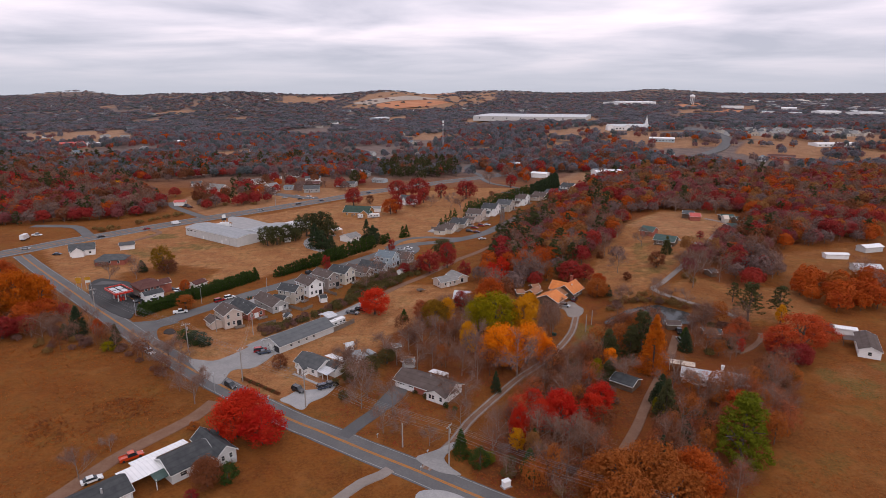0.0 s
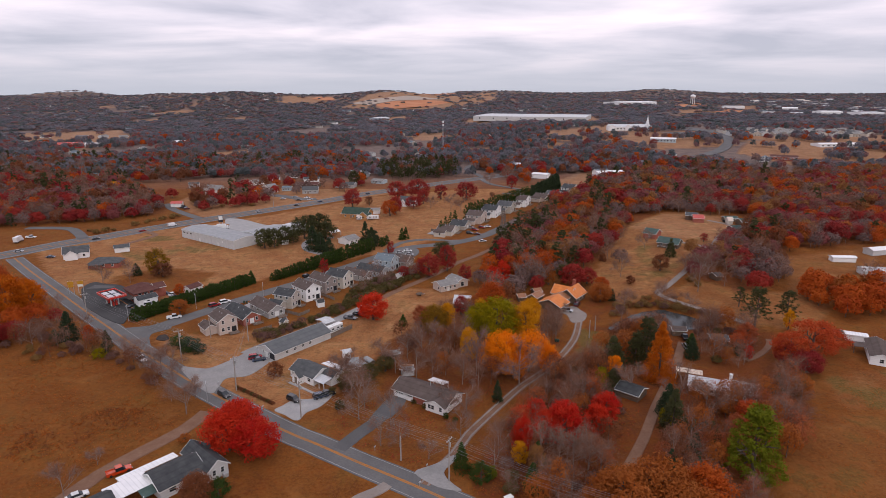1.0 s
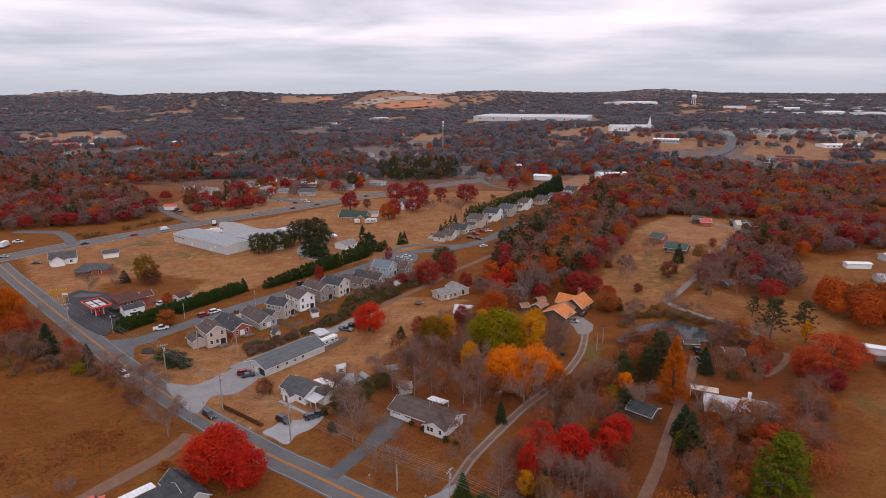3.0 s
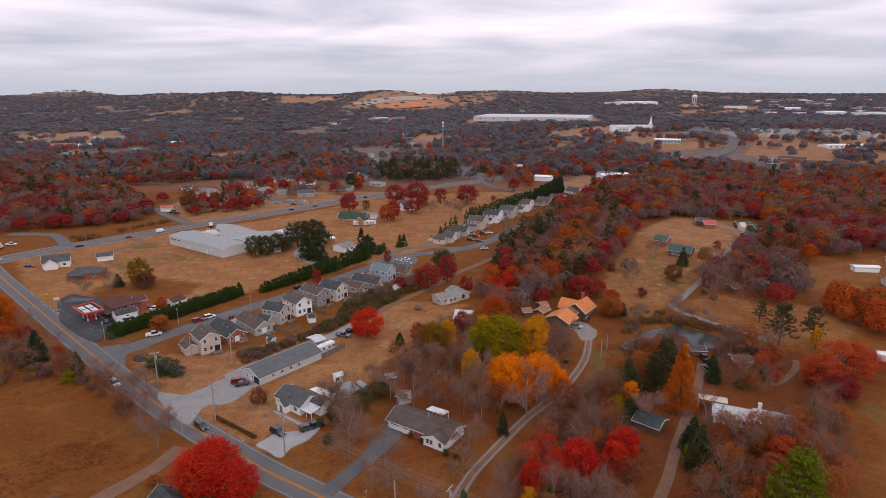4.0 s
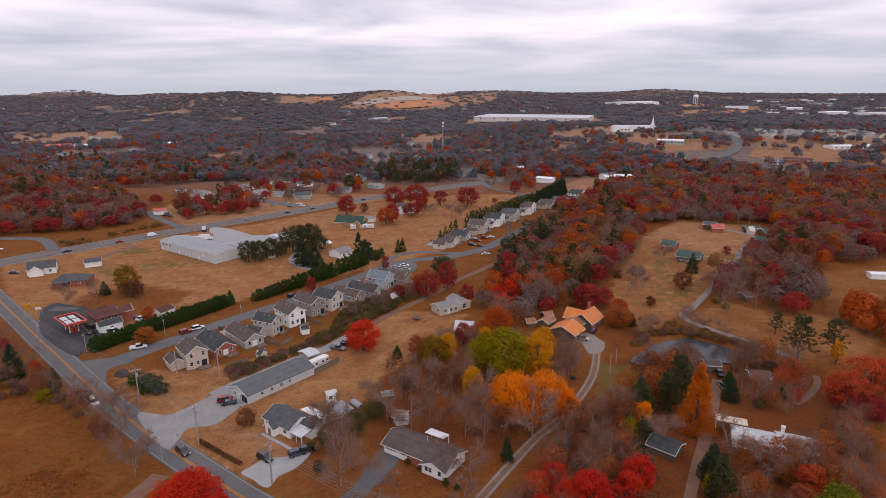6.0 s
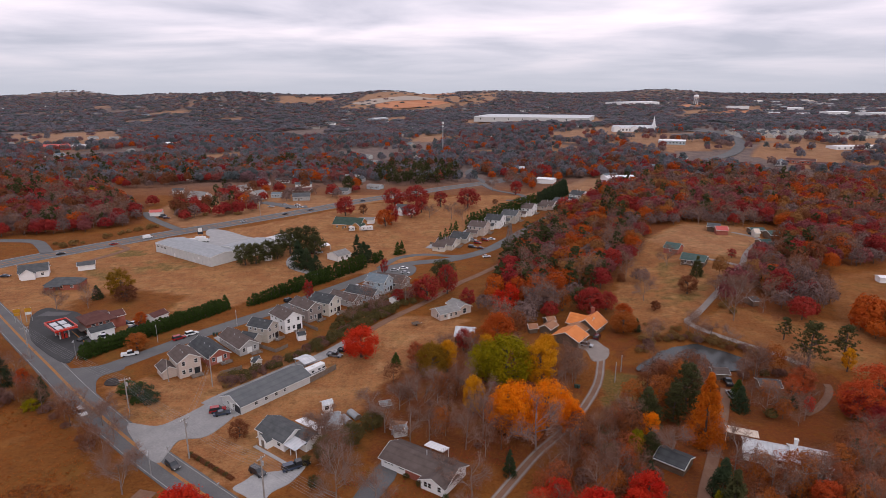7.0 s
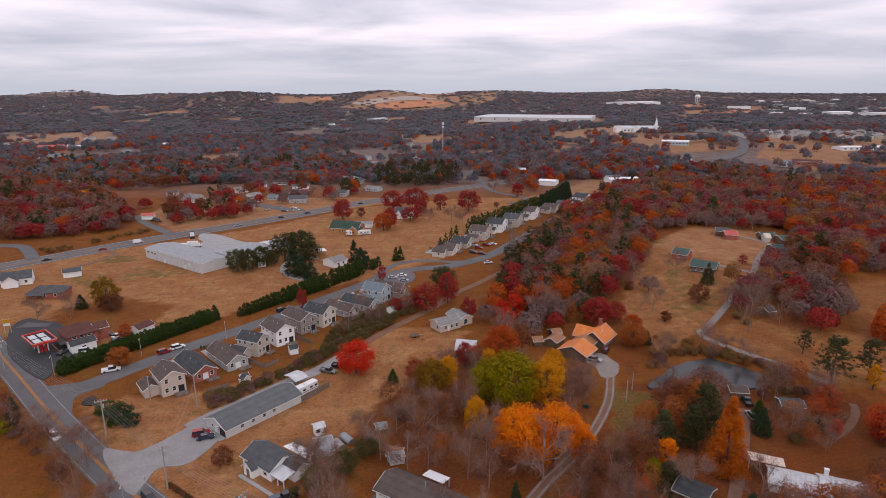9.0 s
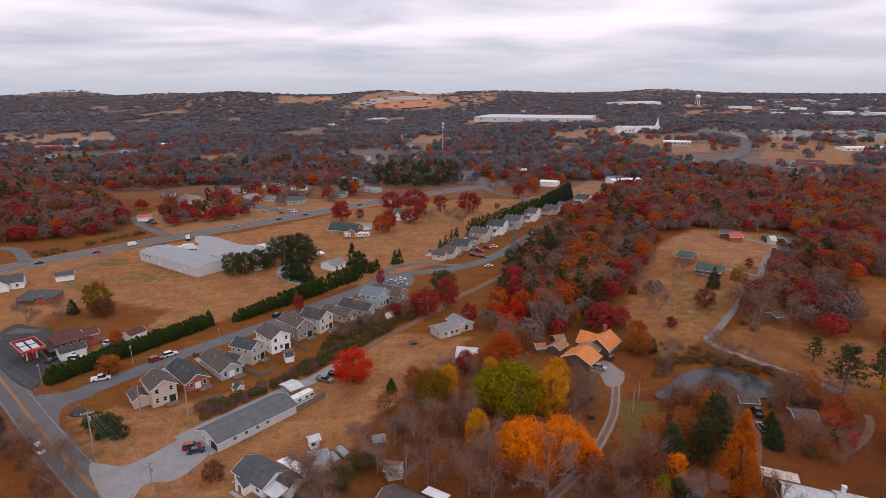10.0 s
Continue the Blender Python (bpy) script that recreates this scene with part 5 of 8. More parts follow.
plain_house("tan_shed", (189.9, 389.9), (192.7, 389.9), 5.0, 2.6, 4.6, W["cream"], M["tan"], "tan timber arched shed", "shed", wins=())
plain_house("dark_shed", (191.2, 397.3), (199.7, 397.3), 6.0, 2.6, 3.6, W["log"], S["green"], "dark timber lean-to shed", "shed", wins=())
plain_house("small_shed", (131.4, 276.5), (134.6, 277.4), 5.0, 2.4, 3.4, W["log"], S["grey"], "small grey shed under bare trees", "shed", wins=())

# white farmhouse among the trees, right of the drive
h, L = placed("white_farmhouse", (77.8, 169.8), (83.8, 167.2), "white farmhouse with pale metal roofs and a white chimney", "house", depth=9)
gable_block(h, -2.2, 0, L + 1.5, 6.8, -0.2, 2.5, 4.0, "x", W["white"], M["pale"], 0.5)
gable_block(h, L + 1.55, -0.6, L + 10.0, 7.2, -0.2, 2.9, 4.7, "x", W["white"], M["pale"], 0.4, name="east_wing")
for k in (3.2, 5.6, 8.2):
    window(h, L + k, -0.6, 1.1, 1.0, 1.2, "f")
part("chimney", Build().box(L + 2.4, 5.0, 0, L + 3.2, 5.8, 5.5).box(L + 2.3, 4.9, 5.5, L + 3.3, 5.9, 5.7), TRIM, h, "white chimney")
for k in (0.1, 0.3, 0.62, 0.85):
    window(h, L * k, 0, 1.1, 1.0, 1.2, "f")
part("lean_to", Build().slab([(-6.5, 7.0, 3.0), (1.5, 7.0, 3.0), (1.5, 11.5, 2.5), (-6.5, 11.5, 2.5)], 0.1).box(-6.3, 7.2, 0, -6.1, 7.4, 2.9).box(-6.3, 11.0, 0, -6.1, 11.2, 2.4), M["tan"], h, "tan lean-to roof")
h = plain_house("mobile_home", (144.8, 189.7), (150.5, 186.5), 17.0, 2.9, 4.2, W["white"], S["brown"], "white mobile home with a brown roof in the field", along="y", wins=(0.5,))
part("porch_roof", Build().slab([(-4.0, 8, 2.6), (0, 8, 2.9), (0, 13, 2.9), (-4.0, 13, 2.6)], 0.1).box(-3.9, 8.2, 0, -3.7, 8.4, 2.6).box(-3.9, 12.6, 0, -3.7, 12.8, 2.6), S["brown"], h)
plain_house("white_trailer", (149.7, 209.6), (155.8, 206.9), 3.0, 2.6, 2.9, W["white"], M["white"], "long white storage trailer in the field", "trailer", wins=())
plain_house("dark_tank", (147.0, 211.2), (149.3, 210.7), 3.0, 2.4, 2.6, W["log"], S["dark"], "dark round-topped shelter beside a trailer", "shelter", wins=())
plain_house("white_trailer", (204.0, 303.1), (215.7, 302.2), 4.0, 2.6, 3.0, W["white"], M["white"], "long white trailer on the far pasture", "trailer", wins=())
plain_house("metal_barn", (205.5, 281.3), (216.8, 279.0), 8.0, 3.2, 4.4, W["pale_grey"], M["pale"], "pale metal barn on the far pasture", "barn", wins=())
plain_house("metal_barn", (231.6, 312.7), (243.4, 315.8), 6.0, 3.0, 4.0, W["pale_grey"], M["white"], "white metal barn at the wood's edge", "barn", wins=())

plain_house("slate_shed", (52.6, 168.6), (57.9, 163.9), 6.5, 2.2, 3.4, W["log"], S["dark"], "low dark shed with a slate-grey roof under bare trees", "shed", wins=())
plain_house("slate_shed", (98.0, 205.5), (103.8, 204.5), 5.0, 2.2, 3.0, W["log"], S["grey"], "low shed with a faded blue-grey roof in the thicket", "shed", wins=())
plain_house("drive_shed", (87.0, 213.6), (91.8, 213.0), 4.5, 2.3, 3.1, W["log"], S["brown"], "low brown shed at the end of the drive", "shed", wins=())

# coop and sheds behind the bungalow
h = plain_house("coop", (-33.9, 193.1), (-31.8, 194.3), 2.4, 2.6, 3.2, W["white"], M["pale"], "white raised hen coop with a pale metal roof", "coop", wins=(0.3,))


def hoop_shed(A, B, depth, label):
    """A shed of bent sheet metal over a half round, with plank ends."""
    h, L = placed("hoop_shed", A, B, label, "shed", "sheds behind the bungalow", depth=depth)
    R = L / 2
    b, n = Build(), 12
    for y in (0.0, depth):
        for r in (R, R - 0.06):
            b.v += [(R - r * math.cos(math.pi * i / n), y, 0.5 + 0.85 * r * math.sin(math.pi * i / n)) for i in range(n + 1)]
    k = n + 1
    for i in range(n):
        b.f += [(i, i + 1, 2 * k + i + 1, 2 * k + i), (k + i + 1, k + i, 3 * k + i, 3 * k + i + 1), (i + 1, i, k + i, k + i + 1), (2 * k + i, 2 * k + i + 1, 3 * k + i + 1, 3 * k + i)]
    part("roof", b, M["grey"], h, "bent sheet metal roof")
    for y in (0.15, depth - 0.25):
        e = Build()
        pts = [(R - (R - 0.08) * math.cos(math.pi * i / n), 0.5 + 0.85 * (R - 0.08) * math.sin(math.pi * i / n)) for i in range(n + 1)]
        pts = [(pts[0][0], -0.2)] + pts + [(pts[-1][0], -0.2)]
        m = len(pts)
        e.add([(x, y, z) for x, z in pts] + [(x, y + 0.1, z) for x, z in pts], [tuple(range(m)), tuple(range(2 * m - 1, m - 1, -1))] + [(i, m + i, m + (i + 1) % m, (i + 1) % m) for i in range(m)])
        part("end_wall", e, WOOD, h)
    return h


plain_house("low_barn", (-31.7, 183.5), (-27.7, 184.8), 6.5, 1.8, 3.4, W["pale_grey"], M["grey"], "low barn with a rusty pale metal roof", "shed", wins=())
hoop_shed((-26.8, 186.2), (-24.9, 187.6), 4.0, "grey rounded sheet metal shed")
hoop_shed((-24.6, 188.7), (-22.8, 190.2), 4.5, "grey rounded sheet metal shed with open end")
plain_house("wreck_shed", (-17.7, 195.1), (-15.2, 195.9), 2.6, 1.3, 1.9, W["log"], M["grey"], "collapsed shed with white sheeting", "shed", wins=())
plain_house("tin_shed", (-13.7, 181.8), (-10.5, 181.3), 3.4, 2.2, 2.7, W["grey"], M["brown"], "grey tin shed under bare trees", "shed", wins=())
plain_house("patched_barn", (4.6, 242.8), (11.1, 241.6), 8.0, 2.8, 4.8, W["log"], M["pale"], "small barn with a patched white metal roof", "barn", wins=())
plain_house("log_shed", (33.3, 250.9), (36.4, 251.4), 4.0, 2.2, 3.2, W["log"], M["brown"], "small brown timber shed", "shed", wins=())
plain_house("log_shed", (41.6, 258.1), (44.7, 259.1), 4.0, 2.2, 3.2, W["log"], M["brown"], "brown-roofed timber shed behind the log house", "shed", wins=())
for a, wl_, rf_ in (((-62.9, 222.6), (-61.3, 224.1)), "white", "grey"), (((-64.2, 222.3), (-62.5, 221.3)), "cream", "dark"), (((-53.4, 243.7), (-50.8, 245.0)), "white", "dark"), (((-20.7, 283.5), (-19.1, 286.6)), "white", "light"):
    plain_house("garden_shed", a[0], a[1], 3.0, 2.1, 3.0, W[wl_], S[rf_], "small garden shed behind a row house", "shed", wins=(), over=0.15, group="garden sheds")
b_ = thing("picnic_table", -32.0, 190.9, 30, label="orange painted picnic table on the lawn", category="table")
part("tabletop", Build().box(-0.9, -0.4, 0.72, 0.9, 0.4, 0.77), ORANGE_SIGN, b_)
for y in (-0.75, 0.75):
    part("bench", Build().box(-0.9, y - 0.15, 0.42, 0.9, y + 0.15, 0.47), ORANGE_SIGN, b_)
for x in (-0.6, 0.6):
    part("leg_frame", Build().box(x - 0.05, -0.85, 0.36, x + 0.05, 0.85, 0.42).box(x - 0.05, -0.5, 0, x + 0.05, -0.4, 0.72).box(x - 0.05, 0.4, 0, x + 0.05, 0.5, 0.72), WOOD, b_)


def fence(A, B, height=1.9, label="weathered grey plank fence", pitch=2.4):
    """Posts, two rails and planks."""
    ob, L = placed("fence", A, B, label, "fence", keep=0.5, depth=1)
    n = max(1, int(L / pitch))
    post = Build().box(-0.06, -0.06, -0.3, 0.06, 0.06, height + 0.1).mesh("post", WOOD)
    for i in range(n + 1):
        part("post", post, WOOD, ob, at=(L * i / n, 0.1, 0))
    part("rail", Build().box(0, 0.02, 0.4, L, 0.07, 0.5).box(0, 0.02, height - 0.4, L, 0.07, height - 0.3), WOOD, ob)
    k, w = int(L / 0.16), Build()
    for i in range(k):
        w.box(L * i / k, -0.02, 0.05, L * i / k + 0.14, 0.015, height + 0.06 * math.sin(i * 12.9))
    part("planks", w, WOOD, ob)
    return ob


fence((-41.9, 211.4), (-35.4, 220.9))
fence((-72.3, 216.2), (-66.7, 220.6), 1.6)
fence((-66.6, 238.6), (-59.1, 233.8), 1.4)
fence((-59.1, 233.8), (-55.9, 238.6), 1.4)
fence((-55.9, 260.1), (-48.2, 253.2), 1.4)
fence((-7.8, 387.2), (1.9, 376.5), 1.8, "dark plank fence of the end house")

# ---- vehicles ----
def vehicle(kind, colour):
    """A parked vehicle at the origin, nose along +x."""
    L, Wd, H = dict(sedan=(4.7, 1.8, 1.42), suv=(4.8, 1.9, 1.75), pickup=(5.7, 1.95, 1.85), van=(5.6, 2.0, 2.3))[kind]
    ob = tagged(new(kind), "%s %s parked at rest" % (colour.replace("fire", "bright orange-red"), kind.replace("suv", "sport utility car").replace("sedan", "saloon car").replace("pickup", "pickup truck")), "car" if kind in ("sedan", "suv") else kind.replace("pickup", "truck"))
    waist, h = 0.95 if kind != "sedan" else 0.85, L / 2
    body = Build()
    side = [(-h, 0.45), (-h + 0.05, waist - 0.05), (-h + 0.5, waist), (h - 1.3, waist), (h - 0.15, waist - 0.15), (h, 0.6), (h - 0.05, 0.35), (-h + 0.1, 0.32)]
    n = len(side)
    for s in (-1, 1):
        body.v += [(x, s * Wd / 2 * (0.96 if z > waist - 0.2 else 1), z) for x, z in side]
    body.f += [tuple(range(n)), tuple(range(2 * n - 1, n - 1, -1))] + [(i, n + i, n + (i + 1) % n, (i + 1) % n) for i in range(n)]
    if kind == "pickup":
        body.box(-h + 0.1, -Wd / 2 + 0.02, waist - 0.1, -h + 2.0, -Wd / 2 + 0.14, waist + 0.22).box(-h + 0.1, Wd / 2 - 0.14, waist - 0.1, -h + 2.0, Wd / 2 - 0.02, waist + 0.22).box(-h + 0.06, -Wd / 2 + 0.05, waist - 0.1, -h + 0.16, Wd / 2 - 0.05, waist + 0.22)
    part("body", body, CAR[colour], ob)
    a, b2, c2, d2 = dict(sedan=(-h + 0.5, -h + 1.3, h - 2.0, h - 1.15), suv=(-h + 0.05, -h + 0.35, h - 2.0, h - 1.25), pickup=(-h + 2.0, -h + 2.15, h - 2.1, h - 1.4), van=(-h + 0.03, -h + 0.15, h - 1.5, h - 0.7))[kind]
    g = Build()
    ring = [(a, waist - 0.02), (b2, H - 0.06), (c2, H - 0.06), (d2, waist - 0.02)]
    for s in (-1, 1):
        g.v += [(x, s * (Wd / 2 - (0.04 if z < waist else 0.2)), z) for x, z in ring]
    g.f += [(0, 1, 2, 3), (7, 6, 5, 4), (0, 4, 5, 1), (1, 5, 6, 2), (2, 6, 7, 3)]
    part("cabin_glass", g, PANE if kind != "van" else CAR[colour], ob)
    part("roof", Build().box(b2 - 0.03, -Wd / 2 + 0.19, H - 0.07, c2 + 0.03, Wd / 2 - 0.19, H), CAR[colour], ob)
    wheel = Build()
    wheel.tube((0, -0.12, 0), (0, 0.12, 0), 0.35, 0.35, 10)
    wm = wheel.mesh("wheel", RUBBER)
    for x in (-h + 0.95, h - 0.95):
        for y in (-Wd / 2 + 0.1, Wd / 2 - 0.1):
            part("wheel", wm, RUBBER, ob, at=(x, y, 0.35))
    lights = Build().box(h - 0.12, -Wd / 2 + 0.12, 0.58, h + 0.01, -Wd / 2 + 0.45, 0.75).box(h - 0.12, Wd / 2 - 0.45, 0.58, h + 0.01, Wd / 2 - 0.12, 0.75)
    part("headlight", lights, TRIM, ob)
    return ob


GARAGE = {}


def park(kind, colour, x, y, heading, lift=0.1):
    m = pose(x, y, land(x, y) + lift, 0, 0, heading)
    DISCS.append((x, y, 3))
    if (kind, colour) not in GARAGE:
        GARAGE[(kind, colour)] = ob = vehicle(kind, colour)
        ob.matrix_basis = m
        return ob
    return copy_thing(GARAGE[(kind, colour)], m)


def heading(a, b):
    return math.degrees(math.atan2(b[1] - a[1], b[0] - a[0]))


STREET_WAY = heading((-96.9, 248.1), (-81.1, 263.7))
ROAD_WAY = heading((-115.2, 204.9), (-93.6, 186.4))
HIGH_WAY = heading((-200.5, 389.7), (-141.9, 452.4))
for kind, colour, x, y, a in (
        ("suv", "white", -95.3, 249.5, STREET_WAY), ("suv", "red", -98.4, 245.5, STREET_WAY), ("suv", "black", -67.6, 286.6, STREET_WAY),
        ("suv", "red", -64.9, 193.8, 20), ("sedan", "navy", -63.1, 192.1, 22), ("pickup", "grey", -37.6, 230.7, -20), ("pickup", "black", -34.4, 234.2, -20),
        ("pickup", "white", -109.6, 231.5, 25), ("suv", "white", -103.5, 192.4, ROAD_WAY), ("suv", "black", -66.4, 167.7, ROAD_WAY), ("suv", "black", -44.6, 165.0, -35),
        ("suv", "navy", -36.9, 166.9, 30), ("pickup", "black", -35.5, 167.9, 30), ("suv", "silver", 52.3, 239.2, -25), ("suv", "maroon", 58.0, 246.4, 60),
        ("pickup", "fire", -78.5, 130.3, 40), ("sedan", "white", -83.2, 121.2, 40), ("suv", "white", -126.6, 246.4, 20), ("sedan", "black", -133.8, 244.9, 80),
        ("sedan", "navy", -126.0, 260.5, 0), ("sedan", "white", -122.5, 259.9, 70), ("suv", "black", -120.0, 255.2, 70), ("suv", "maroon", -73.8, 365.2, 5),
        ("sedan", "silver", -24.7, 332.0, 8), ("sedan", "white", -20.3, 335.6, 0), ("sedan", "silver", -18.9, 327.7, -10), ("sedan", "silver", -40.0, 305.6, -20)):
    park(kind, colour, x, y, a)
for kind, colour, x, y, a in (
        ("sedan", "navy", -218.1, 322.3, 5), ("sedan", "black", -216.8, 364.1, HIGH_WAY), ("sedan", "red", -198.4, 386.0, HIGH_WAY), ("van", "white", -186.1, 402.7, HIGH_WAY), ("sedan", "silver", -141.0, 449.8, HIGH_WAY),
        ("sedan", "black", -118.2, 476.3, HIGH_WAY), ("sedan", "navy", -102.7, 492.4, HIGH_WAY), ("sedan", "navy", -67.5, 532.0, HIGH_WAY),
        ("sedan", "silver", 18.7, 396.8, -30), ("sedan", "maroon", 22.3, 376.8, -25), ("suv", "black", 17.5, 379.4, -25), ("suv", "red", 21.4, 388.9, -25), ("suv", "red", 26.3, 395.9, -25), ("sedan", "white", 30.4, 398.8, -25), ("sedan", "white", 24.4, 358.3, 15),
        ("sedan", "black", -206.2, 465.9, 0), ("sedan", "maroon", -200.9, 462.2, 10), ("suv", "black", -206.3, 469.6, 5), ("sedan", "silver", -137.1, 506.3, 0), ("sedan", "silver", -128.7, 515.3, 0), ("sedan", "black", -121.9, 499.8, 0), ("sedan", "white", -117.9, 513.0, 0), ("sedan", "white", -113.5, 504.1, 0), ("suv", "black", 191.2, 395.8, 0), ("pickup", "black", 90.5, 210.8, 80), ("suv", "silver", 87.8, 202.9, 85)):
    park(kind, colour, x, y, a)


def box_truck(x, y, a):
    ob = thing("box_truck", x, y, a, label="white box truck parked on the warehouse yard", category="truck")
    part("cargo_box", Build().box(-4.0, -1.2, 0.9, 2.0, 1.2, 3.7), CAR["white"], ob)
    part("cab", Build().prism([(2.1, -1.1), (3.9, -1.1), (3.9, 1.1), (2.1, 1.1)], 0.6, 1.5).box(2.1, -1.0, 1.5, 3.2, 1.0, 2.5), CAR["white"], ob)
    part("windscreen", Build().box(3.2, -0.95, 1.5, 3.3, 0.95, 2.35), PANE, ob)
    wm = Build().tube((0, -0.18, 0), (0, 0.18, 0), 0.48, 0.48, 10).mesh("wheel", RUBBER)
    for wx in (-2.6, 3.0):
        for wy in (-0.95, 0.95):
            part("wheel", wm, RUBBER, ob, at=(wx, wy, 0.48))
    part("chassis", Build().box(-3.9, -0.5, 0.5, 3.6, 0.5, 0.88), RUBBER, ob)
    return ob


box_truck(-151.6, 387.2, 15)
box_truck(-147.2, 392.3, 15)


def camper(x, y, a, length=7.5):
    ob = thing("camper_trailer", x, y, a, label="white camper trailer parked at rest", category="trailer")
    part("body", Build().prism([(-length / 2, -1.2), (length / 2 - 0.5, -1.2), (length / 2, -0.8), (length / 2, 0.8), (length / 2 - 0.5, 1.2), (-length / 2, 1.2)], 0.6, 3.0), CAR["white"], ob)
    part("roof", Build().box(-length / 2 + 0.1, -1.1, 3.0, length / 2 - 0.4, 1.1, 3.12).box(-1, -0.4, 3.12, 0, 0.4, 3.4), TRIM, ob)
    for x_ in (-2.2, 0.4, 2.2):
        part("window", Build().box(x_, -1.24, 1.7, x_ + 1.0, -1.2, 2.3), PANE, ob)
    part("stripe", Build().box(-length / 2, -1.23, 1.15, length / 2 - 0.6, -1.2, 1.35), CAR["grey"], ob)
    wm = Build().tube((0, -0.12, 0), (0, 0.12, 0), 0.38, 0.38, 10).mesh("wheel", RUBBER)
    for wx in (-0.9, 0.1):
        for wy in (-1.05, 1.05):
            part("wheel", wm, RUBBER, ob, at=(wx, wy, 0.38))
    part("hitch", Build().box(length / 2 - 0.2, -0.08, 0.5, length / 2 + 1.2, 0.08, 0.62), STEEL, ob)


camper(-41.7, 217.2, heading((-57.5, 192.1), (-42.0, 211.4)))
camper(-51.0, 424.1, 12, 9.0)
camper(-60.2, 422.6, 5, 4.0)

# small things about the yards
ob = thing("utility_trailer", -10.6, 259.6, 25, label="small dark utility trailer on the lawn", category="trailer")
part("bed", Build().box(-1.5, -0.8, 0.55, 1.5, 0.8, 0.65).box(-1.5, -0.8, 0.65, 1.5, -0.72, 1.15).box(-1.5, 0.72, 0.65, 1.5, 0.8, 1.15).box(-1.5, -0.72, 0.65, -1.42, 0.72, 1.15), WOOD, ob)
part("drawbar", Build().box(1.5, -0.06, 0.5, 2.7, 0.06, 0.6), STEEL, ob)
_wm = Build().tube((0, -0.1, 0), (0, 0.1, 0), 0.33, 0.33, 10).mesh("wheel", RUBBER)
for _y in (-0.92, 0.92):
    part("wheel", _wm, RUBBER, ob, at=(0, _y, 0.33))
for x, y in ((41.7, 208.1), (42.5, 207.8), (-68.7, 248.6), (-85.6, 249.1), (-86.8, 249.1)):
    ob = thing("wheelie_bin", x, y, 15, label="dark green wheeled rubbish bin by a drive", category="bin", group="rubbish bins")
    part("body", Build().add([(-0.28, -0.3, 0.1), (0.28, -0.3, 0.1), (0.28, 0.3, 0.1), (-0.28, 0.3, 0.1), (-0.36, -0.4, 1.1), (0.36, -0.4, 1.1), (0.36, 0.4, 1.1), (-0.36, 0.4, 1.1)], [(3, 2, 1, 0), (0, 1, 5, 4), (1, 2, 6, 5), (2, 3, 7, 6), (3, 0, 4, 7), (4, 5, 6, 7)]), S["dark_green"], ob)
    part("lid", Build().box(-0.39, -0.44, 1.1, 0.39, 0.44, 1.18), S["dark_green"], ob)
ob = thing("utility_cabinet", 14.8, 119.5, 30, label="white utility cabinet on a concrete pad by the road", category="cabinet")
part("pad", Build().box(-1.2, -0.9, -0.1, 1.2, 0.9, 0.12), CONCRETE, ob)
part("body", Build().box(-0.9, -0.6, 0.12, 0.9, 0.6, 1.6), W["white"], ob)
part("top", Build().box(-1.0, -0.7, 1.6, 1.0, 0.7, 1.7), W["white"], ob)
ob = thing("roadside_sign", -152.0, 401.4, 30, label="tall dark sign on two posts by the warehouse entrance", category="sign")
for _x in (-1.0, 1.0):
    part("post", Build().box(_x - 0.12, -0.12, 0, _x + 0.12, 0.12, 6.5), STEEL, ob)
part("sign_board", Build().box(-1.5, -0.2, 3.0, 1.5, 0.2, 7.5), BLACK_FELT, ob)
part("sign_panel", Build().box(-1.3, -0.24, 4.6, 1.3, 0.24, 7.2), TRIM, ob, "pale sign panel")
plain_house("white_trailer", (-96.8, 350.7), (-93.6, 352.7), 2.4, 2.2, 2.5, W["white"], M["white"], "small white cargo trailer under pines", "trailer", wins=())
box_truck(-260.6, 357.8, 100)
park("pickup", "white", -260.1, 368.2, 10)
park("sedan", "silver", -244.4, 334.6, 8)
for x, y in ((-62.4, 222.6), (-74.3, 225.1), (-61.7, 245.0), (-55.7, 251.8), (-49.7, 263.2), (-43.3, 270.7), (-35.4, 279.3)):
    ob = thing("cooling_unit", x, y, 40, label="grey outdoor cooling unit on a slab behind a house", category="cooling unit", group="cooling units")
    part("slab", Build().box(-0.6, -0.6, 0, 0.6, 0.6, 0.1), CONCRETE, ob)
    part("casing", Build().prism([(0.5 * math.cos(k * 0.785 + 0.39), 0.5 * math.sin(k * 0.785 + 0.39)) for k in range(8)], 0.1, 0.9), STEEL, ob)
    part("grille", Build().tube((0, 0, 0.9), (0, 0, 0.96), 0.36, 0.36, 10), RUBBER, ob)
for x, y in ((-17.5, 139.6), (-3.9, 132.0), (-5.4, 125.3), (-70.7, 174.5), (-52.3, 159.8)):
    ob = thing("mailbox", x, y, -30, label="small metal mailbox on a wooden post by the road", category="mailbox", group="mailboxes")
    part("post", Build().box(-0.06, -0.06, 0, 0.06, 0.06, 1.1), POLE_WOOD, ob)
    part("box", Build().box(-0.12, -0.3, 1.1, 0.12, 0.3, 1.28).tube((0, -0.3, 1.28), (0, 0.3, 1.28), 0.12, 0.12, 10), STEEL, ob)
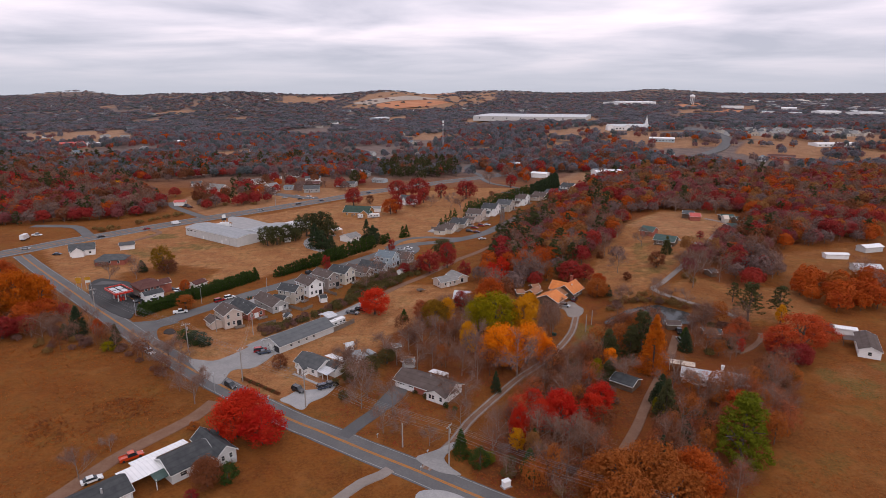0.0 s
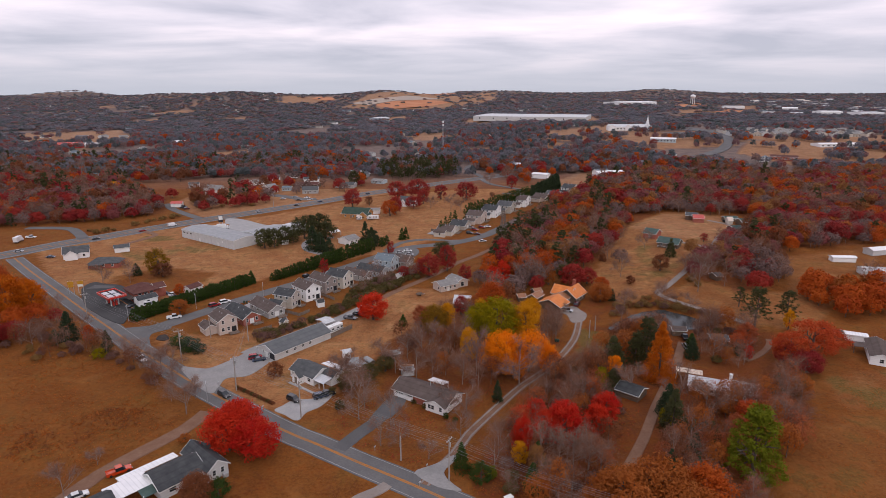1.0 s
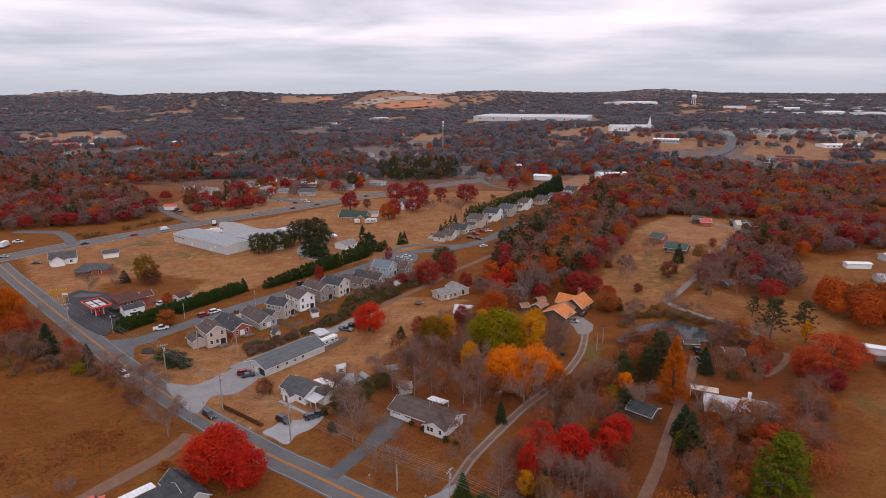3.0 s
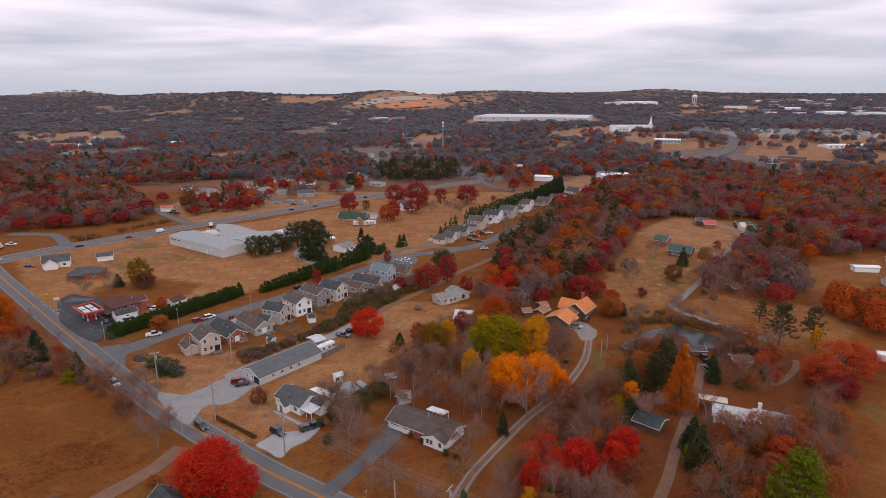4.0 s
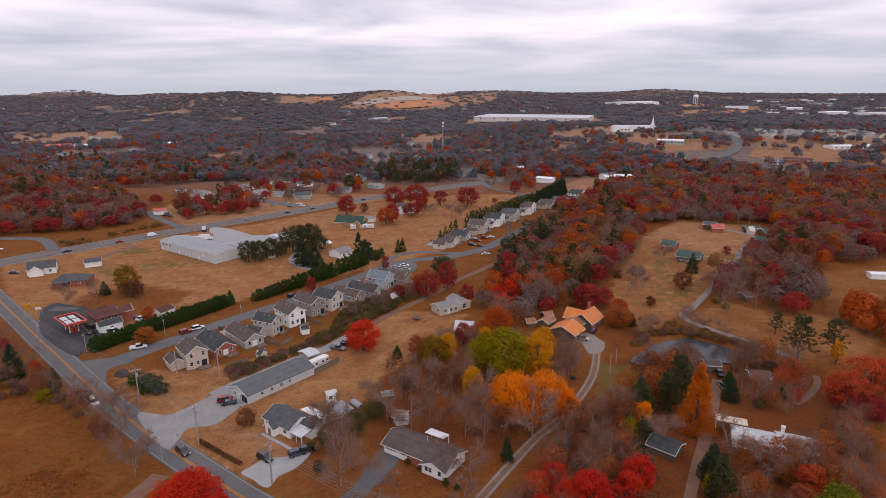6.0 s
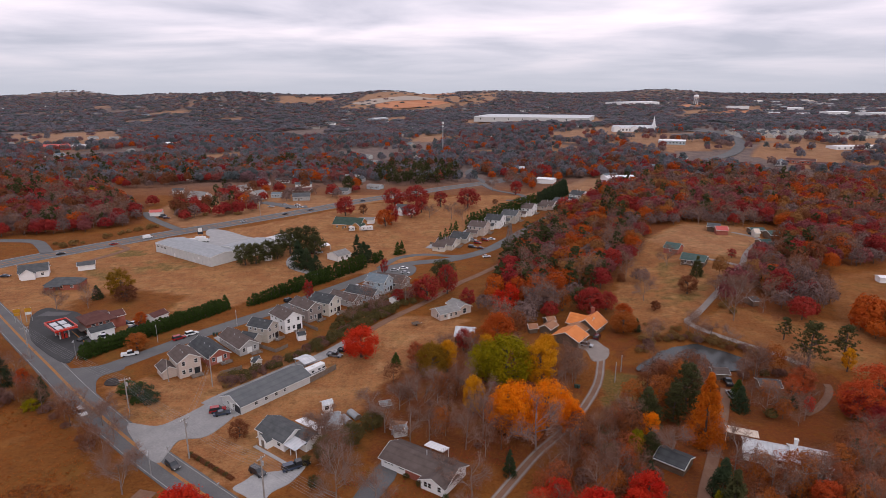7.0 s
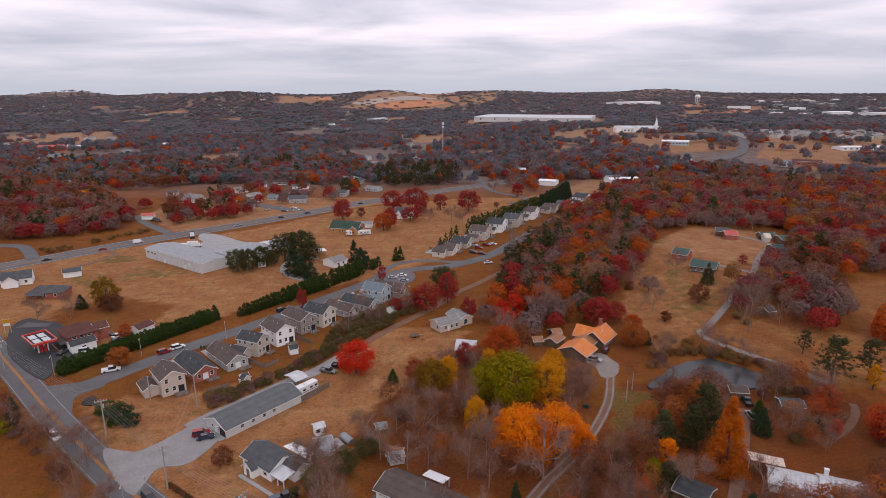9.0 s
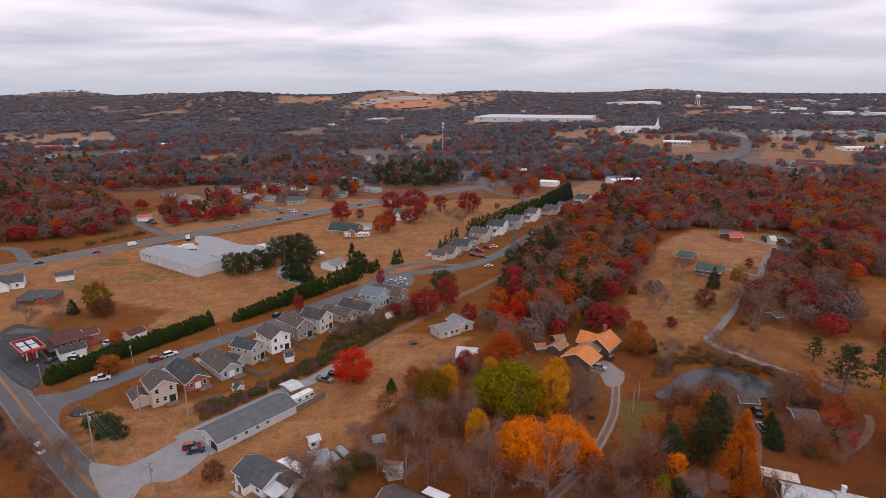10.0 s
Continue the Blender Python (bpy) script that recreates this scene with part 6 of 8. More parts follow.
for i in range(9):
    bx, by = (-29.8, 189.4)
    ob = thing("lumber_pile", bx + 5.0 * math.sin(i * 1.7) + i, by + 4.0 * math.cos(i * 2.3), i * 37, label="low pile of weathered boards in the yard", category="lumber", group="junk in the yard")
    for k in range(3):
        part("board", Build().box(-1.0, -0.3 + 0.22 * k, 0.02 + 0.12 * (k % 2), 1.0 + 0.2 * k, -0.12 + 0.22 * k, 0.12 + 0.12 * (k % 2)), WOOD, ob)

# ---- poles and wires ----
def wood_pole(x, y, h=11.0, arm=2.4, turn=0.0):
    ob = thing("utility_pole", x, y, turn, label="wooden utility pole with a crossarm and insulators", category="utility pole")
    part("pole", Build().tube((0, 0, -0.5), (0, 0, h), 0.2, 0.14, 8), POLE_WOOD, ob)
    if arm:
        part("crossarm", Build().box(-arm / 2, -0.08, h - 0.7, arm / 2, 0.08, h - 0.5), POLE_WOOD, ob)
        for k in (-1, -0.45, 0.45, 1):
            part("insulator", Build().tube((k * arm * 0.46, 0, h - 0.5), (k * arm * 0.46, 0, h - 0.2), 0.07, 0.05, 6), TRIM, ob)
        part("transformer", Build().tube((0.38, 0, h - 2.6), (0.38, 0, h - 1.5), 0.24, 0.24, 10), STEEL, ob)
    return (x, y, land(x, y) + h)


def wires(a, b, sag=1.2, gaps=(-1.0, -0.4, 0.4, 1.0), drop=0.25):
    a, b = Vector(a), Vector(b)
    side = Vector((-(b - a).y, (b - a).x, 0)).normalized()
    for off, low_ in [(g_, drop) for g_ in gaps] + [(0.0, 2.2), (0.0, 3.0)]:
        cu = bpy.data.curves.new("power_line", "CURVE")
        cu.dimensions, cu.bevel_depth, cu.bevel_resolution = "3D", 0.022, 1
        sp = cu.splines.new("POLY")
        sp.points.add(16)
        for i in range(17):
            t = i / 16
            p = a.lerp(b, t) + side * off - Vector((0, 0, sag * 4 * t * (1 - t) + low_))
            sp.points[i].co = (*p, 1)
        cu.materials.append(WIRE)
        tagged(new("power_line", cu), "thin grey sagging power line between wooden poles", "power line", "power lines along the road")


P1 = wood_pole(1.5, 127.5, 11.5, 2.4, 60)
P2 = wood_pole(-40.2, 155.4, 11.5, 2.4, 60)
P3 = wood_pole(-63.9, 171.4, 11.5, 2.4, 60)
P4 = wood_pole(-90.3, 193.4, 11.0, 3.0, 30)
P5 = wood_pole(-72.2, 209.0, 10.5, 0)
P6 = wood_pole(45.7, 101.1, 11.5, 2.4, 60)
P7 = wood_pole(-144.8, 231.3, 11.0, 2.4, 40)
wood_pole(-10.5, 135.4, 7.0, 0)
wood_pole(-87.3, 212.1, 8.0, 0)
wood_pole(-154.4, 489.3, 11.0, 2.4, 60)
wood_pole(-135.5, 471.5, 11.0, 2.4, 60)
wood_pole(54.9, 211.7, 7.0, 0)
wood_pole(58.9, 218.9, 6.0, 0)
for a, b in ((P6, P1), (P1, P2), (P2, P3), (P3, P4), (P4, P7)):
    wires(a, b)
wires(P3, P5, gaps=(0.0,))
for x, y in ((-70.0, 164.1), (-126.8, 228.8), (-105.1, 242.8), (-81.0, 258.1)):
    ob = thing("street_lamp", x, y, 20, label="slim grey street lamp with a short arm", category="street lamp")
    part("pole", Build().tube((0, 0, 0), (0, 0, 7.0), 0.1, 0.07, 8), STEEL, ob)
    part("arm", Build().box(-0.05, -1.4, 6.9, 0.05, 0.05, 7.0), STEEL, ob)
    part("lamp_head", Build().box(-0.12, -1.9, 6.85, 0.12, -1.3, 7.0), STEEL, ob)
ob = thing("warning_sign", -88.8, 190.6, -60, label="orange round road warning sign on a post", category="sign")
part("post", Build().box(-0.05, -0.05, 0, 0.05, 0.05, 2.2), POLE_WOOD, ob)
part("sign_disc", Build().tube((0, -0.05, 2.4), (0, 0.05, 2.4), 0.45, 0.45, 12), ORANGE_SIGN, ob)


def lattice(name, x, y, h, foot, label, cat):
    """A four-legged tower of steel angles with cross braces."""
    ob = thing(name, x, y, 20, label=label, category=cat)
    f = lambda k, i: (foot * (1 - 0.8 * k) * (1 if i in (0, 3) else -1), foot * (1 - 0.8 * k) * (1 if i < 2 else -1), h * k)
    for i in range(4):
        part("leg", Build().tube(f(0, i), f(1, i), 0.16, 0.12, 4), RUSTY_STEEL, ob)
    br, n = Build(), 7
    for k in range(n):
        for i in range(4):
            j = (i + 1) % 4
            br.tube(f(k / n, i), f((k + 1) / n, j), 0.09, 0.09, 4)
            br.tube(f((k + 1) / n, i), f(k / n, j), 0.09, 0.09, 4)
            br.tube(f((k + 1) / n, i), f((k + 1) / n, j), 0.09, 0.09, 4)
    part("bracing", br, RUSTY_STEEL, ob)
    return ob


lattice("pylon", 35.7, 346.8, 22.0, 2.6, "pale steel lattice pylon among pines", "pylon")
lattice("pylon", -360.5, 599.0, 26.0, 3.0, "grey steel lattice pylon in the woods", "pylon")
ob = thing("radio_mast", 0.0, 895.3, label="tall slim grey radio mast with an antenna ring", category="mast")
part("pole", Build().tube((0, 0, 0), (0, 0, 44), 0.7, 0.45, 8), STEEL, ob)
part("antenna_ring", Build().tube((0, 0, 40), (0, 0, 43), 1.6, 1.6, 10).tube((0, 0, 36), (0, 0, 38), 1.3, 1.3, 10), TRIM, ob)

# ---- open ground of the distance ----
FIELDS = [  # open ground: ring
    [(-708.6, 1009.1), (-936.0, 1331.2), (-749.4, 1430.9), (-569.4, 1117.8)], [(113.3, 1022.1), (358.6, 1321.9), (361.4, 1079.2), (526.2, 1136.0), (409.0, 835.3), (291.1, 804.7), (179.5, 909.1)], [(-100.6, 1164.0), (-29.7, 1347.4), (60.6, 1179.4), (15.5, 1052.7)],
    [(378.4, 772.6), (456.1, 897.9), (764.4, 1024.2), (566.1, 676.0), (405.4, 676.0)], [(-3.2, 876.5), (80.0, 909.2), (81.6, 840.5), (12.0, 819.1)], [(100.0, 866.9), (143.0, 942.1), (196.4, 839.6), (139.5, 778.5)],
    [(56.7, 1712.3), (445.5, 1757.3), (345.6, 1365.8), (87.6, 1444.1)], [(568.1, 1136.5), (826.3, 1209.2), (643.2, 931.1), (464.1, 913.5)], [(-396.8, 2345.6), (-383.0, 3118.5), (391.8, 4444.6), (237.9, 2698.6), (-145.2, 2464.4)], [(-642.9, 2383.2), (-708.1, 2723.0), (-514.1, 2890.6), (-470.7, 2644.5)],
    [(-929.0, 1728.0), (-917.6, 1978.3), (-811.9, 1749.6)], [(-747.2, 1869.6), (-625.4, 1976.5), (-602.8, 1849.1)], [(-526.8, 732.5), (-493.7, 743.2), (-420.9, 656.9), (-454.4, 632.4)], [(-1045.6, 2051.2), (-955.6, 2291.3), (-851.9, 2086.3)], [(-1390.5, 2385.1), (-1621.9, 3018.3), (-1217.4, 2267.4)],
    [(-252.1, 1900.7), (-123.9, 2102.0), (-110.9, 1881.1)], [(-356.2, 893.4), (-309.7, 952.0), (-265.8, 841.6), (-302.1, 814.6)], [(819.2, 2143.5), (1271.9, 2490.1), (1033.7, 1954.1), (730.7, 1867.2)]]
SOIL = []


def in_field_free(x, y):
    return any(inside(x, y, r) for r in FIELDS[1:])


# ---- the far town ----
def hall(name, A, B, depth, eave, ridge, wall, roof, label, cat, keep=8, bays=0):
    h, L = placed(name, A, B, label, cat, depth=depth, keep=keep)
    gable_block(h, 0, 0, L, depth, -3, eave, ridge, "x", wall, roof, 0.3)
    for i in range(bays):
        window(h, L * (i + 0.5) / bays, 0, eave * 0.3, min(3.0, L / bays * 0.5), eave * 0.35, "f")
    return h, L


hall("great_warehouse", (77.0, 1550.6), (344.1, 1465.3), 190, 9, 10, W["pale_grey"], M["pale"], "vast pale flat-roofed distribution warehouse", "warehouse", 40, 8)
hall("distribution_hall", (724.5, 2496.9), (916.9, 2619.2), 90, 10, 12, W["white"], M["white"], "long white hall on a far rise", "hall", 30)
hall("distribution_hall", (1100.8, 2389.9), (1171.9, 2365.3), 70, 9, 10, W["white"], M["pale"], "pale hall by red graded soil", "hall", 30)
hall("distribution_hall", (1222.4, 2194.5), (1265.3, 2171.4), 60, 10, 12, W["white"], M["white"], "low white hall in the far town", "hall", 25)
hall("distribution_hall", (1097.6, 1763.6), (1153.6, 1755.3), 60, 10, 12, W["white"], M["white"], "low white hall beside far trees", "hall", 25)
hall("distribution_hall", (1167.8, 1694.3), (1232.6, 1697.8), 60, 10, 12, W["white"], M["pale"], "wide pale hall at the town's edge", "hall", 25)
h, L = hall("church", (309.1, 1125.6), (384.5, 1123.2), 22, 7, 11, W["white"], M["pale"], "long white church with a slim steeple", "church", 12, 12)
gable_block(h, L - 11, -6, L + 1, 14, -3, 8, 12, "y", W["white"], M["pale"], 0.4, name="tower_front")
part("tower", Build().box(L - 7.5, 0, 0, L - 2.5, 5, 14), W["white"], h)
part("belfry", Build().box(L - 6.8, 0.7, 14, L - 3.2, 4.3, 18), W["white"], h)
part("spire", Build().tube((L - 5, 2.5, 18), (L - 5, 2.5, 28), 1.7, 0.1, 8), M["white"], h)
gable_block(h, -2, -5, 9, 12, -3, 7.5, 11, "y", W["white"], M["pale"], 0.4, name="west_front")
gable_block(h, L * 0.38, -4, L * 0.52, 10, -3, 7.5, 11, "y", W["white"], M["pale"], 0.4, name="middle_front")
hall("store", (303.5, 883.6), (336.3, 870.4), 22, 5, 6.2, W["blue"], M["white"], "white-roofed store with a blue front", "store", 12, 8)
hall("school", (408.9, 690.2), (454.9, 676.0), 26, 4, 5.5, BRICK, S["red_brown"], "long low school with a dark red roof", "school", 14, 10)
hall("school", (394.2, 723.7), (419.7, 708.5), 20, 4, 5.5, BRICK, S["red_brown"], "low school wing with a red roof", "school", 14, 6)
hall("school", (516.8, 824.7), (580.8, 829.9), 20, 4, 5, W["white"], M["white"], "low white hall beyond the school", "hall", 14, 8)
for a, b in (((-622.3, 970.2), (-604.0, 979.5)), ((-599.5, 979.5), (-590.8, 989.0))):
    hall("red_barn", a, b, 16, 6, 9, W["red"], M["white"] if a[0] < -700 else M["red"], "long red barn with a white roof in the pasture", "barn", 10)
hall("white_barn", (-594.8, 998.7), (-574.7, 1008.4), 12, 4, 6, W["white"], M["white"], "long white barn in the pasture", "barn", 10)
hall("long_shed", (-474.6, 1049.3), (-445.7, 1049.4), 14, 4, 6, W["white"], M["white"], "long white poultry shed", "shed", 8)
hall("long_shed", (-205.7, 1877.0), (-170.4, 1927.2), 30, 7, 9, W["blue"], M["pale"], "blue-grey shed on the far plain", "shed", 8)
ob = thing("water_tower", 1063.7, 2601.9, label="white water tower with a round tank on legs", category="water tower")
bm = bmesh.new()
bmesh.ops.create_uvsphere(bm, u_segments=20, v_segments=12, radius=11)
bmesh.ops.scale(bm, vec=(1, 1, 0.75), verts=bm.verts)
me = bpy.data.meshes.new("tank")
bm.to_mesh(me)
bm.free()
me.materials.append(M["white"])
tank = part("tank", me, None, ob, at=(0, 0, 34))
for i in range(6):
    a = i * 1.0472
    part("leg", Build().tube((9 * math.cos(a), 9 * math.sin(a), -2), (8 * math.cos(a), 8 * math.sin(a), 33), 0.7, 0.6, 6), TRIM, ob)
part("riser", Build().tube((0, 0, -2), (0, 0, 30), 1.8, 1.5, 8), TRIM, ob)
hr = random.Random(5)
# rows of town houses
for j in range(4):
    for i in range(13):
        x, y = 468 + i * 17.5 + j * 9 + hr.uniform(-3, 3), 985 + j * 34 - i * 1.5 + hr.uniform(-3, 3)
        a = hr.uniform(-12, 12)
        A = (x, y)
        B = (x + 13 * math.cos(radians(a)), y + 13 * math.sin(radians(a)))
        hh = plain_house("town_house", A, B, 13, 4.6, 7.6, W[hr.choice(("pale_grey", "tan", "cream", "grey"))], S[hr.choice(("light", "grey", "brown"))], "pale town house with a grey gabled roof on a far estate", along=hr.choice("xy"), wins=(0.3, 0.7), group="town houses of the far estate")
# scattered homes of the distance
for i in range(250):
    y = 620 + 2700 * hr.random() ** 1.5
    x = hr.uniform(-0.75, 0.75) * y
    if not free(x, y, 8) or in_field_free(x, y):
        continue
    a, l = hr.uniform(0, 180), hr.uniform(11, 22) * (1.0 if y < 1400 else 1.5)
    plain_house("distant_house", (x, y), (x + l * math.cos(radians(a)), y + l * math.sin(radians(a))), hr.uniform(8, 11), 3.4, 5.8, W[hr.choice(("white", "white", "cream", "tan", "grey", "pale_grey"))], S[hr.choice(("light", "grey", "brown", "dark", "blue"))],
                "distant pale house among autumn trees", wins=(), group="distant houses")
# stores and halls of the far town
for i in range(52):
    y = hr.uniform(1750, 3100)
    x = y * hr.uniform(0.50, 0.76)
    a, l = hr.uniform(-25, 25), hr.uniform(18, 46)
    if not free(x, y, 20):
        continue
    plain_house("far_store", (x, y), (x + l * math.cos(radians(a)), y + l * math.sin(radians(a))), hr.uniform(14, 28), hr.uniform(4, 6), 7.0, W[hr.choice(("white", "cream", "pale_grey", "grey"))], M[hr.choice(("pale", "grey", "grey", "pale", "tan"))],
                "pale flat-roofed store in the far town", "store", wins=(), group="stores of the far town")
for ring, mt, wd in (
        ([(-303.5, 2560.5), (-244.1, 2828.4), (-63.3, 2874.5), (40.5, 2759.4), (-58.6, 2655.6), (-194.4, 2515.2)], RED_SOIL, "bare orange soil on a graded hillside"),
        ([(-391.3, 2598.4), (-329.3, 2894.1), (-125.7, 3115.9), (62.8, 4268.4), (16.1, 2926.2), (-220.2, 2855.0), (-317.3, 2577.0)], GREY_SOIL, "graded grey-brown hillside"),
        ([(-126.5, 3136.1), (-120.5, 9313.7), (88.5, 4379.1), (62.9, 4280.9)], RED_SOIL, "bare orange soil on a hilltop"),
        ([(-577.5, 2669.3), (-573.7, 2794.5), (-495.2, 2813.0), (-483.4, 2661.3), (-532.6, 2651.9)], RED_SOIL, "patch of bare red soil on a ridge"),
        ([(978.3, 2590.3), (1108.4, 2646.6), (1109.0, 2535.5), (947.8, 2420.9)], RED_SOIL, "red graded soil near the water tower"),
        ([(931.3, 2129.8), (1115.4, 2351.2), (1039.3, 1999.2), (883.4, 1938.7)], RED_SOIL, "red graded soil by the far halls")):
    cx, cy = sum(p[0] for p in ring) / len(ring), sum(p[1] for p in ring) / len(ring)
    b = Build()
    n, k = len(ring), 5
    for r in range(k + 1):
        for (x, y) in ring:
            px, py = cx + (x - cx) * r / k, cy + (y - cy) * r / k
            b.v.append((px, py, land(px, py) + 1.2))
    b.f = [(r * n + i, r * n + (i + 1) % n, (r + 1) * n + (i + 1) % n, (r + 1) * n + i) for r in range(k) for i in range(n)]
    tagged(new("cleared_ground", b.mesh("cleared_ground", mt)), wd, "bare ground", kind="structure")
    SOIL.append(ring)
strip("far_road", [(481.2, 1325.6), (487.9, 1168.5), (469.0, 1023.4), (425.7, 897.9), (389.7, 829.9), (359.8, 786.0), (316.6, 743.4), (277.7, 704.8)], 14, OLD_ASPHALT, "pale road curving past the far church", 0.6)
strip("church_lot", [(382.2, 1024.2), (418.3, 1036.9), (453.1, 1023.5)], 46, OLD_ASPHALT, "wide parking lot by the church", 1.2)
strip("church_lot", [(454.8, 1152.5), (483.3, 1091.1)], 40, OLD_ASPHALT, "upper parking lot by the church", 1.0)

# ---- trees ----
rng = np.random.default_rng(7)


def leaf_quads(centres, size, outward=None, jitter=0.35, flat=1.0):
    """Small leaf sprays as bent quads about the given centres."""
    n = len(centres)
    a = rng.normal(size=(n, 3))
    if outward is not None:
        a = outward + jitter * 2.0 * a
    a /= np.linalg.norm(a, axis=1, keepdims=True) + 1e-9
    u = np.cross(a, rng.normal(size=(n, 3)))
    u /= np.linalg.norm(u, axis=1, keepdims=True) + 1e-9
    w = np.cross(a, u) * flat
    s = (size * (0.6 + 0.8 * rng.random(n)))[:, None]
    v = np.stack([centres - u * s, centres - w * s * 0.55 + a * s * 0.12, centres + u * s, centres + w * s * 0.55 + a * s * 0.12], 1)
    return v.reshape(-1, 3), np.arange(n * 4).reshape(n, 4)


def leaf_tips(centres, size, outward, jitter=0.25):
    """Leaf sprays of the woods as lone triangles."""
    v, _ = leaf_quads(centres, size, outward, jitter)
    v = v.reshape(-1, 4, 3)
    return np.stack([v[:, 0], v[:, 2] + (v[:, 1] - v[:, 3]) * 0.5, v[:, 3] + (v[:, 3] - v[:, 1]) * 0.5], 1).reshape(-1, 3)


def crown_points(shape, clumps, per, R, H, base):
    """Places of leaves in clumps over a crown of radius R between base and H, and the way out from each clump."""
    pts, outs = [], []
    for _ in range(clumps):
        if shape == "round":
            t = rng.normal(size=3)
            t /= np.linalg.norm(t)
            if t[2] < -0.78:
                t[2] = -t[2]
            rad = 0.5 + 0.5 * rng.random() ** 0.6
            wide = R * 0.84 * (1.0 if t[2] > -0.1 else 0.92)
            c = np.array([t[0] * wide * rad, t[1] * wide * rad, base + (H - base) * (0.42 + 0.50 * t[2] * rad)])
            cr = R * (0.15 + 0.11 * rng.random())
        elif shape == "cone":
            k = rng.random() ** 1.25
            ang = rng.random() * 6.2832
            rad = R * (1 - k) ** 0.85 * (0.55 + 0.45 * rng.random() ** 0.5)
            c = np.array([math.cos(ang) * rad, math.sin(ang) * rad, base + (H - base) * k])
            cr = R * (0.12 + 0.20 * (1 - k))
        elif shape == "spire":
            k = rng.random() ** 1.1
            ang = rng.random() * 6.2832
            rad = R * 0.85 * (1 - k ** 1.5) * (0.6 + 0.4 * rng.random())
            c = np.array([math.cos(ang) * rad, math.sin(ang) * rad, base + (H * 0.95 - base) * k])
            cr = R * (0.15 + 0.20 * (1 - k))
        elif shape == "column":
            k = rng.random()
            ang = rng.random() * 6.2832
            rad = R * 0.86 * (1 - k ** 2.4) * (0.7 + 0.3 * rng.random())
            c = np.array([math.cos(ang) * rad, math.sin(ang) * rad, base + (H * 0.96 - base) * k])
            cr = R * (0.16 + 0.16 * (1 - k))
        elif shape == "pine":
            k = rng.random()
            ang = rng.random() * 6.2832
            rad = R * (1.05 - 0.75 * k ** 2) * (0.25 + 0.75 * rng.random())
            c = np.array([math.cos(ang) * rad, math.sin(ang) * rad, base + (H - base) * k])
            cr = R * (0.11 + 0.10 * rng.random())
        m = per
        d = rng.normal(size=(m, 3))
        d /= np.linalg.norm(d, axis=1, keepdims=True)
        q = d * (cr * rng.random((m, 1)) ** 0.4)
        q[:, 2] *= 0.75 if shape != "pine" else 0.45
        pts.append(c + q)
        outs.append(d + np.array([0, 0, 0.5]) + 0.5 * (c - np.array([0, 0, (base + H) / 2])) / max(R, 1))
    return np.concatenate(pts), np.concatenate(outs)


def limbs(H, R, r0, levels=2, spread=0.9, base=0.3, count=6, reach=0.85):
    """A tapered trunk with limbs."""
    b = Build()
    b.tube((0, 0, -0.4), (0, 0, H * base), r0 * 1.25, r0, 7)
    top = (0.04 * R * rng.normal(), 0.04 * R * rng.normal(), H * 0.8)
    b.tube((0, 0, H * base), top, r0, r0 * 0.25, 6)

    def grow(p, d, length, r, level):
        e = p + d * length
        b.tube(p, e, r, r * 0.6, 4 if level else 3)
        if level:
            for _ in range(3):
                n2 = (d + Vector(rng.normal(size=3)) * 0.45 + Vector((0, 0, 0.15))).normalized()
                grow(p + d * length * (0.45 + 0.5 * rng.random()), n2, length * 0.62, r * 0.62, level - 1)
    for i in range(count):
        ang = 6.2832 * i / count + rng.random()
        k = base + (0.75 - base) * i / count
        d = Vector((math.cos(ang) * spread, math.sin(ang) * spread, 0.7)).normalized()
        grow(Vector((0, 0, H * k)), d, R * reach * (1.1 - 0.4 * i / count), r0 * 0.6, levels)
    return b


# unit shapes: radius, height, foot of the crown, leaf clumps, leaves per clump, leaf size, kind of crown
SHAPES = dict(
    airy=(6.0, 11.0, 1.4, 100, 24, 0.27, "round"), airy_fine=(6.0, 11.0, 1.4, 140, 34, 0.185, "round"),
    broad_fine=(6.0, 11.0, 0.9, 250, 36, 0.205, "round"), oval_fine=(4.4, 11.0, 1.0, 170, 40, 0.175, "round"), arbor_fine=(1.25, 6.0, 0.0, 90, 18, 0.165, "column"), cone_fine=(4.0, 15.0, 0.4, 260, 40, 0.195, "cone"), fullpine_fine=(5.5, 15.0, 1.2, 300, 34, 0.22, "pine"),
    broad=(6.0, 11.0, 0.9, 120, 24, 0.30, "round"), oval=(4.4, 11.0, 1.2, 90, 22, 0.27, "round"),
    cone=(4.0, 15.0, 0.5, 150, 30, 0.27, "cone"), cedar=(2.8, 9.0, 0.0, 80, 24, 0.27, "spire"), arbor=(1.25, 6.0, 0.0, 48, 14, 0.19, "column"),
    pine_fine=(4.6, 15.0, 4.5, 150, 30, 0.21, "pine"), cedar_fine=(2.8, 9.0, 0.0, 170, 24, 0.19, "spire"), shrub_fine=(2.4, 3.2, 0.0, 80, 24, 0.13, "round"), pine=(4.6, 15.0, 4.5, 80, 30, 0.36, "pine"), shrub=(2.4, 3.2, 0.0, 34, 24, 0.22, "round"), fullpine=(5.5, 15.0, 1.5, 140, 34, 0.36, "pine"))
CROWNS, TRUNKS = {}, {}


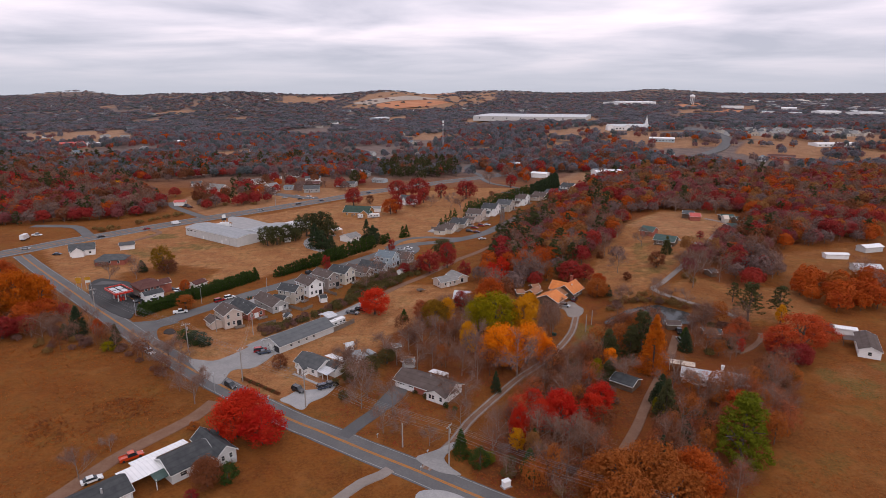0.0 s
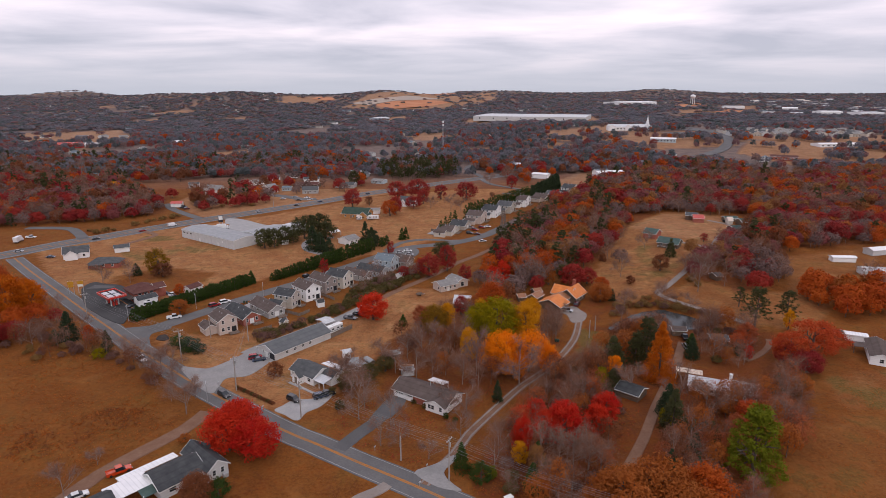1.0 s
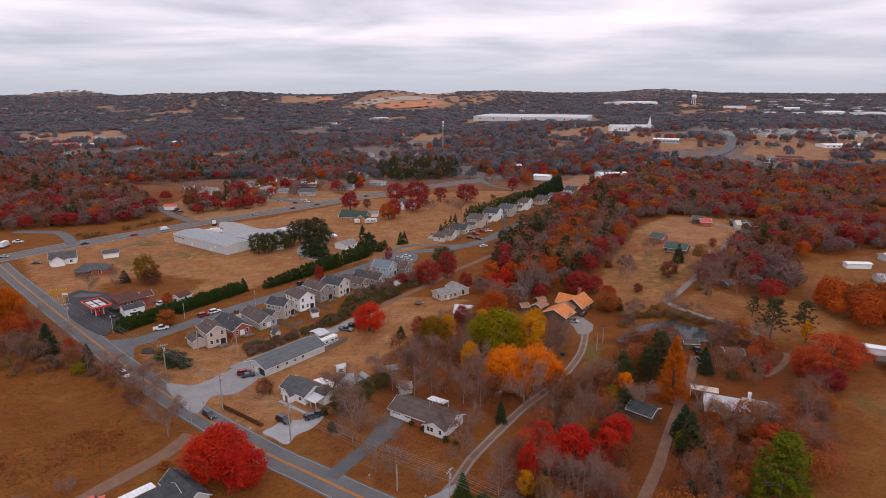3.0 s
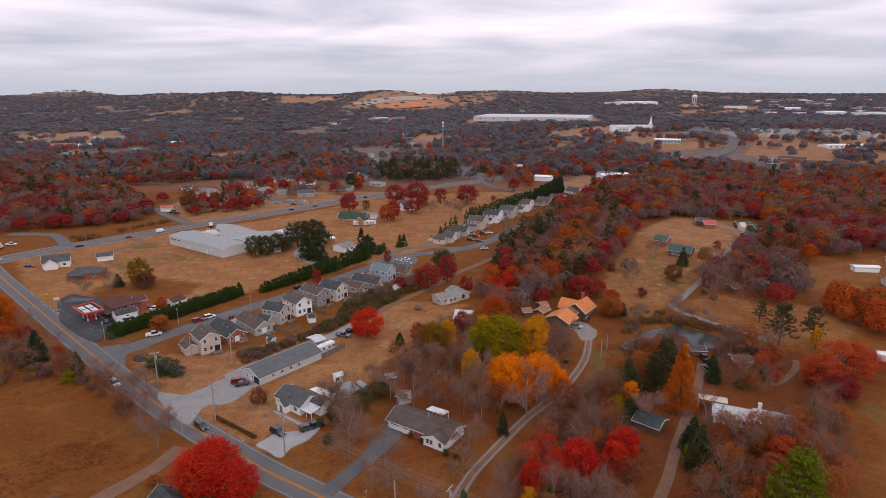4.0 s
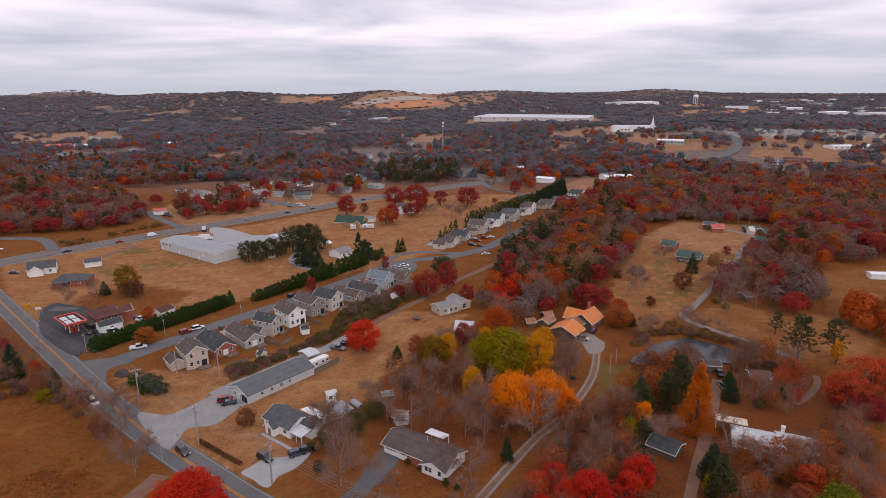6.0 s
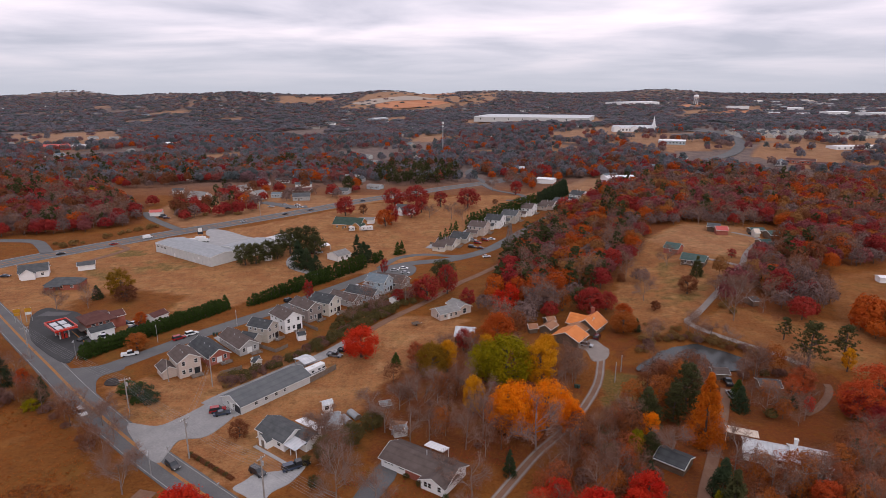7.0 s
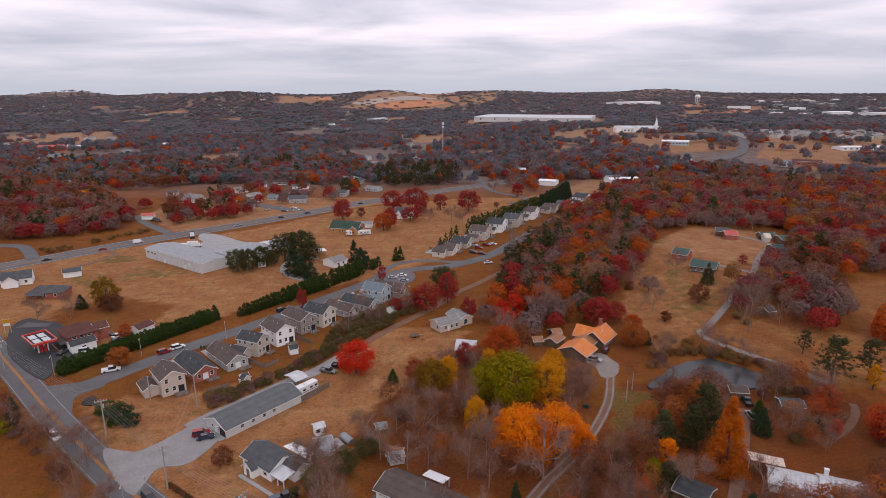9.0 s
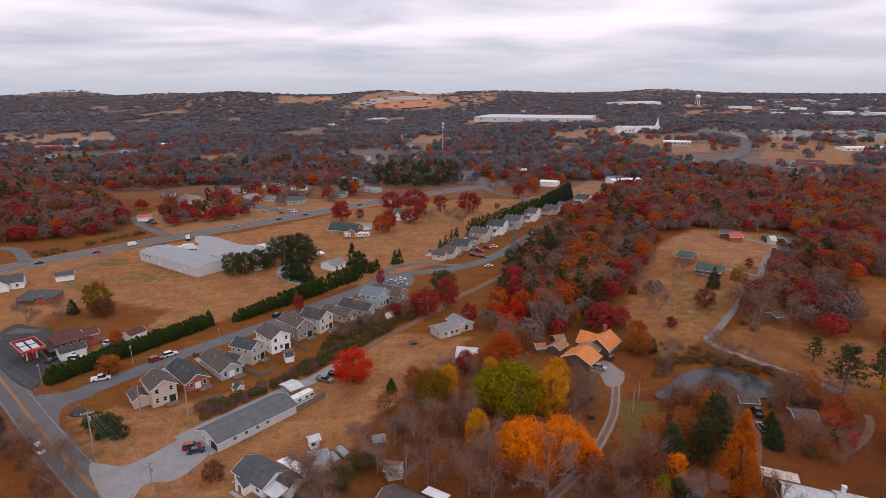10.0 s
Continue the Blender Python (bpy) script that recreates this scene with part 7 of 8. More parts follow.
def tree_meshes(shape, leaf, variant):
    key = (shape, leaf, variant)
    if key not in CROWNS:
        R, H, base, clumps, per, size, how = SHAPES[shape]
        p, o = crown_points(how, clumps, per, R, H, base)
        v, q = leaf_quads(p, size, o, 0.26)
        CROWNS[key] = array_mesh("crown", v, q, LEAF[leaf])
    tk = (shape, variant)
    if tk not in TRUNKS:
        R, H, base, *_ = SHAPES[shape]
        if shape.split("_")[0] in ("arbor", "shrub", "cedar", "cone"):
            b = Build().tube((0, 0, -0.3), (0, 0, H * 0.8), 0.16 if not shape.startswith("cone") else 0.3, 0.04, 6)
            for i in range(5):
                b.tube((0, 0, H * (0.15 + 0.1 * i)), (R * 0.5 * math.cos(i * 2.4), R * 0.5 * math.sin(i * 2.4), H * (0.2 + 0.1 * i)), 0.06, 0.02, 4)
        else:
            b = limbs(H, R, 0.34, 1, base=max(0.12, base / H * 0.8), reach=0.42 if "pine" not in shape else 0.7)
        TRUNKS[tk] = b.mesh("trunk", BARK)
    return CROWNS[key], TRUNKS[tk]


BARE = {}


def bare_meshes(variant):
    if variant not in BARE:
        b = limbs(11.0, 4.6, 0.15, 3, 0.8, 0.14, 7)
        tips = np.array([b.v[i] for i in range(0, len(b.v)) if b.v[i][2] > 3.5])
        pick = tips[rng.integers(0, len(tips), 2200)] + rng.normal(size=(2200, 3)) * 0.55
        v, q = leaf_quads(pick, 0.58, None, 1.0, 0.06)
        BARE[variant] = (b.mesh("trunk", PALE_BARK), array_mesh("twig_crown", v, q, TWIG))
    return BARE[variant]


LABELS = dict(ember="thin red-orange autumn sapling in leaf", bronze="bronze-green oak turning brown", scarlet="wide scarlet-orange autumn oak in leaf", copper="copper-orange conical autumn tree in leaf", plum="plum-red autumn tree in leaf", moss="dull green autumn brush in leaf", ochre="ochre autumn tree in leaf", red="bright red maple in full autumn leaf", crimson="dark crimson autumn tree in leaf", orange="orange autumn oak in leaf", amber="glowing amber-orange full autumn maple", yellow="golden yellow autumn tree in leaf",
              olive="large olive-green tree turning yellow", rust="rust-brown autumn oak in leaf", brown="brown tree with withered leaves", pine="dark green pine with a ragged crown", cedar="dark green dense conical cedar",
              arbor="narrow dark green evergreen arborvitae", lime="bright green full-crowned pine", straw_shrub="straw-coloured dry autumn shrub")


def plant(shape, leaf, x, y, width, height=None, group="", lean=0.0, label=""):
    """A tree of that crown width (and height) at x, y."""
    v = int(rng.integers(0, 3))
    if y < (350 if shape in ("arbor", "cedar", "pine") else 265) and shape + "_fine" in SHAPES:
        shape += "_fine"
    R, H, *_ = SHAPES[shape]
    if y < 330 and width > 4.5 and not group:
        DISCS.append((x, y, 0.40 * width))
    s = width / (2 * R)
    sz = (height / H) if height else s
    c, t = tree_meshes(shape, leaf, v)
    shape_kind = shape.split("_")[0]
    ob = new({"shrub": "shrub", "arbor": "arborvitae"}.get(shape_kind, "tree"))
    ob.matrix_basis = pose(x, y, land(x, y) - 0.05, lean, 0, float(rng.random() * 360)) @ Matrix.Diagonal((s, s, sz, 1))
    tagged(ob, label or (LABELS[leaf] if shape_kind != "shrub" else LABELS[leaf].replace("tree", "shrub").replace("maple", "shrub").replace("oak", "shrub")), "shrub" if shape_kind == "shrub" else "tree", group)
    part("crown", c, None, ob)
    part("trunk", t, None, ob)
    return ob


def plant_bare(x, y, width, height=None, group="bare trees"):
    t, c = bare_meshes(int(rng.integers(0, 5)))
    s = width / 9.0
    ob = new("tree")
    ob.matrix_basis = pose(x, y, land(x, y) - 0.05, 0, 0, float(rng.random() * 360)) @ Matrix.Diagonal((s, s, (height / 11.0) if height else s, 1))
    tagged(ob, "leafless grey-brown tree with fine twigs", "tree", group)
    part("trunk", t, None, ob)
    part("twig_crown", c, None, ob)["kind"] = "stuff"
    return ob


# the trees that stand out, one by one: shape, leaves, place, width, height
for row in (
        ("broad", "red", -55.4, 139.9, 14.5, 12.5), ("broad", "red", -47.3, 137.2, 14.0, 11.0), ("broad", "red", -52.8, 142.3, 14.0, 13.5),
        ("broad", "copper", -174.5, 228.3, 19.0, 21.0), ("broad", "copper", -167.3, 231.5, 14.0, 18.0), ("broad", "rust", -181.6, 222.2, 18.0, 18.0), ("broad", "orange", -200.5, 256.5, 16.0, 17.0), ("broad", "crimson", -159.4, 209.6, 10.0, 8.0), ("broad", "crimson", -164.9, 205.3, 12.0, 9.0), ("oval", "brown", -153.2, 213.4, 8.0, 8.0),
        ("cedar", "cedar", -138.9, 209.6, 8.5, 12.0), ("cedar", "cedar", -141.9, 206.4, 6.0, 6.0), ("cedar", "cedar", -119.2, 199.7, 5.0, 8.5), ("oval", "orange", -129.5, 206.4, 5.0, 8.0), ("shrub", "olive", -119.1, 194.3, 6.0, 4.0),
        ("broad", "red", -28.3, 230.3, 14.5, 12.0), ("broad", "olive", 20.0, 209.9, 20.0, 17.5), ("broad", "olive", 13.8, 212.4, 14.0, 14.0), ("oval", "yellow", 30.7, 209.3, 12.0, 17.0), ("oval", "yellow", 34.3, 219.9, 9.0, 14.0), ("oval", "yellow", 14.8, 225.1, 7.0, 12.0),
        ("broad", "bronze", -3.2, 216.2, 13.0, 12.0), ("oval", "yellow", 1.5, 219.2, 8.0, 12.0), ("oval", "ember", -8.5, 222.5, 8.0, 10.0), ("broad", "amber", 19.2, 182.6, 15.0, 16.0), ("airy", "amber", 28.5, 184.4, 15.0, 15.5), ("oval", "amber", 15.7, 185.3, 10.0, 11.0), ("broad", "amber", 22.8, 179.7, 11.0, 14.0), ("oval", "amber", 34.2, 188.0, 8.0, 9.0), ("oval", "yellow", 8.9, 192.4, 8.0, 13.0), ("oval", "amber", 34.5, 181.5, 8.0, 12.0), ("oval", "crimson", 7.5, 236.0, 7.0, 9.0), ("oval", "ember", 14.5, 231.0, 7.0, 9.0), ("oval", "crimson", 63.5, 277.0, 9.0, 11.0), ("oval", "moss", -29.5, 170.8, 7.0, 7.0), ("oval", "moss", -23.5, 177.5, 8.0, 6.5), ("oval", "moss", -19.0, 184.5, 8.0, 6.0), ("shrub", "moss", -33.8, 168.9, 3.6, 2.6), ("shrub", "moss", -30.0, 160.5, 4.0, 3.0), ("oval", "ochre", 46.0, 167.0, 5.0, 8.0), ("oval", "olive", 49.0, 172.0, 4.5, 8.5), ("cedar", "pine", 53.0, 172.5, 9.0, 7.0), ("oval", "scarlet", 84.0, 151.0, 8.0, 9.0), ("oval", "ember", 78.0, 145.0, 7.0, 8.0), ("oval", "ochre", 22.5, 129.5, 5.0, 9.0), ("shrub", "arbor", 0.9, 155.2, 2.2, 2.0), ("shrub", "arbor", 3.4, 153.4, 2.0, 1.6), ("shrub", "moss", -5.2, 160.4, 2.4, 2.2), ("shrub", "moss", -8.6, 163.4, 2.2, 1.4), ("broad", "orange", 19.9, 238.6, 15.0, 14.0), ("oval", "rust", 13.2, 236.6, 9.0, 9.0),
        ("cone", "copper", 69.5, 179.2, 10.8, 19.5), ("oval", "amber", 55.4, 180.9, 6.2, 8.0), ("cedar", "pine", 57.0, 188.0, 10.0, 11.5), ("fullpine", "pine", 70.6, 194.9, 10.0, 15.0), ("fullpine", "pine", 64.8, 188.7, 7.0, 12.0),
        ("shrub", "arbor", -96.2, 205.2, 9.0, 4.0), ("shrub", "cedar", -91.5, 201.8, 10.0, 4.5), ("shrub", "cedar", -86.8, 199.3, 7.0, 3.6), ("shrub", "arbor", -90.8, 198.5, 5.0, 2.4), ("cedar", "cedar", 86.5, 194.9, 6.0, 8.0), ("cedar", "arbor", 88.9, 201.5, 5.5, 6.5)):
    plant(row[0], row[1], *row[2:4], *row[4:])
for row in (
        ("broad", "red", 31.2, 141.8, 12.0, 13.5), ("airy", "red", 27.1, 142.6, 9.0, 11.0), ("oval", "red", 44.7, 151.3, 9.5, 11.0), ("oval", "red", 41.2, 146.8, 8.0, 10.0), ("oval", "red", 20.3, 138.0, 5.6, 12.0), ("oval", "red", 19.0, 140.4, 4.0, 7.0),
        ("broad", "rust", 38.8, 111.2, 17.0, 15.0), ("broad", "rust", 46.6, 114.0, 18.0, 15.5), ("broad", "rust", 35.2, 114.0, 12.0, 12.0), ("broad", "orange", 56.2, 114.0, 15.0, 14.0), ("broad", "rust", 49.0, 106.8, 16.0, 15.0), ("broad", "rust", 37.9, 101.9, 18.0, 15.0),
        ("fullpine", "lime", 73.9, 128.2, 14.0, 19.0), ("cedar", "pine", 62.7, 149.2, 8.0, 13.0), ("cedar", "cedar", 64.4, 157.6, 7.0, 10.0), ("oval", "olive", 61.7, 151.3, 5.0, 6.0), ("oval", "orange", 45.0, 166.2, 5.0, 8.0),
        ("airy", "scarlet", 117.5, 190.0, 15.0, 12.0), ("airy", "scarlet", 128.0, 195.0, 20.0, 15.0), ("airy", "scarlet", 138.0, 200.0, 14.0, 9.0), ("airy", "scarlet", 109.0, 205.0, 10.0, 6.0), ("oval", "ember", 111.0, 206.0, 9.0, 9.0), ("broad", "crimson", 120.0, 184.0, 12.0, 8.0), ("oval", "crimson", 116.1, 190.6, 9.0, 9.0), ("oval", "red", 105.2, 192.9, 3.6, 6.0), ("oval", "yellow", 133.8, 219.2, 5.0, 9.0),
        ("cedar", "arbor", 4.5, 131.5, 5.0, 8.0), ("shrub", "arbor", 9.2, 127.5, 7.0, 5.0), ("cedar", "arbor", 20.8, 124.2, 5.5, 7.5), ("shrub", "lime", 11.6, 129.1, 4.0, 3.0), ("oval", "yellow", 19.0, 133.5, 5.0, 7.0), ("cedar", "arbor", 23.4, 133.5, 4.5, 7.0),
        ("cedar", "cedar", 16.2, 164.4, 3.8, 7.5), ("shrub", "arbor", -51.2, 121.6, 7.0, 5.0), ("broad", "brown", -55.1, 119.5, 9.0, 8.0), ("shrub", "crimson", -57.0, 115.1, 4.0, 2.5), ("shrub", "brown", -54.3, 181.0, 6.5, 5.2), ("shrub", "rust", -68.4, 144.0, 4, 2.2),
        ("pine", "pine", 121.6, 220.9, 11.5, 17.0), ("pine", "pine", 127.2, 245.0, 6.0, 9.0), ("pine", "pine", 136.3, 225.1, 9.0, 14.0)):
    plant(row[0], row[1], *row[2:4], *row[4:])
for row in (
        ("broad", "crimson", 61.6, 272.3, 15.0, 12.0), ("broad", "crimson", 69.3, 276.3, 10.0, 9.0), ("oval", "pine", 58.6, 278.1, 10.0, 10.5), ("oval", "rust", 50.6, 275.2, 8.0, 10.0), ("broad", "rust", 69.3, 251.8, 12.0, 9.0), ("oval", "orange", 72.8, 264.2, 8.0, 8.0), ("cedar", "cedar", 74.8, 253.2, 4.5, 5.5),
        ("oval", "crimson", 153.6, 343.5, 6.0, 5.5), ("cedar", "pine", 122.9, 314.2, 7.0, 10.5), ("broad", "brown", 110.2, 293.0, 11.0, 9.0), ("shrub", "brown", 90.2, 275.6, 6.0, 4.5), ("shrub", "brown", 86.5, 313.9, 6.0, 4.0),
        ("oval", "crimson", -59.4, 289.2, 5.6, 10.0), ("oval", "crimson", -29.3, 326.0, 5.0, 9.5), ("broad", "crimson", -6.8, 287.2, 14.0, 13.0), ("broad", "crimson", 2.2, 297.1, 11.0, 15.0), ("oval", "orange", -11.7, 293.7, 7.0, 9.0), ("oval", "crimson", 10.8, 278.1, 8.0, 10.0), ("broad", "crimson", -19.6, 287.2, 8.0, 6.0),
        ("broad", "pine", 0.3, 315.4, 15.0, 12.0), ("oval", "red", 28.7, 278.1, 10.0, 12.0), ("broad", "orange", 40.8, 286.0, 16.0, 13.0), ("broad", "orange", 50.4, 293.7, 13.0, 12.0), ("broad", "orange", 32.9, 287.2, 12.0, 12.0), ("oval", "red", 25.0, 268.5, 9.0, 9.0), ("oval", "red", 23.5, 275.2, 8.0, 10.0), ("cedar", "arbor", -15.7, 223.7, 4.2, 5.0)):
    plant(row[0], row[1], *row[2:4], *row[4:])
for row in (
        ("broad", "bronze", -144.1, 292.4, 14.0, 14.0), ("broad", "brown", -139.6, 287.2, 12.0, 8.0), ("cedar", "cedar", -154.3, 290.4, 6.0, 6.5), ("oval", "orange", -118.7, 258.1, 6.0, 6.5), ("oval", "rust", -109.1, 235.8, 9.0, 7.0),
        ("broad", "pine", -86.9, 366.3, 20.0, 16.0), ("broad", "pine", -78.5, 369.6, 20.0, 17.0), ("broad", "pine", -72.4, 363.1, 16.0, 13.0), ("broad", "pine", -105.0, 342.9, 14.0, 13.0), ("broad", "pine", -100.2, 345.8, 13.0, 12.5), ("broad", "pine", -95.1, 352.7, 14.0, 12.0), ("broad", "pine", -91.5, 355.7, 10.0, 9.0), ("cedar", "cedar", -75.6, 339.2, 12.0, 15.0), ("cedar", "cedar", -70.3, 334.7, 10.0, 12.0), ("cedar", "cedar", -65.0, 332.0, 9.0, 9.0),
        ("cedar", "cedar", -47.9, 360.9, 8.0, 13.0), ("cedar", "cedar", -42.6, 348.7, 9.0, 12.0), ("cedar", "cedar", -41.2, 355.7, 7.0, 9.0), ("cedar", "arbor", -25.5, 364.1, 5.0, 8.0), ("cedar", "arbor", -23.3, 366.3, 5.0, 8.0),
        ("broad", "crimson", -72.2, 471.5, 18.0, 16.0), ("broad", "orange", -39.3, 436.6, 15.0, 13.0), ("broad", "crimson", -35.4, 443.1, 13.0, 15.0), ("broad", "crimson", -23.1, 465.9, 16.0, 11.0), ("broad", "crimson", -38.7, 506.3, 22.0, 17.0), ("broad", "crimson", -21.6, 513.0, 24.0, 18.0), ("broad", "crimson", 19.9, 504.1, 22.0, 17.0), ("oval", "crimson", -1.7, 506.3, 13.0, 14.0), ("oval", "brown", -59.9, 479.2, 8.0, 8.0), ("broad", "crimson", -16.2, 485.2, 12.0, 13.0),
        ("broad", "pine", -87.1, 583.5, 14.0, 16.0), ("oval", "brown", 42.8, 517.6, 6.0, 5.0), ("broad", "yellow", -297.7, 536.9, 13.0, 12.0), ("oval", "brown", 55.6, 513.0, 5.0, 4.0), ("oval", "crimson", 64.9, 563.4, 12.0, 14.0)):
    plant(row[0], row[1], *row[2:4], *row[4:])
for x, y, w, hh in ((-87.3, 179.7, 9, 10), (-93.9, 186.1, 9, 9), (-94.8, 181.8, 7, 8), (-73.6, 157.6, 9, 11), (-103.0, 189.7, 8, 8), (-110.6, 196.3, 7, 7), (-74.5, 166.2, 6, 7), (-86.8, 122.0, 7, 9), (-85.5, 133.5, 5, 5),
                    (-23.7, 154.4, 9, 12), (-14.4, 151.3, 8, 11), (-27.4, 166.2, 8, 9), (-22.9, 161.0, 8, 10), (-16.2, 141.8, 7, 8), (-11.3, 141.2, 6, 7), (-3.5, 136.0, 6, 6), (6.8, 156.0, 9, 10), (4.8, 145.4, 7, 9), (0.2, 162.7, 6, 7), (-31.2, 179.7, 8, 10), (-34.3, 177.7, 7, 8)):
    plant_bare(x, y, w, hh)
for x, y, w, hh in ((40.8, 276.0, 11, 15), (46.0, 272.0, 10, 13), (36.5, 271.0, 9, 12), (29.0, 134.5, 8, 9), (32.2, 133.3, 9, 10), (74.5, 156.0, 10, 11), (71.0, 165.5, 10, 11), (57.5, 170.5, 10, 10), (-1.4, 198.8, 9, 12), (-7.1, 192.4, 11, 13), (-12.4, 194.9, 8, 9), (10.9, 180.9, 9, 17), (24.0, 174.4, 14, 14), (7.0, 200.1, 6, 9), (35.9, 207.2, 6, 8), (46.2, 221.6, 5, 10), (-27.0, 174.8, 9, 9), (-20.9, 192.4, 9, 8), (-15.6, 183.1, 9, 9), (-8.5, 178.8, 8, 9), (-31.3, 176.8, 8, 8),
                    (-162.8, 275.2, 9, 10), (-151.3, 278.1, 8, 12), (117.1, 263.1, 12, 18), (126.0, 283.0, 14, 13), (133.5, 290.9, 12, 12), (122.1, 291.7, 8, 9), (103.6, 238.6, 7, 8), (101.1, 247.2, 6, 6), (6.3, 460.4, 11, 13), (13.9, 453.3, 9, 11), (-9.6, 465.9, 10, 10), (46.1, 583.1, 14, 12), (115.2, 332.1, 9, 11), (88.4, 286.3, 9, 12)):
    plant_bare(x, y, w, hh)


# evergreen hedges
def row_of(n, a, b, w0, w1, h0, h1, shape="arbor", leaf="arbor", group="tall evergreen hedge"):
    for i in range(n):
        t = (i + 0.5) / n
        k = float(rng.normal())
        plant(shape, leaf, a[0] + (b[0] - a[0]) * t + 0.25 * k, a[1] + (b[1] - a[1]) * t, w0 + (w1 - w0) * t + 0.15 * k, h0 + (h1 - h0) * t + 0.4 * k, group)


row_of(48, (-124.6, 228.3), (-91.0, 277.8), 3.6, 3.6, 4.6, 4.8, "arbor", "arbor", "dense evergreen hedge by the street")
row_of(48, (-126.3, 230.6), (-92.5, 280.5), 3.6, 3.6, 4.8, 5.0, "arbor", "arbor", "dense evergreen hedge by the street")
for i in range(15):
    plant("shrub", "brown" if i % 3 else "moss", -64.0 + 0.98 * i, 172.6 - 0.69 * i, 1.7, 1.1, "low hedge round the lawn")
row_of(34, (-83.4, 281.1), (-54.6, 317.8), 3.4, 4.4, 5.0, 8.0)
row_of(12, (-53.7, 320.2), (-41.0, 339.2), 4.2, 4.4, 8.5, 8.0)
row_of(5, (-37.2, 346.8), (-33.1, 354.7), 3.6, 3.6, 6.0, 6.0)
row_of(4, (-3.0, 375.5), (10.4, 418.8), 4.4, 4.4, 10.0, 10.0)
row_of(34, (15.7, 420.5), (71.1, 493.7), 5.0, 6.0, 12.0, 14.5)
row_of(22, (75.4, 507.4), (107.4, 554.3), 7.0, 9.0, 13.0, 15.0, "cedar", "cedar")


# ---- woods ----
def unit_crown(shape, leaves, size, clumps=36):
    clumps = min(clumps, leaves)
    R, H, base, _, _, _, how = SHAPES[shape]
    if how == "round":  # a lumpy dome of leaves facing outwards
        seed = rng.random() * 50
        t = rng.normal(size=(leaves * 2, 3))
        t /= np.linalg.norm(t, axis=1, keepdims=True)
        t = t[t[:, 2] > -0.45][:leaves]
        rad = np.array([0.84 + 0.30 * noise.noise(Vector(q) * 1.9 + Vector((seed, 0, 0))) + 0.16 * noise.noise(Vector(q) * 4.5 + Vector((0, seed, 0))) for q in t]) * (1 - 0.3 * rng.random(len(t)) ** 2.5)
        p = np.stack([t[:, 0] * R * rad, t[:, 1] * R * rad, base + (H - base) * (0.44 + 0.56 * t[:, 2] * rad)], 1)
        return leaf_tips(p, size, t + np.array([0, 0, 0.25]), 0.2), R, H
    p, o = crown_points(how, clumps, max(1, leaves // clumps), R, H, base)
    return leaf_tips(p, size, o, 0.3), R, H


def woods(name, label, spots, shape, leaf, leaves, size, wmin, wmax, tall=(0.9, 1.2), trunk=True):
    """Many trees of one kind as one mesh: real crowns and trunks, too many to count."""
    if not len(spots):
        return
    units = [unit_crown(shape, leaves, size) for _ in range(4)]
    vs, tones, tv = [], [], []
    for x, y in spots:
        v, R, H = units[int(rng.integers(0, 4))]
        w = wmin + (wmax - wmin) * rng.random()
        s = w / (2 * R)
        sz = s * (tall[0] + (tall[1] - tall[0]) * rng.random())
        a = rng.random() * 6.2832
        ca, sa = math.cos(a) * s, math.sin(a) * s
        z = land(x, y)
        vs.append(np.stack([v[:, 0] * ca - v[:, 1] * sa + x, v[:, 0] * sa + v[:, 1] * ca + y, v[:, 2] * sz + z], 1))
        tones.append(np.full(len(v), rng.random()))
        if trunk:
            r = 0.02 * w
            for k in range(3):
                a0, a1 = k * 2.0944, (k + 1) * 2.0944
                tv.append([(x + r * math.cos(a0), y + r * math.sin(a0), z - 0.5), (x + r * math.cos(a1), y + r * math.sin(a1), z - 0.5), (x + r * 0.4 * math.cos(a1), y + r * 0.4 * math.sin(a1), z + H * sz * 0.7), (x + r * 0.4 * math.cos(a0), y + r * 0.4 * math.sin(a0), z + H * sz * 0.7)])
    v = np.concatenate(vs)
    ob = new(name, array_mesh(name, v, np.arange(len(v)).reshape(-1, 3), LEAF[leaf] if leaf in LEAF else dict(twig=TWIG, grey=GREY_TWIG, slate=HAZE_TWIG)[leaf], np.concatenate(tones)))
    tagged(ob, label, "woods", kind="stuff")
    if trunk:
        t = np.array(tv).reshape(-1, 3)
        part("trunks", array_mesh("trunks", t, np.arange(len(t)).reshape(-1, 4), BARK), None, ob)


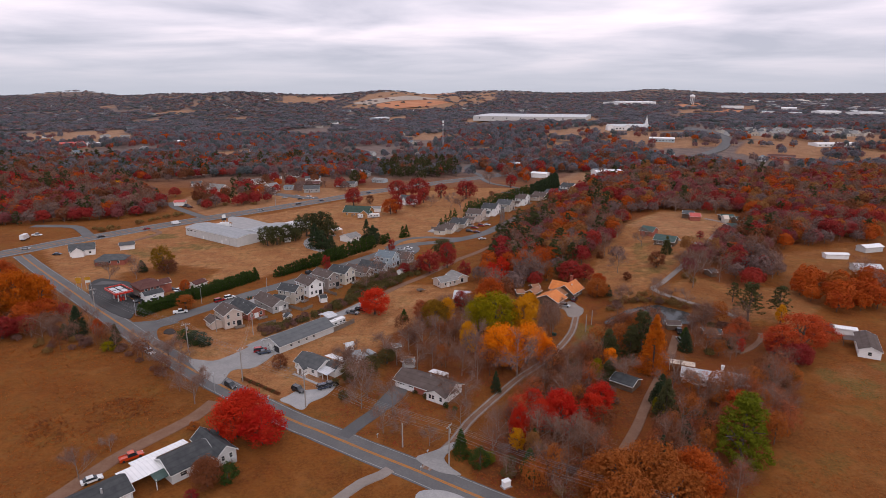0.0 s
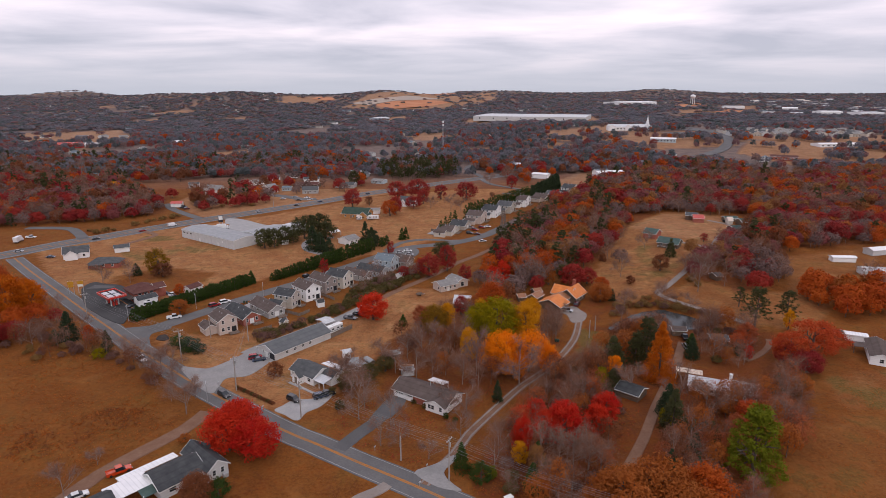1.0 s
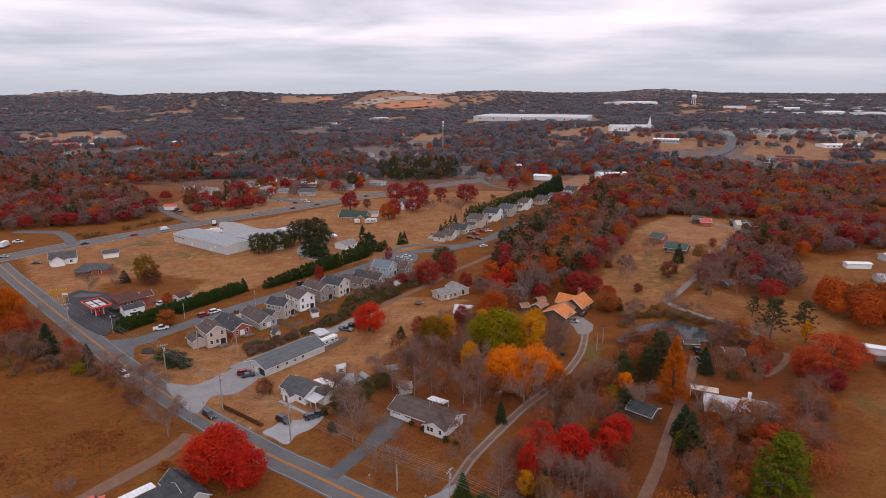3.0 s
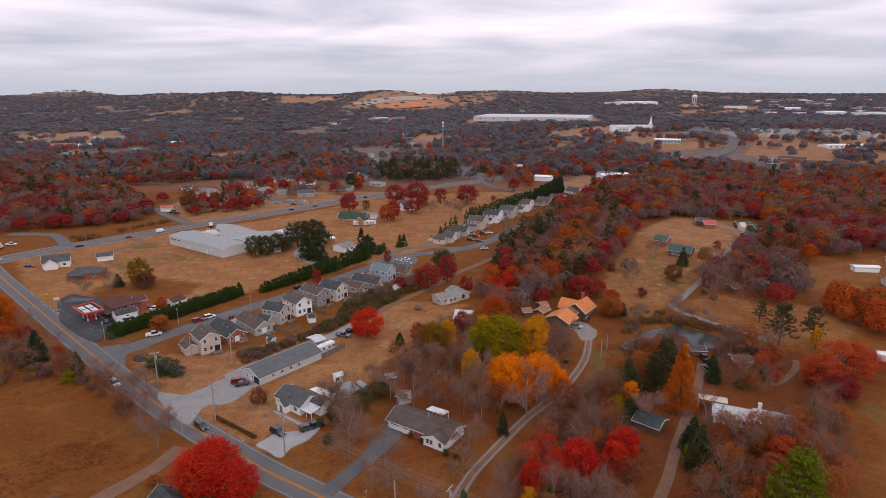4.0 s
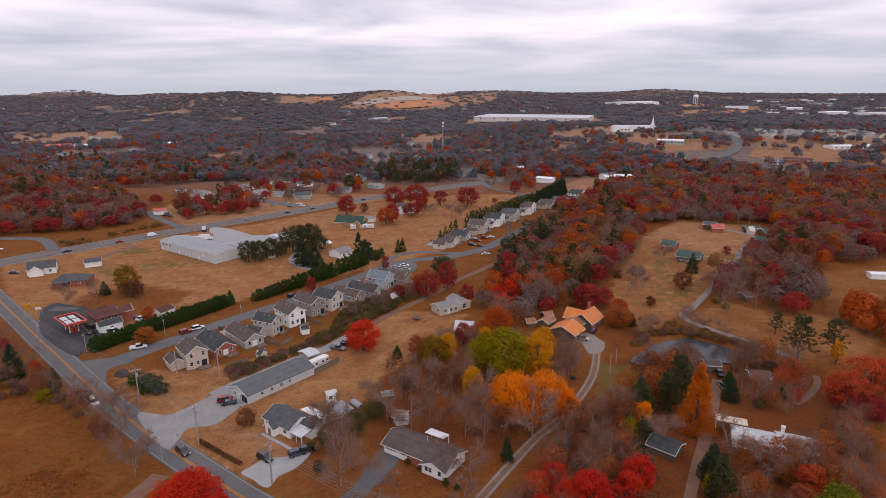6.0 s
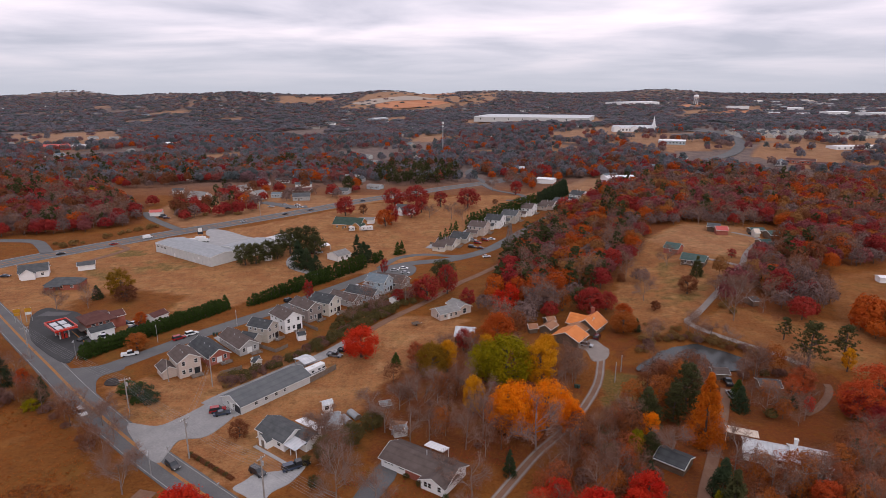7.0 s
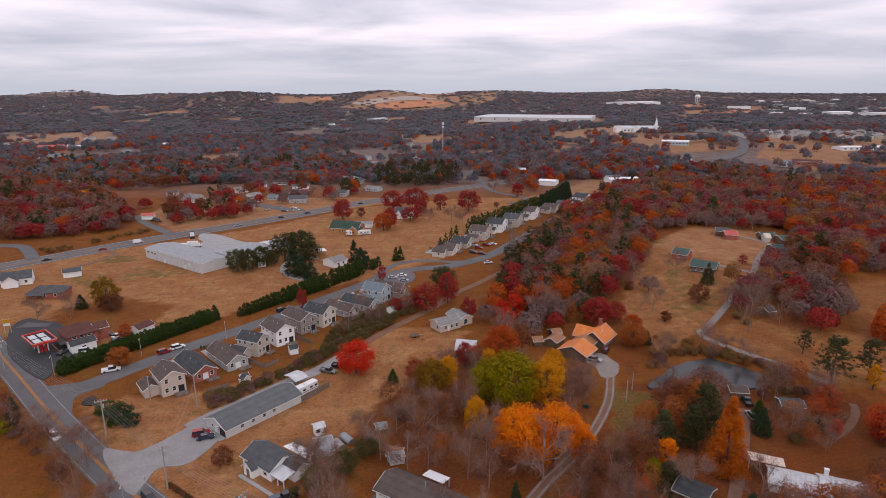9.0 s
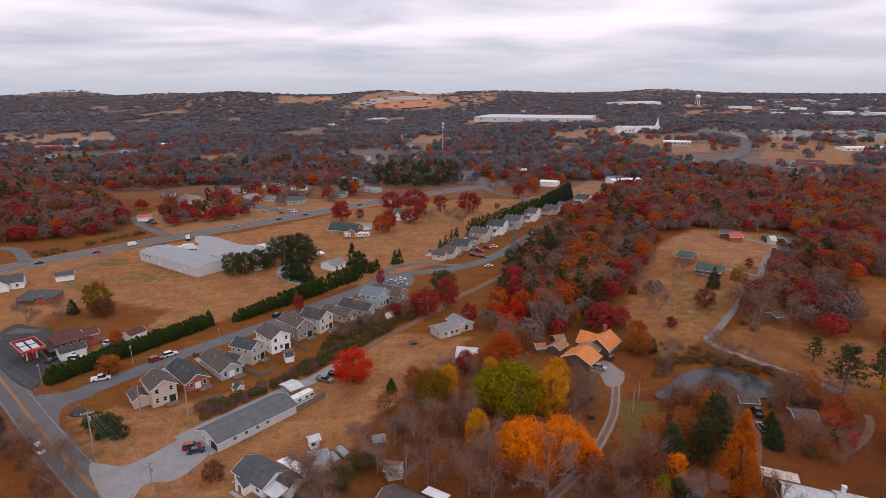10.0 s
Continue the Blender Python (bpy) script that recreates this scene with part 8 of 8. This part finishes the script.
def woods_bare(name, label, spots, wmin, wmax, twigs=110, size=0.9, flat=0.17):
    """Leafless woods: limbs and sprays of twigs."""
    units = []
    for k in range(4):
        b = limbs(11.0, 4.6, 0.11, 1, 0.85, 0.14, 5)
        bv = np.array([[b.v[i] for i in (q if len(q) == 4 else (*q[:3], q[2]))] for q in b.f if len(q) == 4]).reshape(-1, 3)
        tips = np.array([p for p in b.v if p[2] > 1.8])
        pick = tips[rng.integers(0, len(tips), twigs)] + rng.normal(size=(twigs, 3)) * 0.9
        v = leaf_quads(pick, size, None, 1.0, flat)[0].reshape(-1, 4, 3)
        units.append((bv, v[:, (0, 1, 3)].reshape(-1, 3)))
    parts_, tones = [[], []], []
    for x, y in spots:
        u = units[int(rng.integers(0, 4))]
        s = (wmin + (wmax - wmin) * rng.random()) / 9.0
        a = rng.random() * 6.2832
        ca, sa = math.cos(a) * s, math.sin(a) * s
        z = land(x, y)
        for k in (0, 1):
            v = u[k]
            parts_[k].append(np.stack([v[:, 0] * ca - v[:, 1] * sa + x, v[:, 0] * sa + v[:, 1] * ca + y, v[:, 2] * s * 1.15 + z], 1))
        tones.append(np.full(len(u[1]), rng.random()))
    a, b = np.concatenate(parts_[0]), np.concatenate(parts_[1])
    ob = new(name, array_mesh(name, b, np.arange(len(b)).reshape(-1, 3), TWIG, np.concatenate(tones)))
    tagged(ob, label, "woods", kind="stuff")
    part("limbs", array_mesh("limbs", a, np.arange(len(a)).reshape(-1, 4), PALE_BARK), None, ob)


def spots_in(ring, gap, margin=2.0, wild=1.0):
    """Places in a ring, about gap metres apart, off roads and houses."""
    xs, ys = [p[0] for p in ring], [p[1] for p in ring]
    out = []
    y = min(ys)
    while y < max(ys):
        x = min(xs)
        while x < max(xs):
            px, py = x + gap * wild * (rng.random() - 0.5), y + gap * wild * (rng.random() - 0.5)
            if inside(px, py, ring) and free(px, py, margin):
                out.append((px, py))
            x += gap
        y += gap
    return out


SORTED = {}


def sow(spots, mix):
    """Deal places out to kinds of tree; mix: kind to share. Kinds drift over the land in patches."""
    names = list(mix)
    share = np.array([mix[k] for k in names], float)
    for x, y in spots:
        w = share * np.array([math.exp(1.5 * noise.noise((x / 45 + 17 * i, y / 45, 2.0 * i))) for i in range(len(names))])
        k = names[int(rng.choice(len(names), p=w / w.sum()))]
        if k.startswith("mid_") and k != "mid_shrub" and y > 430:
            k = "back_" + k[4:]
        SORTED.setdefault(k, []).append((x, y))


# mown ground on which nothing grows tall
PAVED += [[(49.6, 231.8), (58.9, 239.7), (68.8, 229.3), (67.2, 214.2), (60.5, 203.8), (53.2, 192.0), (45.7, 184.5), (40.6, 181.3), (46.6, 195.3)]]
# near thickets and groves
sow(spots_in([(-21.3, 194.9), (-11.0, 221.6), (6.8, 240.7), (37.9, 225.1), (42.5, 214.9), (42.8, 202.9), (22.1, 171.0), (-18.1, 171.0)], 6.2), dict(near_bare=5, near_brown=2, near_rust=0.8, near_cedar=0.3, near_plum=1.5))
sow(spots_in([(61.7, 217.5), (74.6, 220.2), (86.6, 220.2), (106.2, 221.6), (104.8, 213.3), (81.9, 210.2), (60.9, 210.2)], 3.6, 0.2), dict(near_shrub=2, near_bare=3, near_brown=1.4))
sow(spots_in([(68.0, 233.0), (74.0, 241.0), (84.0, 247.5), (94.0, 249.5), (101.0, 245.0), (110.0, 234.0), (112.0, 226.0), (106.0, 222.0), (104.5, 232.0), (98.0, 239.5), (90.0, 243.0), (79.0, 238.0), (70.0, 229.0)], 2.3, 0.0), dict(near_shrub=2, near_plum=2, near_reed=3))
sow(spots_in([(9.4, 130.5), (18.9, 152.8), (32.3, 174.5), (46.6, 199.2), (55.3, 192.9), (54.5, 162.7), (51.3, 144.0), (36.7, 119.9), (15.4, 119.9)], 4.3, 1.0), dict(near_bare=4.4, near_brown=1.4, near_rust=0.6, near_ember=1.3, near_red=0.2, near_cedar=0.3, near_green=1.0, near_plum=2.6))
sow(spots_in([(55.8, 141.2), (72.6, 162.7), (88.9, 162.7), (115.2, 181.8), (108.8, 162.7), (82.3, 133.5), (64.8, 112.1), (57.3, 112.1), (48.8, 128.7)], 4.3, 1.0), dict(near_bare=4.0, near_brown=1.2, near_rust=1.2, near_ember=2.2, near_cedar=0.4, near_green=0.5, near_plum=1.0))
sow(spots_in([(56.2, 221.6), (87.0, 217.5), (109.6, 221.6), (114.9, 208.7), (121.6, 202.9), (102.2, 185.3), (88.3, 185.3), (84.8, 200.1), (66.9, 197.4), (53.2, 176.8), (42.0, 178.8), (51.9, 197.4)], 4.2, 1.0), dict(near_bare=4.8, near_brown=1.5, near_rust=0.7, near_ember=0.7, near_pine=0.4, near_cedar=0.5, near_green=1.8, near_plum=2.8))
sow(spots_in([(76.6, 261.6), (93.3, 256.4), (100.2, 249.4), (112.9, 233.4), (106.4, 225.1), (98.1, 240.7), (79.1, 240.7), (67.3, 228.8)], 4.2, 0.5), dict(near_shrub=5, near_bare=1))
sow(spots_in([(43.9, 236.6), (49.4, 225.1), (48.3, 208.7), (35.8, 192.4), (33.5, 202.9)], 5.6), dict(near_bare=4, near_pine=0.6))
sow(spots_in([(76.4, 149.6), (83.8, 160.0), (94.2, 164.0), (106.0, 164.0), (100.0, 150.0), (92.5, 138.4), (80.4, 131.3)], 4.6), dict(near_ember=5, near_bare=2.2, near_rust=1))
# strips of brush along lanes and roads
sow(spots_in([(-72.7, 212.4), (-62.0, 219.5), (-51.6, 231.8), (-43.5, 245.0), (-30.5, 264.2), (-21.1, 278.1), (-20.5, 270.7), (-36.0, 246.8), (-47.6, 230.3), (-60.3, 214.3), (-67.3, 206.9)], 2.2, 0.0), dict(near_shrub=1.6, near_green=4.2, near_plum=2.2, near_ember=0.12))
sow(spots_in([(-45.4, 254.2), (-33.1, 284.1), (-20.2, 295.1), (-8.2, 297.1), (-10.2, 286.0), (-20.5, 270.7), (-36.0, 246.8)], 2.9, 0.2), dict(near_bare=0.6, near_green=4.0, near_plum=2.4, near_crimson=0.15))
sow(spots_in([(-153.3, 205.3), (-142.9, 216.3), (-126.5, 210.7), (-107.0, 192.9), (-84.5, 177.7), (-76.2, 166.2), (-77.5, 161.0), (-105.5, 186.1), (-126.3, 195.3), (-143.5, 190.6)], 4.0, 0.4), dict(near_bare=2.2, near_shrub=1.5, near_brown=1.6, near_plum=3.0))
sow(spots_in([(-218.3, 216.3), (-163.2, 238.2), (-150.9, 222.2), (-153.3, 205.3), (-190.9, 186.1)], 5.6), dict(near_orange=2.4, near_brown=1.5, near_bare=0.8, near_crimson=1.2, near_plum=1.5))
sow(spots_in([(2.2, 124.6), (10.6, 126.4), (22.1, 119.9), (33.9, 114.0), (27.1, 112.1), (12.4, 115.9)], 5.0, 0.5), dict(near_shrub=2, near_bare=2, near_rust=0.6, near_green=0.6))
# the wood between the street's end and the clearing
sow(spots_in([(15.4, 287.2), (30.0, 315.4), (55.2, 311.6), (59.6, 287.2), (45.7, 264.2), (28.3, 245.0), (16.1, 264.2)], 6.8), dict(mid_bare=2, mid_grey=2.5, mid_crimson=1, mid_brown=1.5, mid_orange=1))
sow(spots_in([(17.8, 327.7), (36.4, 360.9), (60.9, 409.6), (94.9, 489.9), (125.5, 510.9), (136.6, 476.1), (125.0, 395.8), (96.4, 337.0), (76.0, 304.0), (52.3, 297.1), (30.0, 315.4)], 6.8), dict(mid_bare=2.4, mid_grey=2.5, mid_crimson=2, mid_plum=1.4, mid_brown=1.2, mid_orange=1.4, mid_pine=1.6, mid_rust=1.2, mid_ochre=1.0))
sow(spots_in([(18.1, 332.0), (36.4, 360.9), (62.1, 416.7), (85.5, 463.6), (81.0, 423.0), (51.3, 350.7), (27.5, 315.4)], 6.4), dict(mid_pine=5.0, mid_bare=1.0, mid_brown=0.6))
sow(spots_in([(23.6, 300.6), (47.6, 327.7), (69.9, 319.4), (66.8, 297.1), (41.0, 287.2)], 8.0), dict(mid_pine=4.0, mid_bare=1.0))
sow(spots_in([(135.2, 415.4), (160.4, 439.0), (195.4, 445.9), (218.3, 419.7), (201.8, 369.1), (291.9, 381.1), (589.3, 664.7), (349.1, 603.6), (284.2, 697.5), (202.0, 633.8), (133.8, 560.7), (134.7, 497.5)], 7.0), dict(mid_bare=2.4, mid_grey=3.2, mid_crimson=2.4, mid_plum=3.0, mid_brown=1.0, mid_orange=1.7, mid_pine=0.7, mid_rust=0.7, mid_ochre=1.5))
sow(spots_in([(165.7, 347.5), (198.7, 369.1), (309.4, 393.9), (255.2, 337.7), (193.2, 320.2), (145.1, 282.6), (131.2, 291.0)], 7.0), dict(mid_bare=2.6, mid_grey=2.5, mid_crimson=2, mid_plum=2.4, mid_brown=1.2, mid_orange=0.8, mid_rust=0.8, mid_pine=0.5, mid_ochre=0.8))
sow(spots_in([(142.8, 290.8), (178.6, 306.0), (170.3, 282.6), (147.5, 258.1), (137.9, 262.7)], 7.5), dict(mid_bare=1.7, mid_grey=1.7, mid_crimson=2, mid_brown=1.5))
sow(spots_in([(156.4, 255.6), (193.5, 277.4), (205.3, 262.7), (195.0, 234.8), (162.2, 228.3)], 7.5), dict(mid_orange=6, mid_rust=1.5, mid_bare=1))
# beyond the highway
sow(spots_in([(-343.1, 377.6), (-252.4, 412.4), (-214.1, 431.8), (-228.3, 485.2), (-330.3, 599.0), (-598.3, 632.6)], 7.2), dict(mid_bare=2.5, mid_grey=3.5, mid_crimson=2.4, mid_plum=1.6, mid_brown=2, mid_orange=0.6, mid_pine=1))
sow(spots_in([(-207.2, 471.5), (-226.7, 542.0), (-197.7, 506.3), (-170.5, 542.0), (-142.1, 495.5), (-154.8, 471.5), (-182.4, 443.1)], 9.5), dict(mid_bare=1.7, mid_grey=1.7, mid_crimson=2, mid_brown=2, mid_shrub=2))
sow(spots_in([(-241.1, 381.2), (-218.2, 396.1), (-200.2, 433.4), (-184.7, 439.8), (-205.9, 416.7), (-225.3, 371.9)], 4.5, 0.5), dict(mid_shrub=1))
sow(spots_in([(-73.2, 649.6), (-62.5, 755.2), (-16.0, 757.3), (18.3, 742.2), (13.2, 629.6), (-28.4, 604.7), (-55.7, 614.6)], 9.5), dict(mid_pine=5, mid_brown=0.8, mid_grey=1.2))
sow(spots_in([(-598.3, 632.6), (-712.9, 819.3), (-401.4, 819.3), (-205.8, 819.3), (-99.2, 781.0), (-72.6, 668.5), (-138.5, 704.2), (-204.5, 678.5), (-273.0, 599.0), (-360.4, 605.4)], 10.5), dict(mid_bare=2.5, mid_grey=3.5, mid_crimson=2, mid_brown=2.2, mid_orange=0.8, mid_pine=2.2))
sow(spots_in([(73.9, 582.9), (117.6, 625.3), (187.4, 640.2), (253.7, 697.5), (196.9, 734.4), (92.9, 724.8), (47.8, 717.1), (23.5, 741.3), (54.0, 644.7)], 9.5), dict(mid_bare=1.7, mid_grey=1.7, mid_crimson=1.5, mid_orange=1.5, mid_brown=1.5))

sow(spots_in([(-235.8, 513.0), (-195.1, 615.3), (-85.4, 677.0), (-66.1, 569.0), (-130.6, 485.2), (-188.6, 456.8)], 19.0), dict(mid_bare=1.7, mid_grey=2.5, mid_crimson=2, mid_brown=2.0, mid_orange=0.8, mid_pine=0.8))
sow(spots_in([(75.9, 287.1), (93.8, 328.7), (128.1, 395.1), (138.5, 400.8), (113.4, 341.9), (96.2, 285.6), (77.5, 264.1)], 19.0), dict(mid_bare=3, mid_grey=1.5, mid_orange=1, mid_rust=0.8))
sow(spots_in([(135.5, 320.3), (136.3, 306.0), (171.6, 337.7), (163.7, 306.0), (129.5, 262.8), (112.7, 258.4), (120.5, 283.3)], 9.0), dict(mid_bare=4, mid_grey=2.0, mid_plum=0.8, mid_ochre=0.6, mid_shrub=1))
sow(spots_in([(145.0, 422.8), (171.2, 442.5), (203.2, 439.0), (209.6, 413.7), (193.5, 419.7), (164.2, 425.9)], 6.5), dict(mid_bare=3, mid_grey=2, mid_crimson=0.6))
# far country: woods and fields in patches out to the ridges


def in_field(x, y):
    return any(inside(x, y, r) for r in FIELDS) or any(inside(x, y, r) for r in SOIL)


def far_sow():
    y, gap = 640.0, 11.0
    while y < 4950:
        gap = 8.4 + (y - 640) * (0.0078 if y < 1250 else 0.0100)
        half = y * 0.80 + 60
        x = -half
        while x < half:
            px, py = x + gap * (rng.random() - 0.5), y + gap * (rng.random() - 0.5)
            x += gap
            dense = 0.10 + 1.0 * noise.noise((px / 200, py / 300, 9.0)) + 0.5 * noise.noise((px / 70, py / 90, 4.0)) + (0.3 if y > 1900 else 0.12)
            if rng.random() > (0.62 if y < 1250 else 0.72) + dense * 2.2 or (in_field(px, py) and noise.noise((px / 38, py / 55, 1.0)) < (0.34 if px < 0 else 0.16)) or not free(px, py, 2):
                continue
            yield px, py
        y += gap * 0.95


far = list(far_sow())
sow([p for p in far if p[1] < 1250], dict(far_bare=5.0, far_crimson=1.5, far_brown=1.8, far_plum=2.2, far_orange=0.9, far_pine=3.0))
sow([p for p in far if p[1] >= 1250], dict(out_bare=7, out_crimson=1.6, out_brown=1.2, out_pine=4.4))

for key, leaf, shape, words, leaves, size, w0, w1 in (
        ("near_brown", "brown", "oval", "thin brown-leaved autumn thicket", 1300, 0.20, 5, 9), ("near_rust", "rust", "oval", "rust-leaved undergrowth trees", 1700, 0.22, 5, 9), ("near_red", "red", "oval", "small red-leaved autumn trees", 1300, 0.24, 4, 7),
        ("near_shrub", "straw_shrub", "shrub", "dry straw-coloured autumn brush", 420, 0.22, 2, 4.5), ("near_green", "moss", "shrub", "dull green brush along the lane", 520, 0.22, 3.0, 5.5), ("near_pine", "pine", "fullpine", "dark pines in the thicket", 1500, 0.40, 6, 9), ("near_plum", "heather", "shrub", "purple-brown autumn brush", 420, 0.22, 2.5, 5),
        ("near_reed", "brown", "shrub", "brown reeds and brush on the pond bank", 420, 0.2, 2, 3.6), ("near_ember", "ember", "oval", "thin red-orange autumn saplings", 1100, 0.17, 4.5, 8), ("near_cedar", "cedar", "cedar", "dark green young cedars in the thicket", 1200, 0.28, 3, 5.5), ("near_orange", "orange", "broad", "orange-leaved roadside autumn oaks", 2800, 0.31, 9, 14), ("near_crimson", "crimson", "oval", "crimson-leaved autumn saplings", 1300, 0.24, 5, 8),
        ("mid_crimson", "crimson", "broad", "crimson autumn woods in full leaf", 1150, 0.44, 8, 13), ("mid_plum", "plum", "broad", "plum-red autumn woods", 1100, 0.44, 8, 13), ("mid_grey", "grey", "broad", "leafless purple-grey autumn woods", 900, 0.40, 8, 12), ("mid_brown", "brown", "oval", "withered brown autumn woods", 800, 0.40, 7, 11),
        ("mid_orange", "orange", "broad", "orange autumn woods in full leaf", 1150, 0.44, 8, 13), ("mid_ochre", "ochre", "oval", "ochre autumn woods thinning out", 850, 0.40, 7, 11), ("mid_rust", "rust", "broad", "rust-coloured autumn oak woods", 1100, 0.44, 8, 12), ("mid_pine", "pine", "fullpine", "dark green ragged pine woods", 1000, 0.50, 7, 11), ("mid_shrub", "straw_shrub", "shrub", "dry brush beside the highway", 200, 0.42, 3, 5.5),
        ("back_crimson", "crimson", "broad", "crimson autumn woods beyond the clearing", 480, 0.68, 8, 13), ("back_plum", "plum", "broad", "plum-red autumn woods beyond the clearing", 480, 0.68, 8, 13), ("back_grey", "grey", "broad", "leafless purple-grey woods beyond the clearing", 420, 0.64, 8, 12), ("back_brown", "brown", "oval", "withered brown woods beyond the clearing", 400, 0.58, 7, 11),
        ("back_orange", "orange", "broad", "orange autumn woods beyond the clearing", 480, 0.68, 8, 13), ("back_ochre", "ochre", "oval", "ochre autumn woods beyond the clearing", 400, 0.58, 7, 11), ("back_rust", "rust", "broad", "rust-coloured oak woods beyond the clearing", 480, 0.68, 8, 12), ("back_pine", "pine", "pine", "dark green pines beyond the clearing", 430, 0.70, 6, 9),
        # far and outer kinds, orange aside, wear leaf colours with painted haze
        ("far_crimson", "far_haze_red", "broad", "distant crimson autumn woods muted with painted haze", 160, 1.10, 8, 12), ("far_brown", "hazed_russet", "broad", "distant red-brown autumn woods muted with painted haze", 160, 1.10, 8, 12), ("far_plum", "far_plum", "broad", "distant plum-red autumn woods muted with painted haze", 160, 1.10, 8, 12), ("far_orange", "orange", "broad", "distant orange autumn woods", 160, 1.10, 8, 12), ("far_pine", "haze_pine", "oval", "distant pines paled and blued with painted haze", 150, 1.0, 7, 10),
        ("out_crimson", "far_plum", "broad", "plum-red woods on the far hills, muted with painted haze", 38, 2.1, 17, 27), ("out_brown", "hazed_russet", "broad", "red-brown woods on the far hills, muted with painted haze", 38, 2.1, 17, 27), ("out_pine", "haze_pine", "broad", "pine woods on the far hills, blued with painted haze", 38, 2.2, 14, 24)):
    woods(key.split("_", 1)[0] + "_woods", words, SORTED.get(key, []), shape, leaf, leaves, size, w0, w1, trunk=not key.startswith("out"), tall=(0.85, 1.15) if not key.startswith("out") else (0.30, 0.42))
woods_bare("near_woods", "leafless grey-brown tangled thicket", SORTED["near_bare"], 5.0, 9, 1500, 0.85, 0.068)
woods_bare("mid_woods", "leafless grey autumn woods", SORTED["mid_bare"], 7, 11, 460, 1.15, 0.13)
woods_bare("back_woods", "leafless grey woods beyond the clearing", SORTED["back_bare"], 7, 11, 260, 1.5, 0.22)
# distant bare woods take the twig grey that has haze painted in
woods("far_woods", "distant leafless woods greyed with painted haze", SORTED["far_bare"], "broad", "slate", 150, 1.10, 8, 13)
woods("far_woods", "leafless woods on the far hills, greyed with painted haze", SORTED["out_bare"], "broad", "slate", 38, 2.1, 17, 27, trunk=False, tall=(0.32, 0.45))


def tufts(name, label, ring, count, leaf, size):
    """Dry grass and weeds, too many to count."""
    xs, ys = [p[0] for p in ring], [p[1] for p in ring]
    out = []
    while len(out) < count:
        x, y = min(xs) + (max(xs) - min(xs)) * rng.random(), min(ys) + (max(ys) - min(ys)) * rng.random()
        if inside(x, y, ring) and noise.noise((x / 14, y / 14, 6)) + 0.5 * noise.noise((x / 4, y / 4, 2)) > rng.random() - 0.55 and free(x, y, 0.2):
            out.append((x, y, land(x, y) + 0.15))
    c = np.repeat(np.array(out), 3, 0) + rng.normal(size=(count * 3, 3)) * np.array([0.25, 0.25, 0.06])
    v, q = leaf_quads(c, size, np.tile([0.0, 0.0, 1.0], (len(c), 1)), 0.6, 0.8)
    tagged(new(name, array_mesh(name, v, q, LEAF[leaf], np.repeat(rng.random(count), 12))), label, "grass", kind="stuff")


NEAR_FIELD = [(-136.2, 112.1), (-219.5, 195.3), (-135.4, 200.2), (-103.6, 186.1), (-70.9, 152.8), (-89.4, 128.7), (-91.0, 112.1)]
tufts("dry_grass", "rust-coloured dry meadow grass", NEAR_FIELD, 5200, "rust", 0.20)
tufts("dry_grass", "straw-coloured dry meadow grass", NEAR_FIELD, 2200, "straw_shrub", 0.17)
WEEDS = [(-118.4, 139.2), (-112.5, 149.3), (-104.0, 153.0), (-98.5, 160.6), (-86.7, 160.6), (-84.3, 151.8), (-93.5, 147.0), (-97.5, 140.6), (-104.0, 134.0)]
tufts("weeds", "grey-brown patch of tall dead weeds", WEEDS, 420, "brown", 0.24)
tufts("weeds", "straw-coloured patch of tall dead weeds", WEEDS, 420, "rust", 0.24)
LAWN = [(-48.3, 112.1), (-51.5, 133.5), (-40.3, 141.2), (-12.9, 124.2), (-18.1, 112.1)]
tufts("dry_grass", "short dry lawn grass beside the road", LAWN, 700, "brown", 0.13)
RIGHT_FIELD = [(72.4, 112.1), (106.2, 162.7), (126.6, 181.8), (177.7, 186.1), (140.2, 112.1)]
tufts("dry_grass", "rust and straw hayfield grass", RIGHT_FIELD, 3000, "rust", 0.15)
MIDDLE = [(-86.9, 178.8), (-100.1, 208.7), (-79.0, 211.7), (-49.0, 221.6), (-26.8, 236.6), (-9.5, 269.6), (9.7, 264.2), (-0.7, 228.8), (-20.1, 197.4), (-36.7, 174.8)]
tufts("dry_grass", "straw-coloured mown lawn grass", MIDDLE, 1800, "straw_shrub", 0.13)
tufts("fallen_leaves", "scattered orange fallen leaves on the lawn", MIDDLE, 700, "rust", 0.12)
GROVE = [(-40.9, 144.0), (-15.0, 169.9), (22.5, 186.1), (45.7, 205.3), (57.4, 186.1), (94.1, 162.7), (92.4, 144.0), (68.6, 112.1), (9.8, 115.9), (-0.6, 133.5), (-21.3, 136.0)]
tufts("fallen_leaves", "red-brown fallen leaves under the trees", GROVE, 5200, "rust", 0.16)
tufts("fallen_leaves", "crimson fallen leaves under the trees", GROVE, 2600, "crimson", 0.15)

build_ground()
